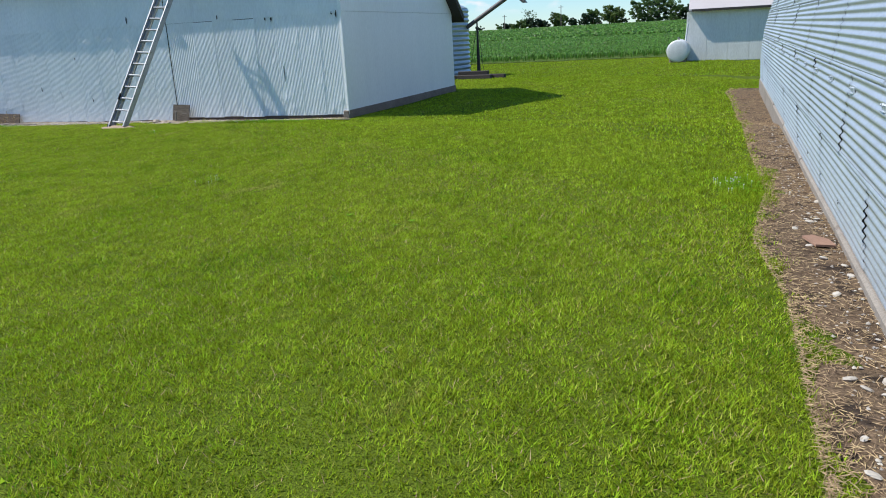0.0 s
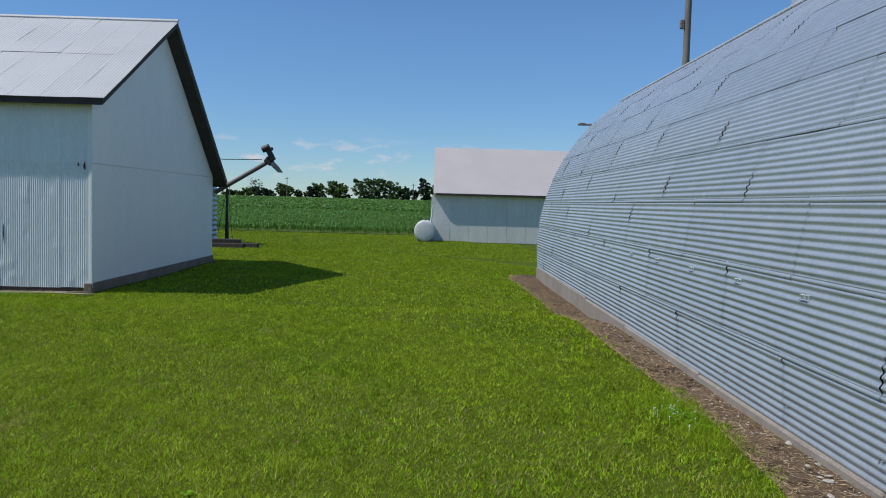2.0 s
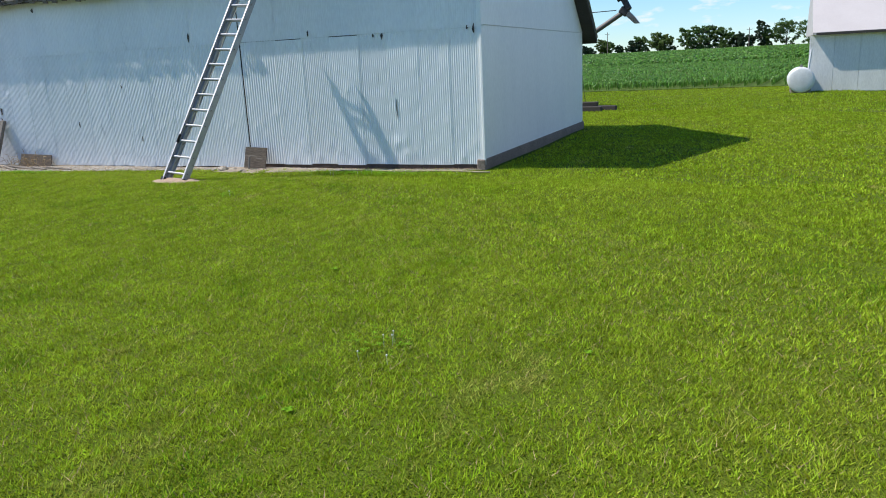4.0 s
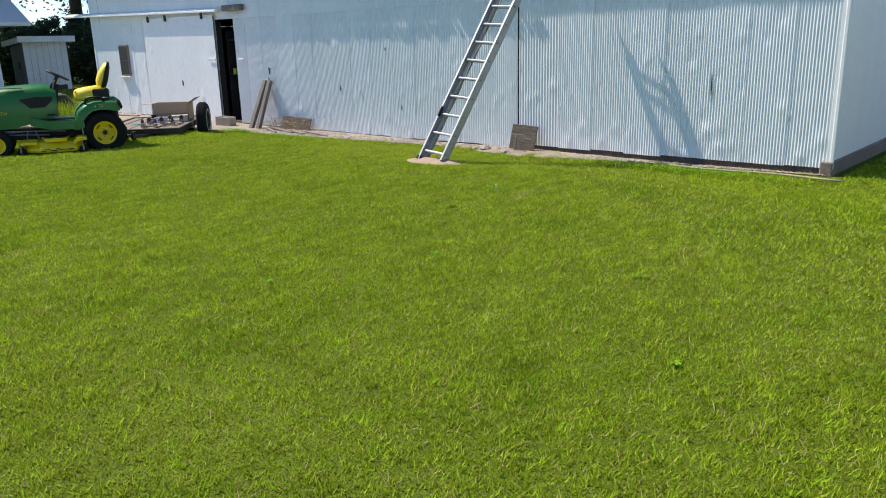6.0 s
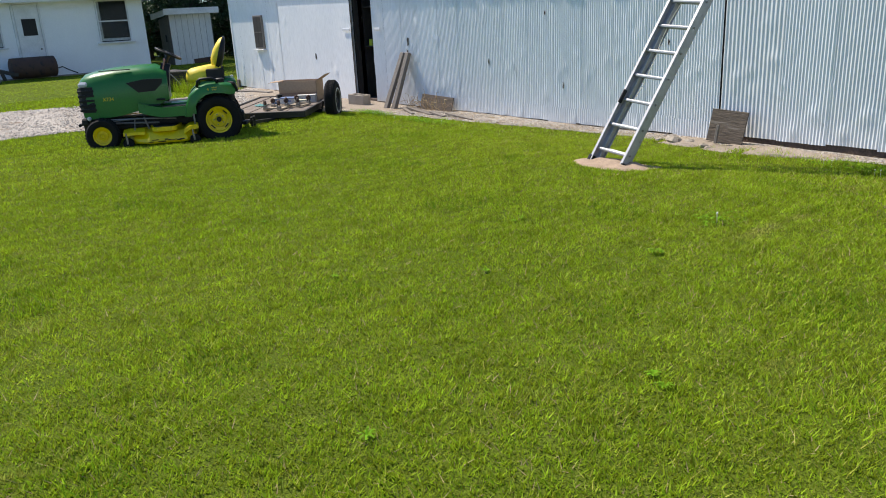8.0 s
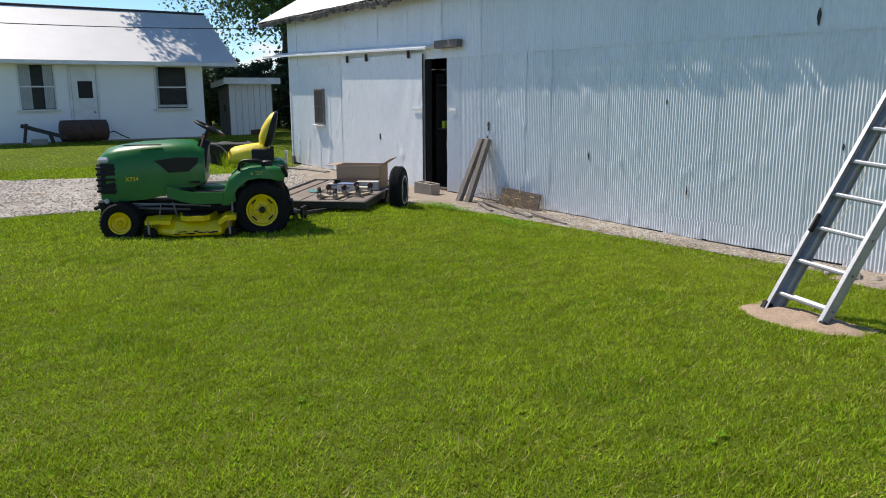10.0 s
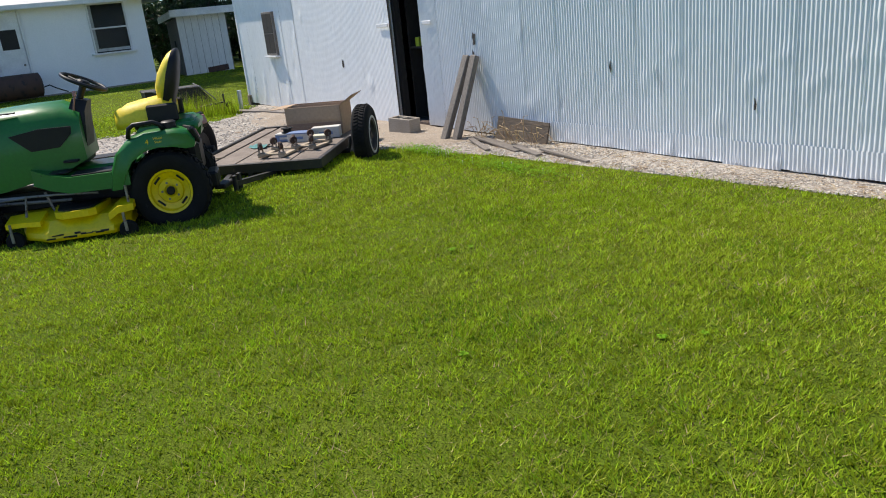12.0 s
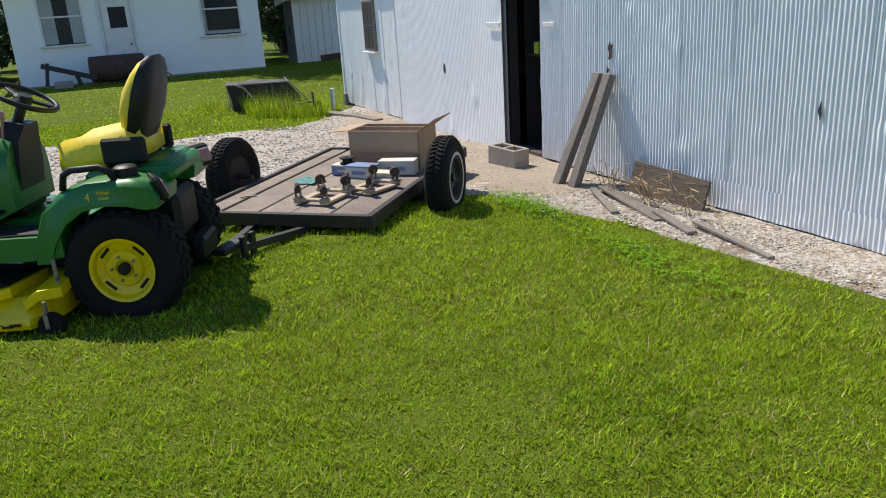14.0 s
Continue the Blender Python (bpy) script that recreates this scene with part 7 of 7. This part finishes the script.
# clover patches: three-part leaves and round white heads
cl = Build()
heads = Build()
for cx, cy, rx, ry, n_leaf, n_head in ((0.17, 8.5, 0.26, 0.45, 300, 22), (-20.3, 15.55, 0.55, 0.22, 700, 34), (-10.6, 16.15, 1.6, 0.25, 1300, 18), (-6.2, 8.0, 0.3, 0.2, 50, 5), (-11.2, 12.9, 0.2, 0.2, 80, 3), (-21.0, 13.4, 0.3, 0.3, 250, 22), (-18.6, 15.5, 0.8, 0.25, 500, 6)):
    for k in range(n_leaf):
        x, y = cx + rng.gauss(0, rx * 0.5), cy + rng.gauss(0, ry * 0.5)
        z = ground_z(x, y) + rng.uniform(0.03, 0.075)
        for a in (0, 120, 240):
            m = pose(x, y, z, rng.uniform(-20, 20), rng.uniform(-20, 20), a + 37 * k)
            cl.add([(0, 0, 0), (0.010, 0.008, 0.002), (0.018, 0, 0), (0.010, -0.008, 0.002)], [(0, 3, 2, 1)], m)
    for k in range(n_head):
        x, y = cx + rng.gauss(0, rx * 0.5), cy + rng.gauss(0, ry * 0.5)
        z = ground_z(x, y) + rng.uniform(0.06, 0.085)
        heads.lathe([(0.002, -0.006), (0.005, -0.003), (0.0065, 0.001), (0.0045, 0.005), (0.001, 0.006)], 7, pose(x, y, z))
        heads.tube([(x, y, z - 0.1), (x, y, z - 0.006)], 0.0012, 3, False)
tagged(part("clover", cl, WEED, None, kind="stuff", category="clover"), "patches of green clover in the lawn")
tagged(part("clover_flowers", heads, PETAL, None, kind="stuff", category="flowers"), "small white clover flower heads")
# tall grass round the sweeper, along the footing and under the trailer edge
blades("tall_grass", -29.2, -28.1, 14.7, 16.1, 1300, 0.36, 0.006, 51, None, BLADE_A, 0.35)
blades("dry_grass", -29.0, -28.4, 14.9, 15.9, 420, 0.44, 0.005, 55, None, STRAW, 0.3)
blades("tall_grass", -30.2, -29.2, 14.0, 14.5, 500, 0.22, 0.006, 52, None, BLADE_A, 0.35)
blades("tall_grass", 0.0, 0.55, 7.7, 9.2, 5000, 0.075, 0.0032, 53, None, BLADE_A, 0.5)
blades("tall_grass", -12.8, -8.7, 15.9, 16.6, 1500, 0.07, 0.004, 54, None, BLADE_A, 0.6)
tile = thing("broken_tile", "broken terracotta tile lying in the dirt", "tile", m=pose(0.76, 6.44, ground_z(0.76, 6.44) + 0.03, 4, 5, 25))
part("tile", Build().prism([(-0.09, -0.12), (0.07, -0.14), (0.10, 0.02), (0.02, 0.13), (-0.08, 0.10)], 0.018), CLAY, tile)
rng = random.Random(44)
for k in range(30):
    x, y = rng.uniform(0.62, 0.93), 2.6 + 6.5 * rng.random() ** 1.5
    s = rng.uniform(0.014, 0.036)
    b = Build().lathe([(0.002, -0.5), (0.7, -0.4), (1.0, 0.0), (0.75, 0.4), (0.002, 0.55)], 7, Matrix.Diagonal((s * rng.uniform(0.8, 1.5), s, s * 0.7, 1)))
    tagged(part("stone", b, STONE, None, m=pose(x, y, ground_z(x, y) + 0.016 + s * 0.2, rng.uniform(-20, 20), rng.uniform(-20, 20), rng.uniform(0, 360))), "pale angular limestone lying in the dirt", "stone", "loose stones")
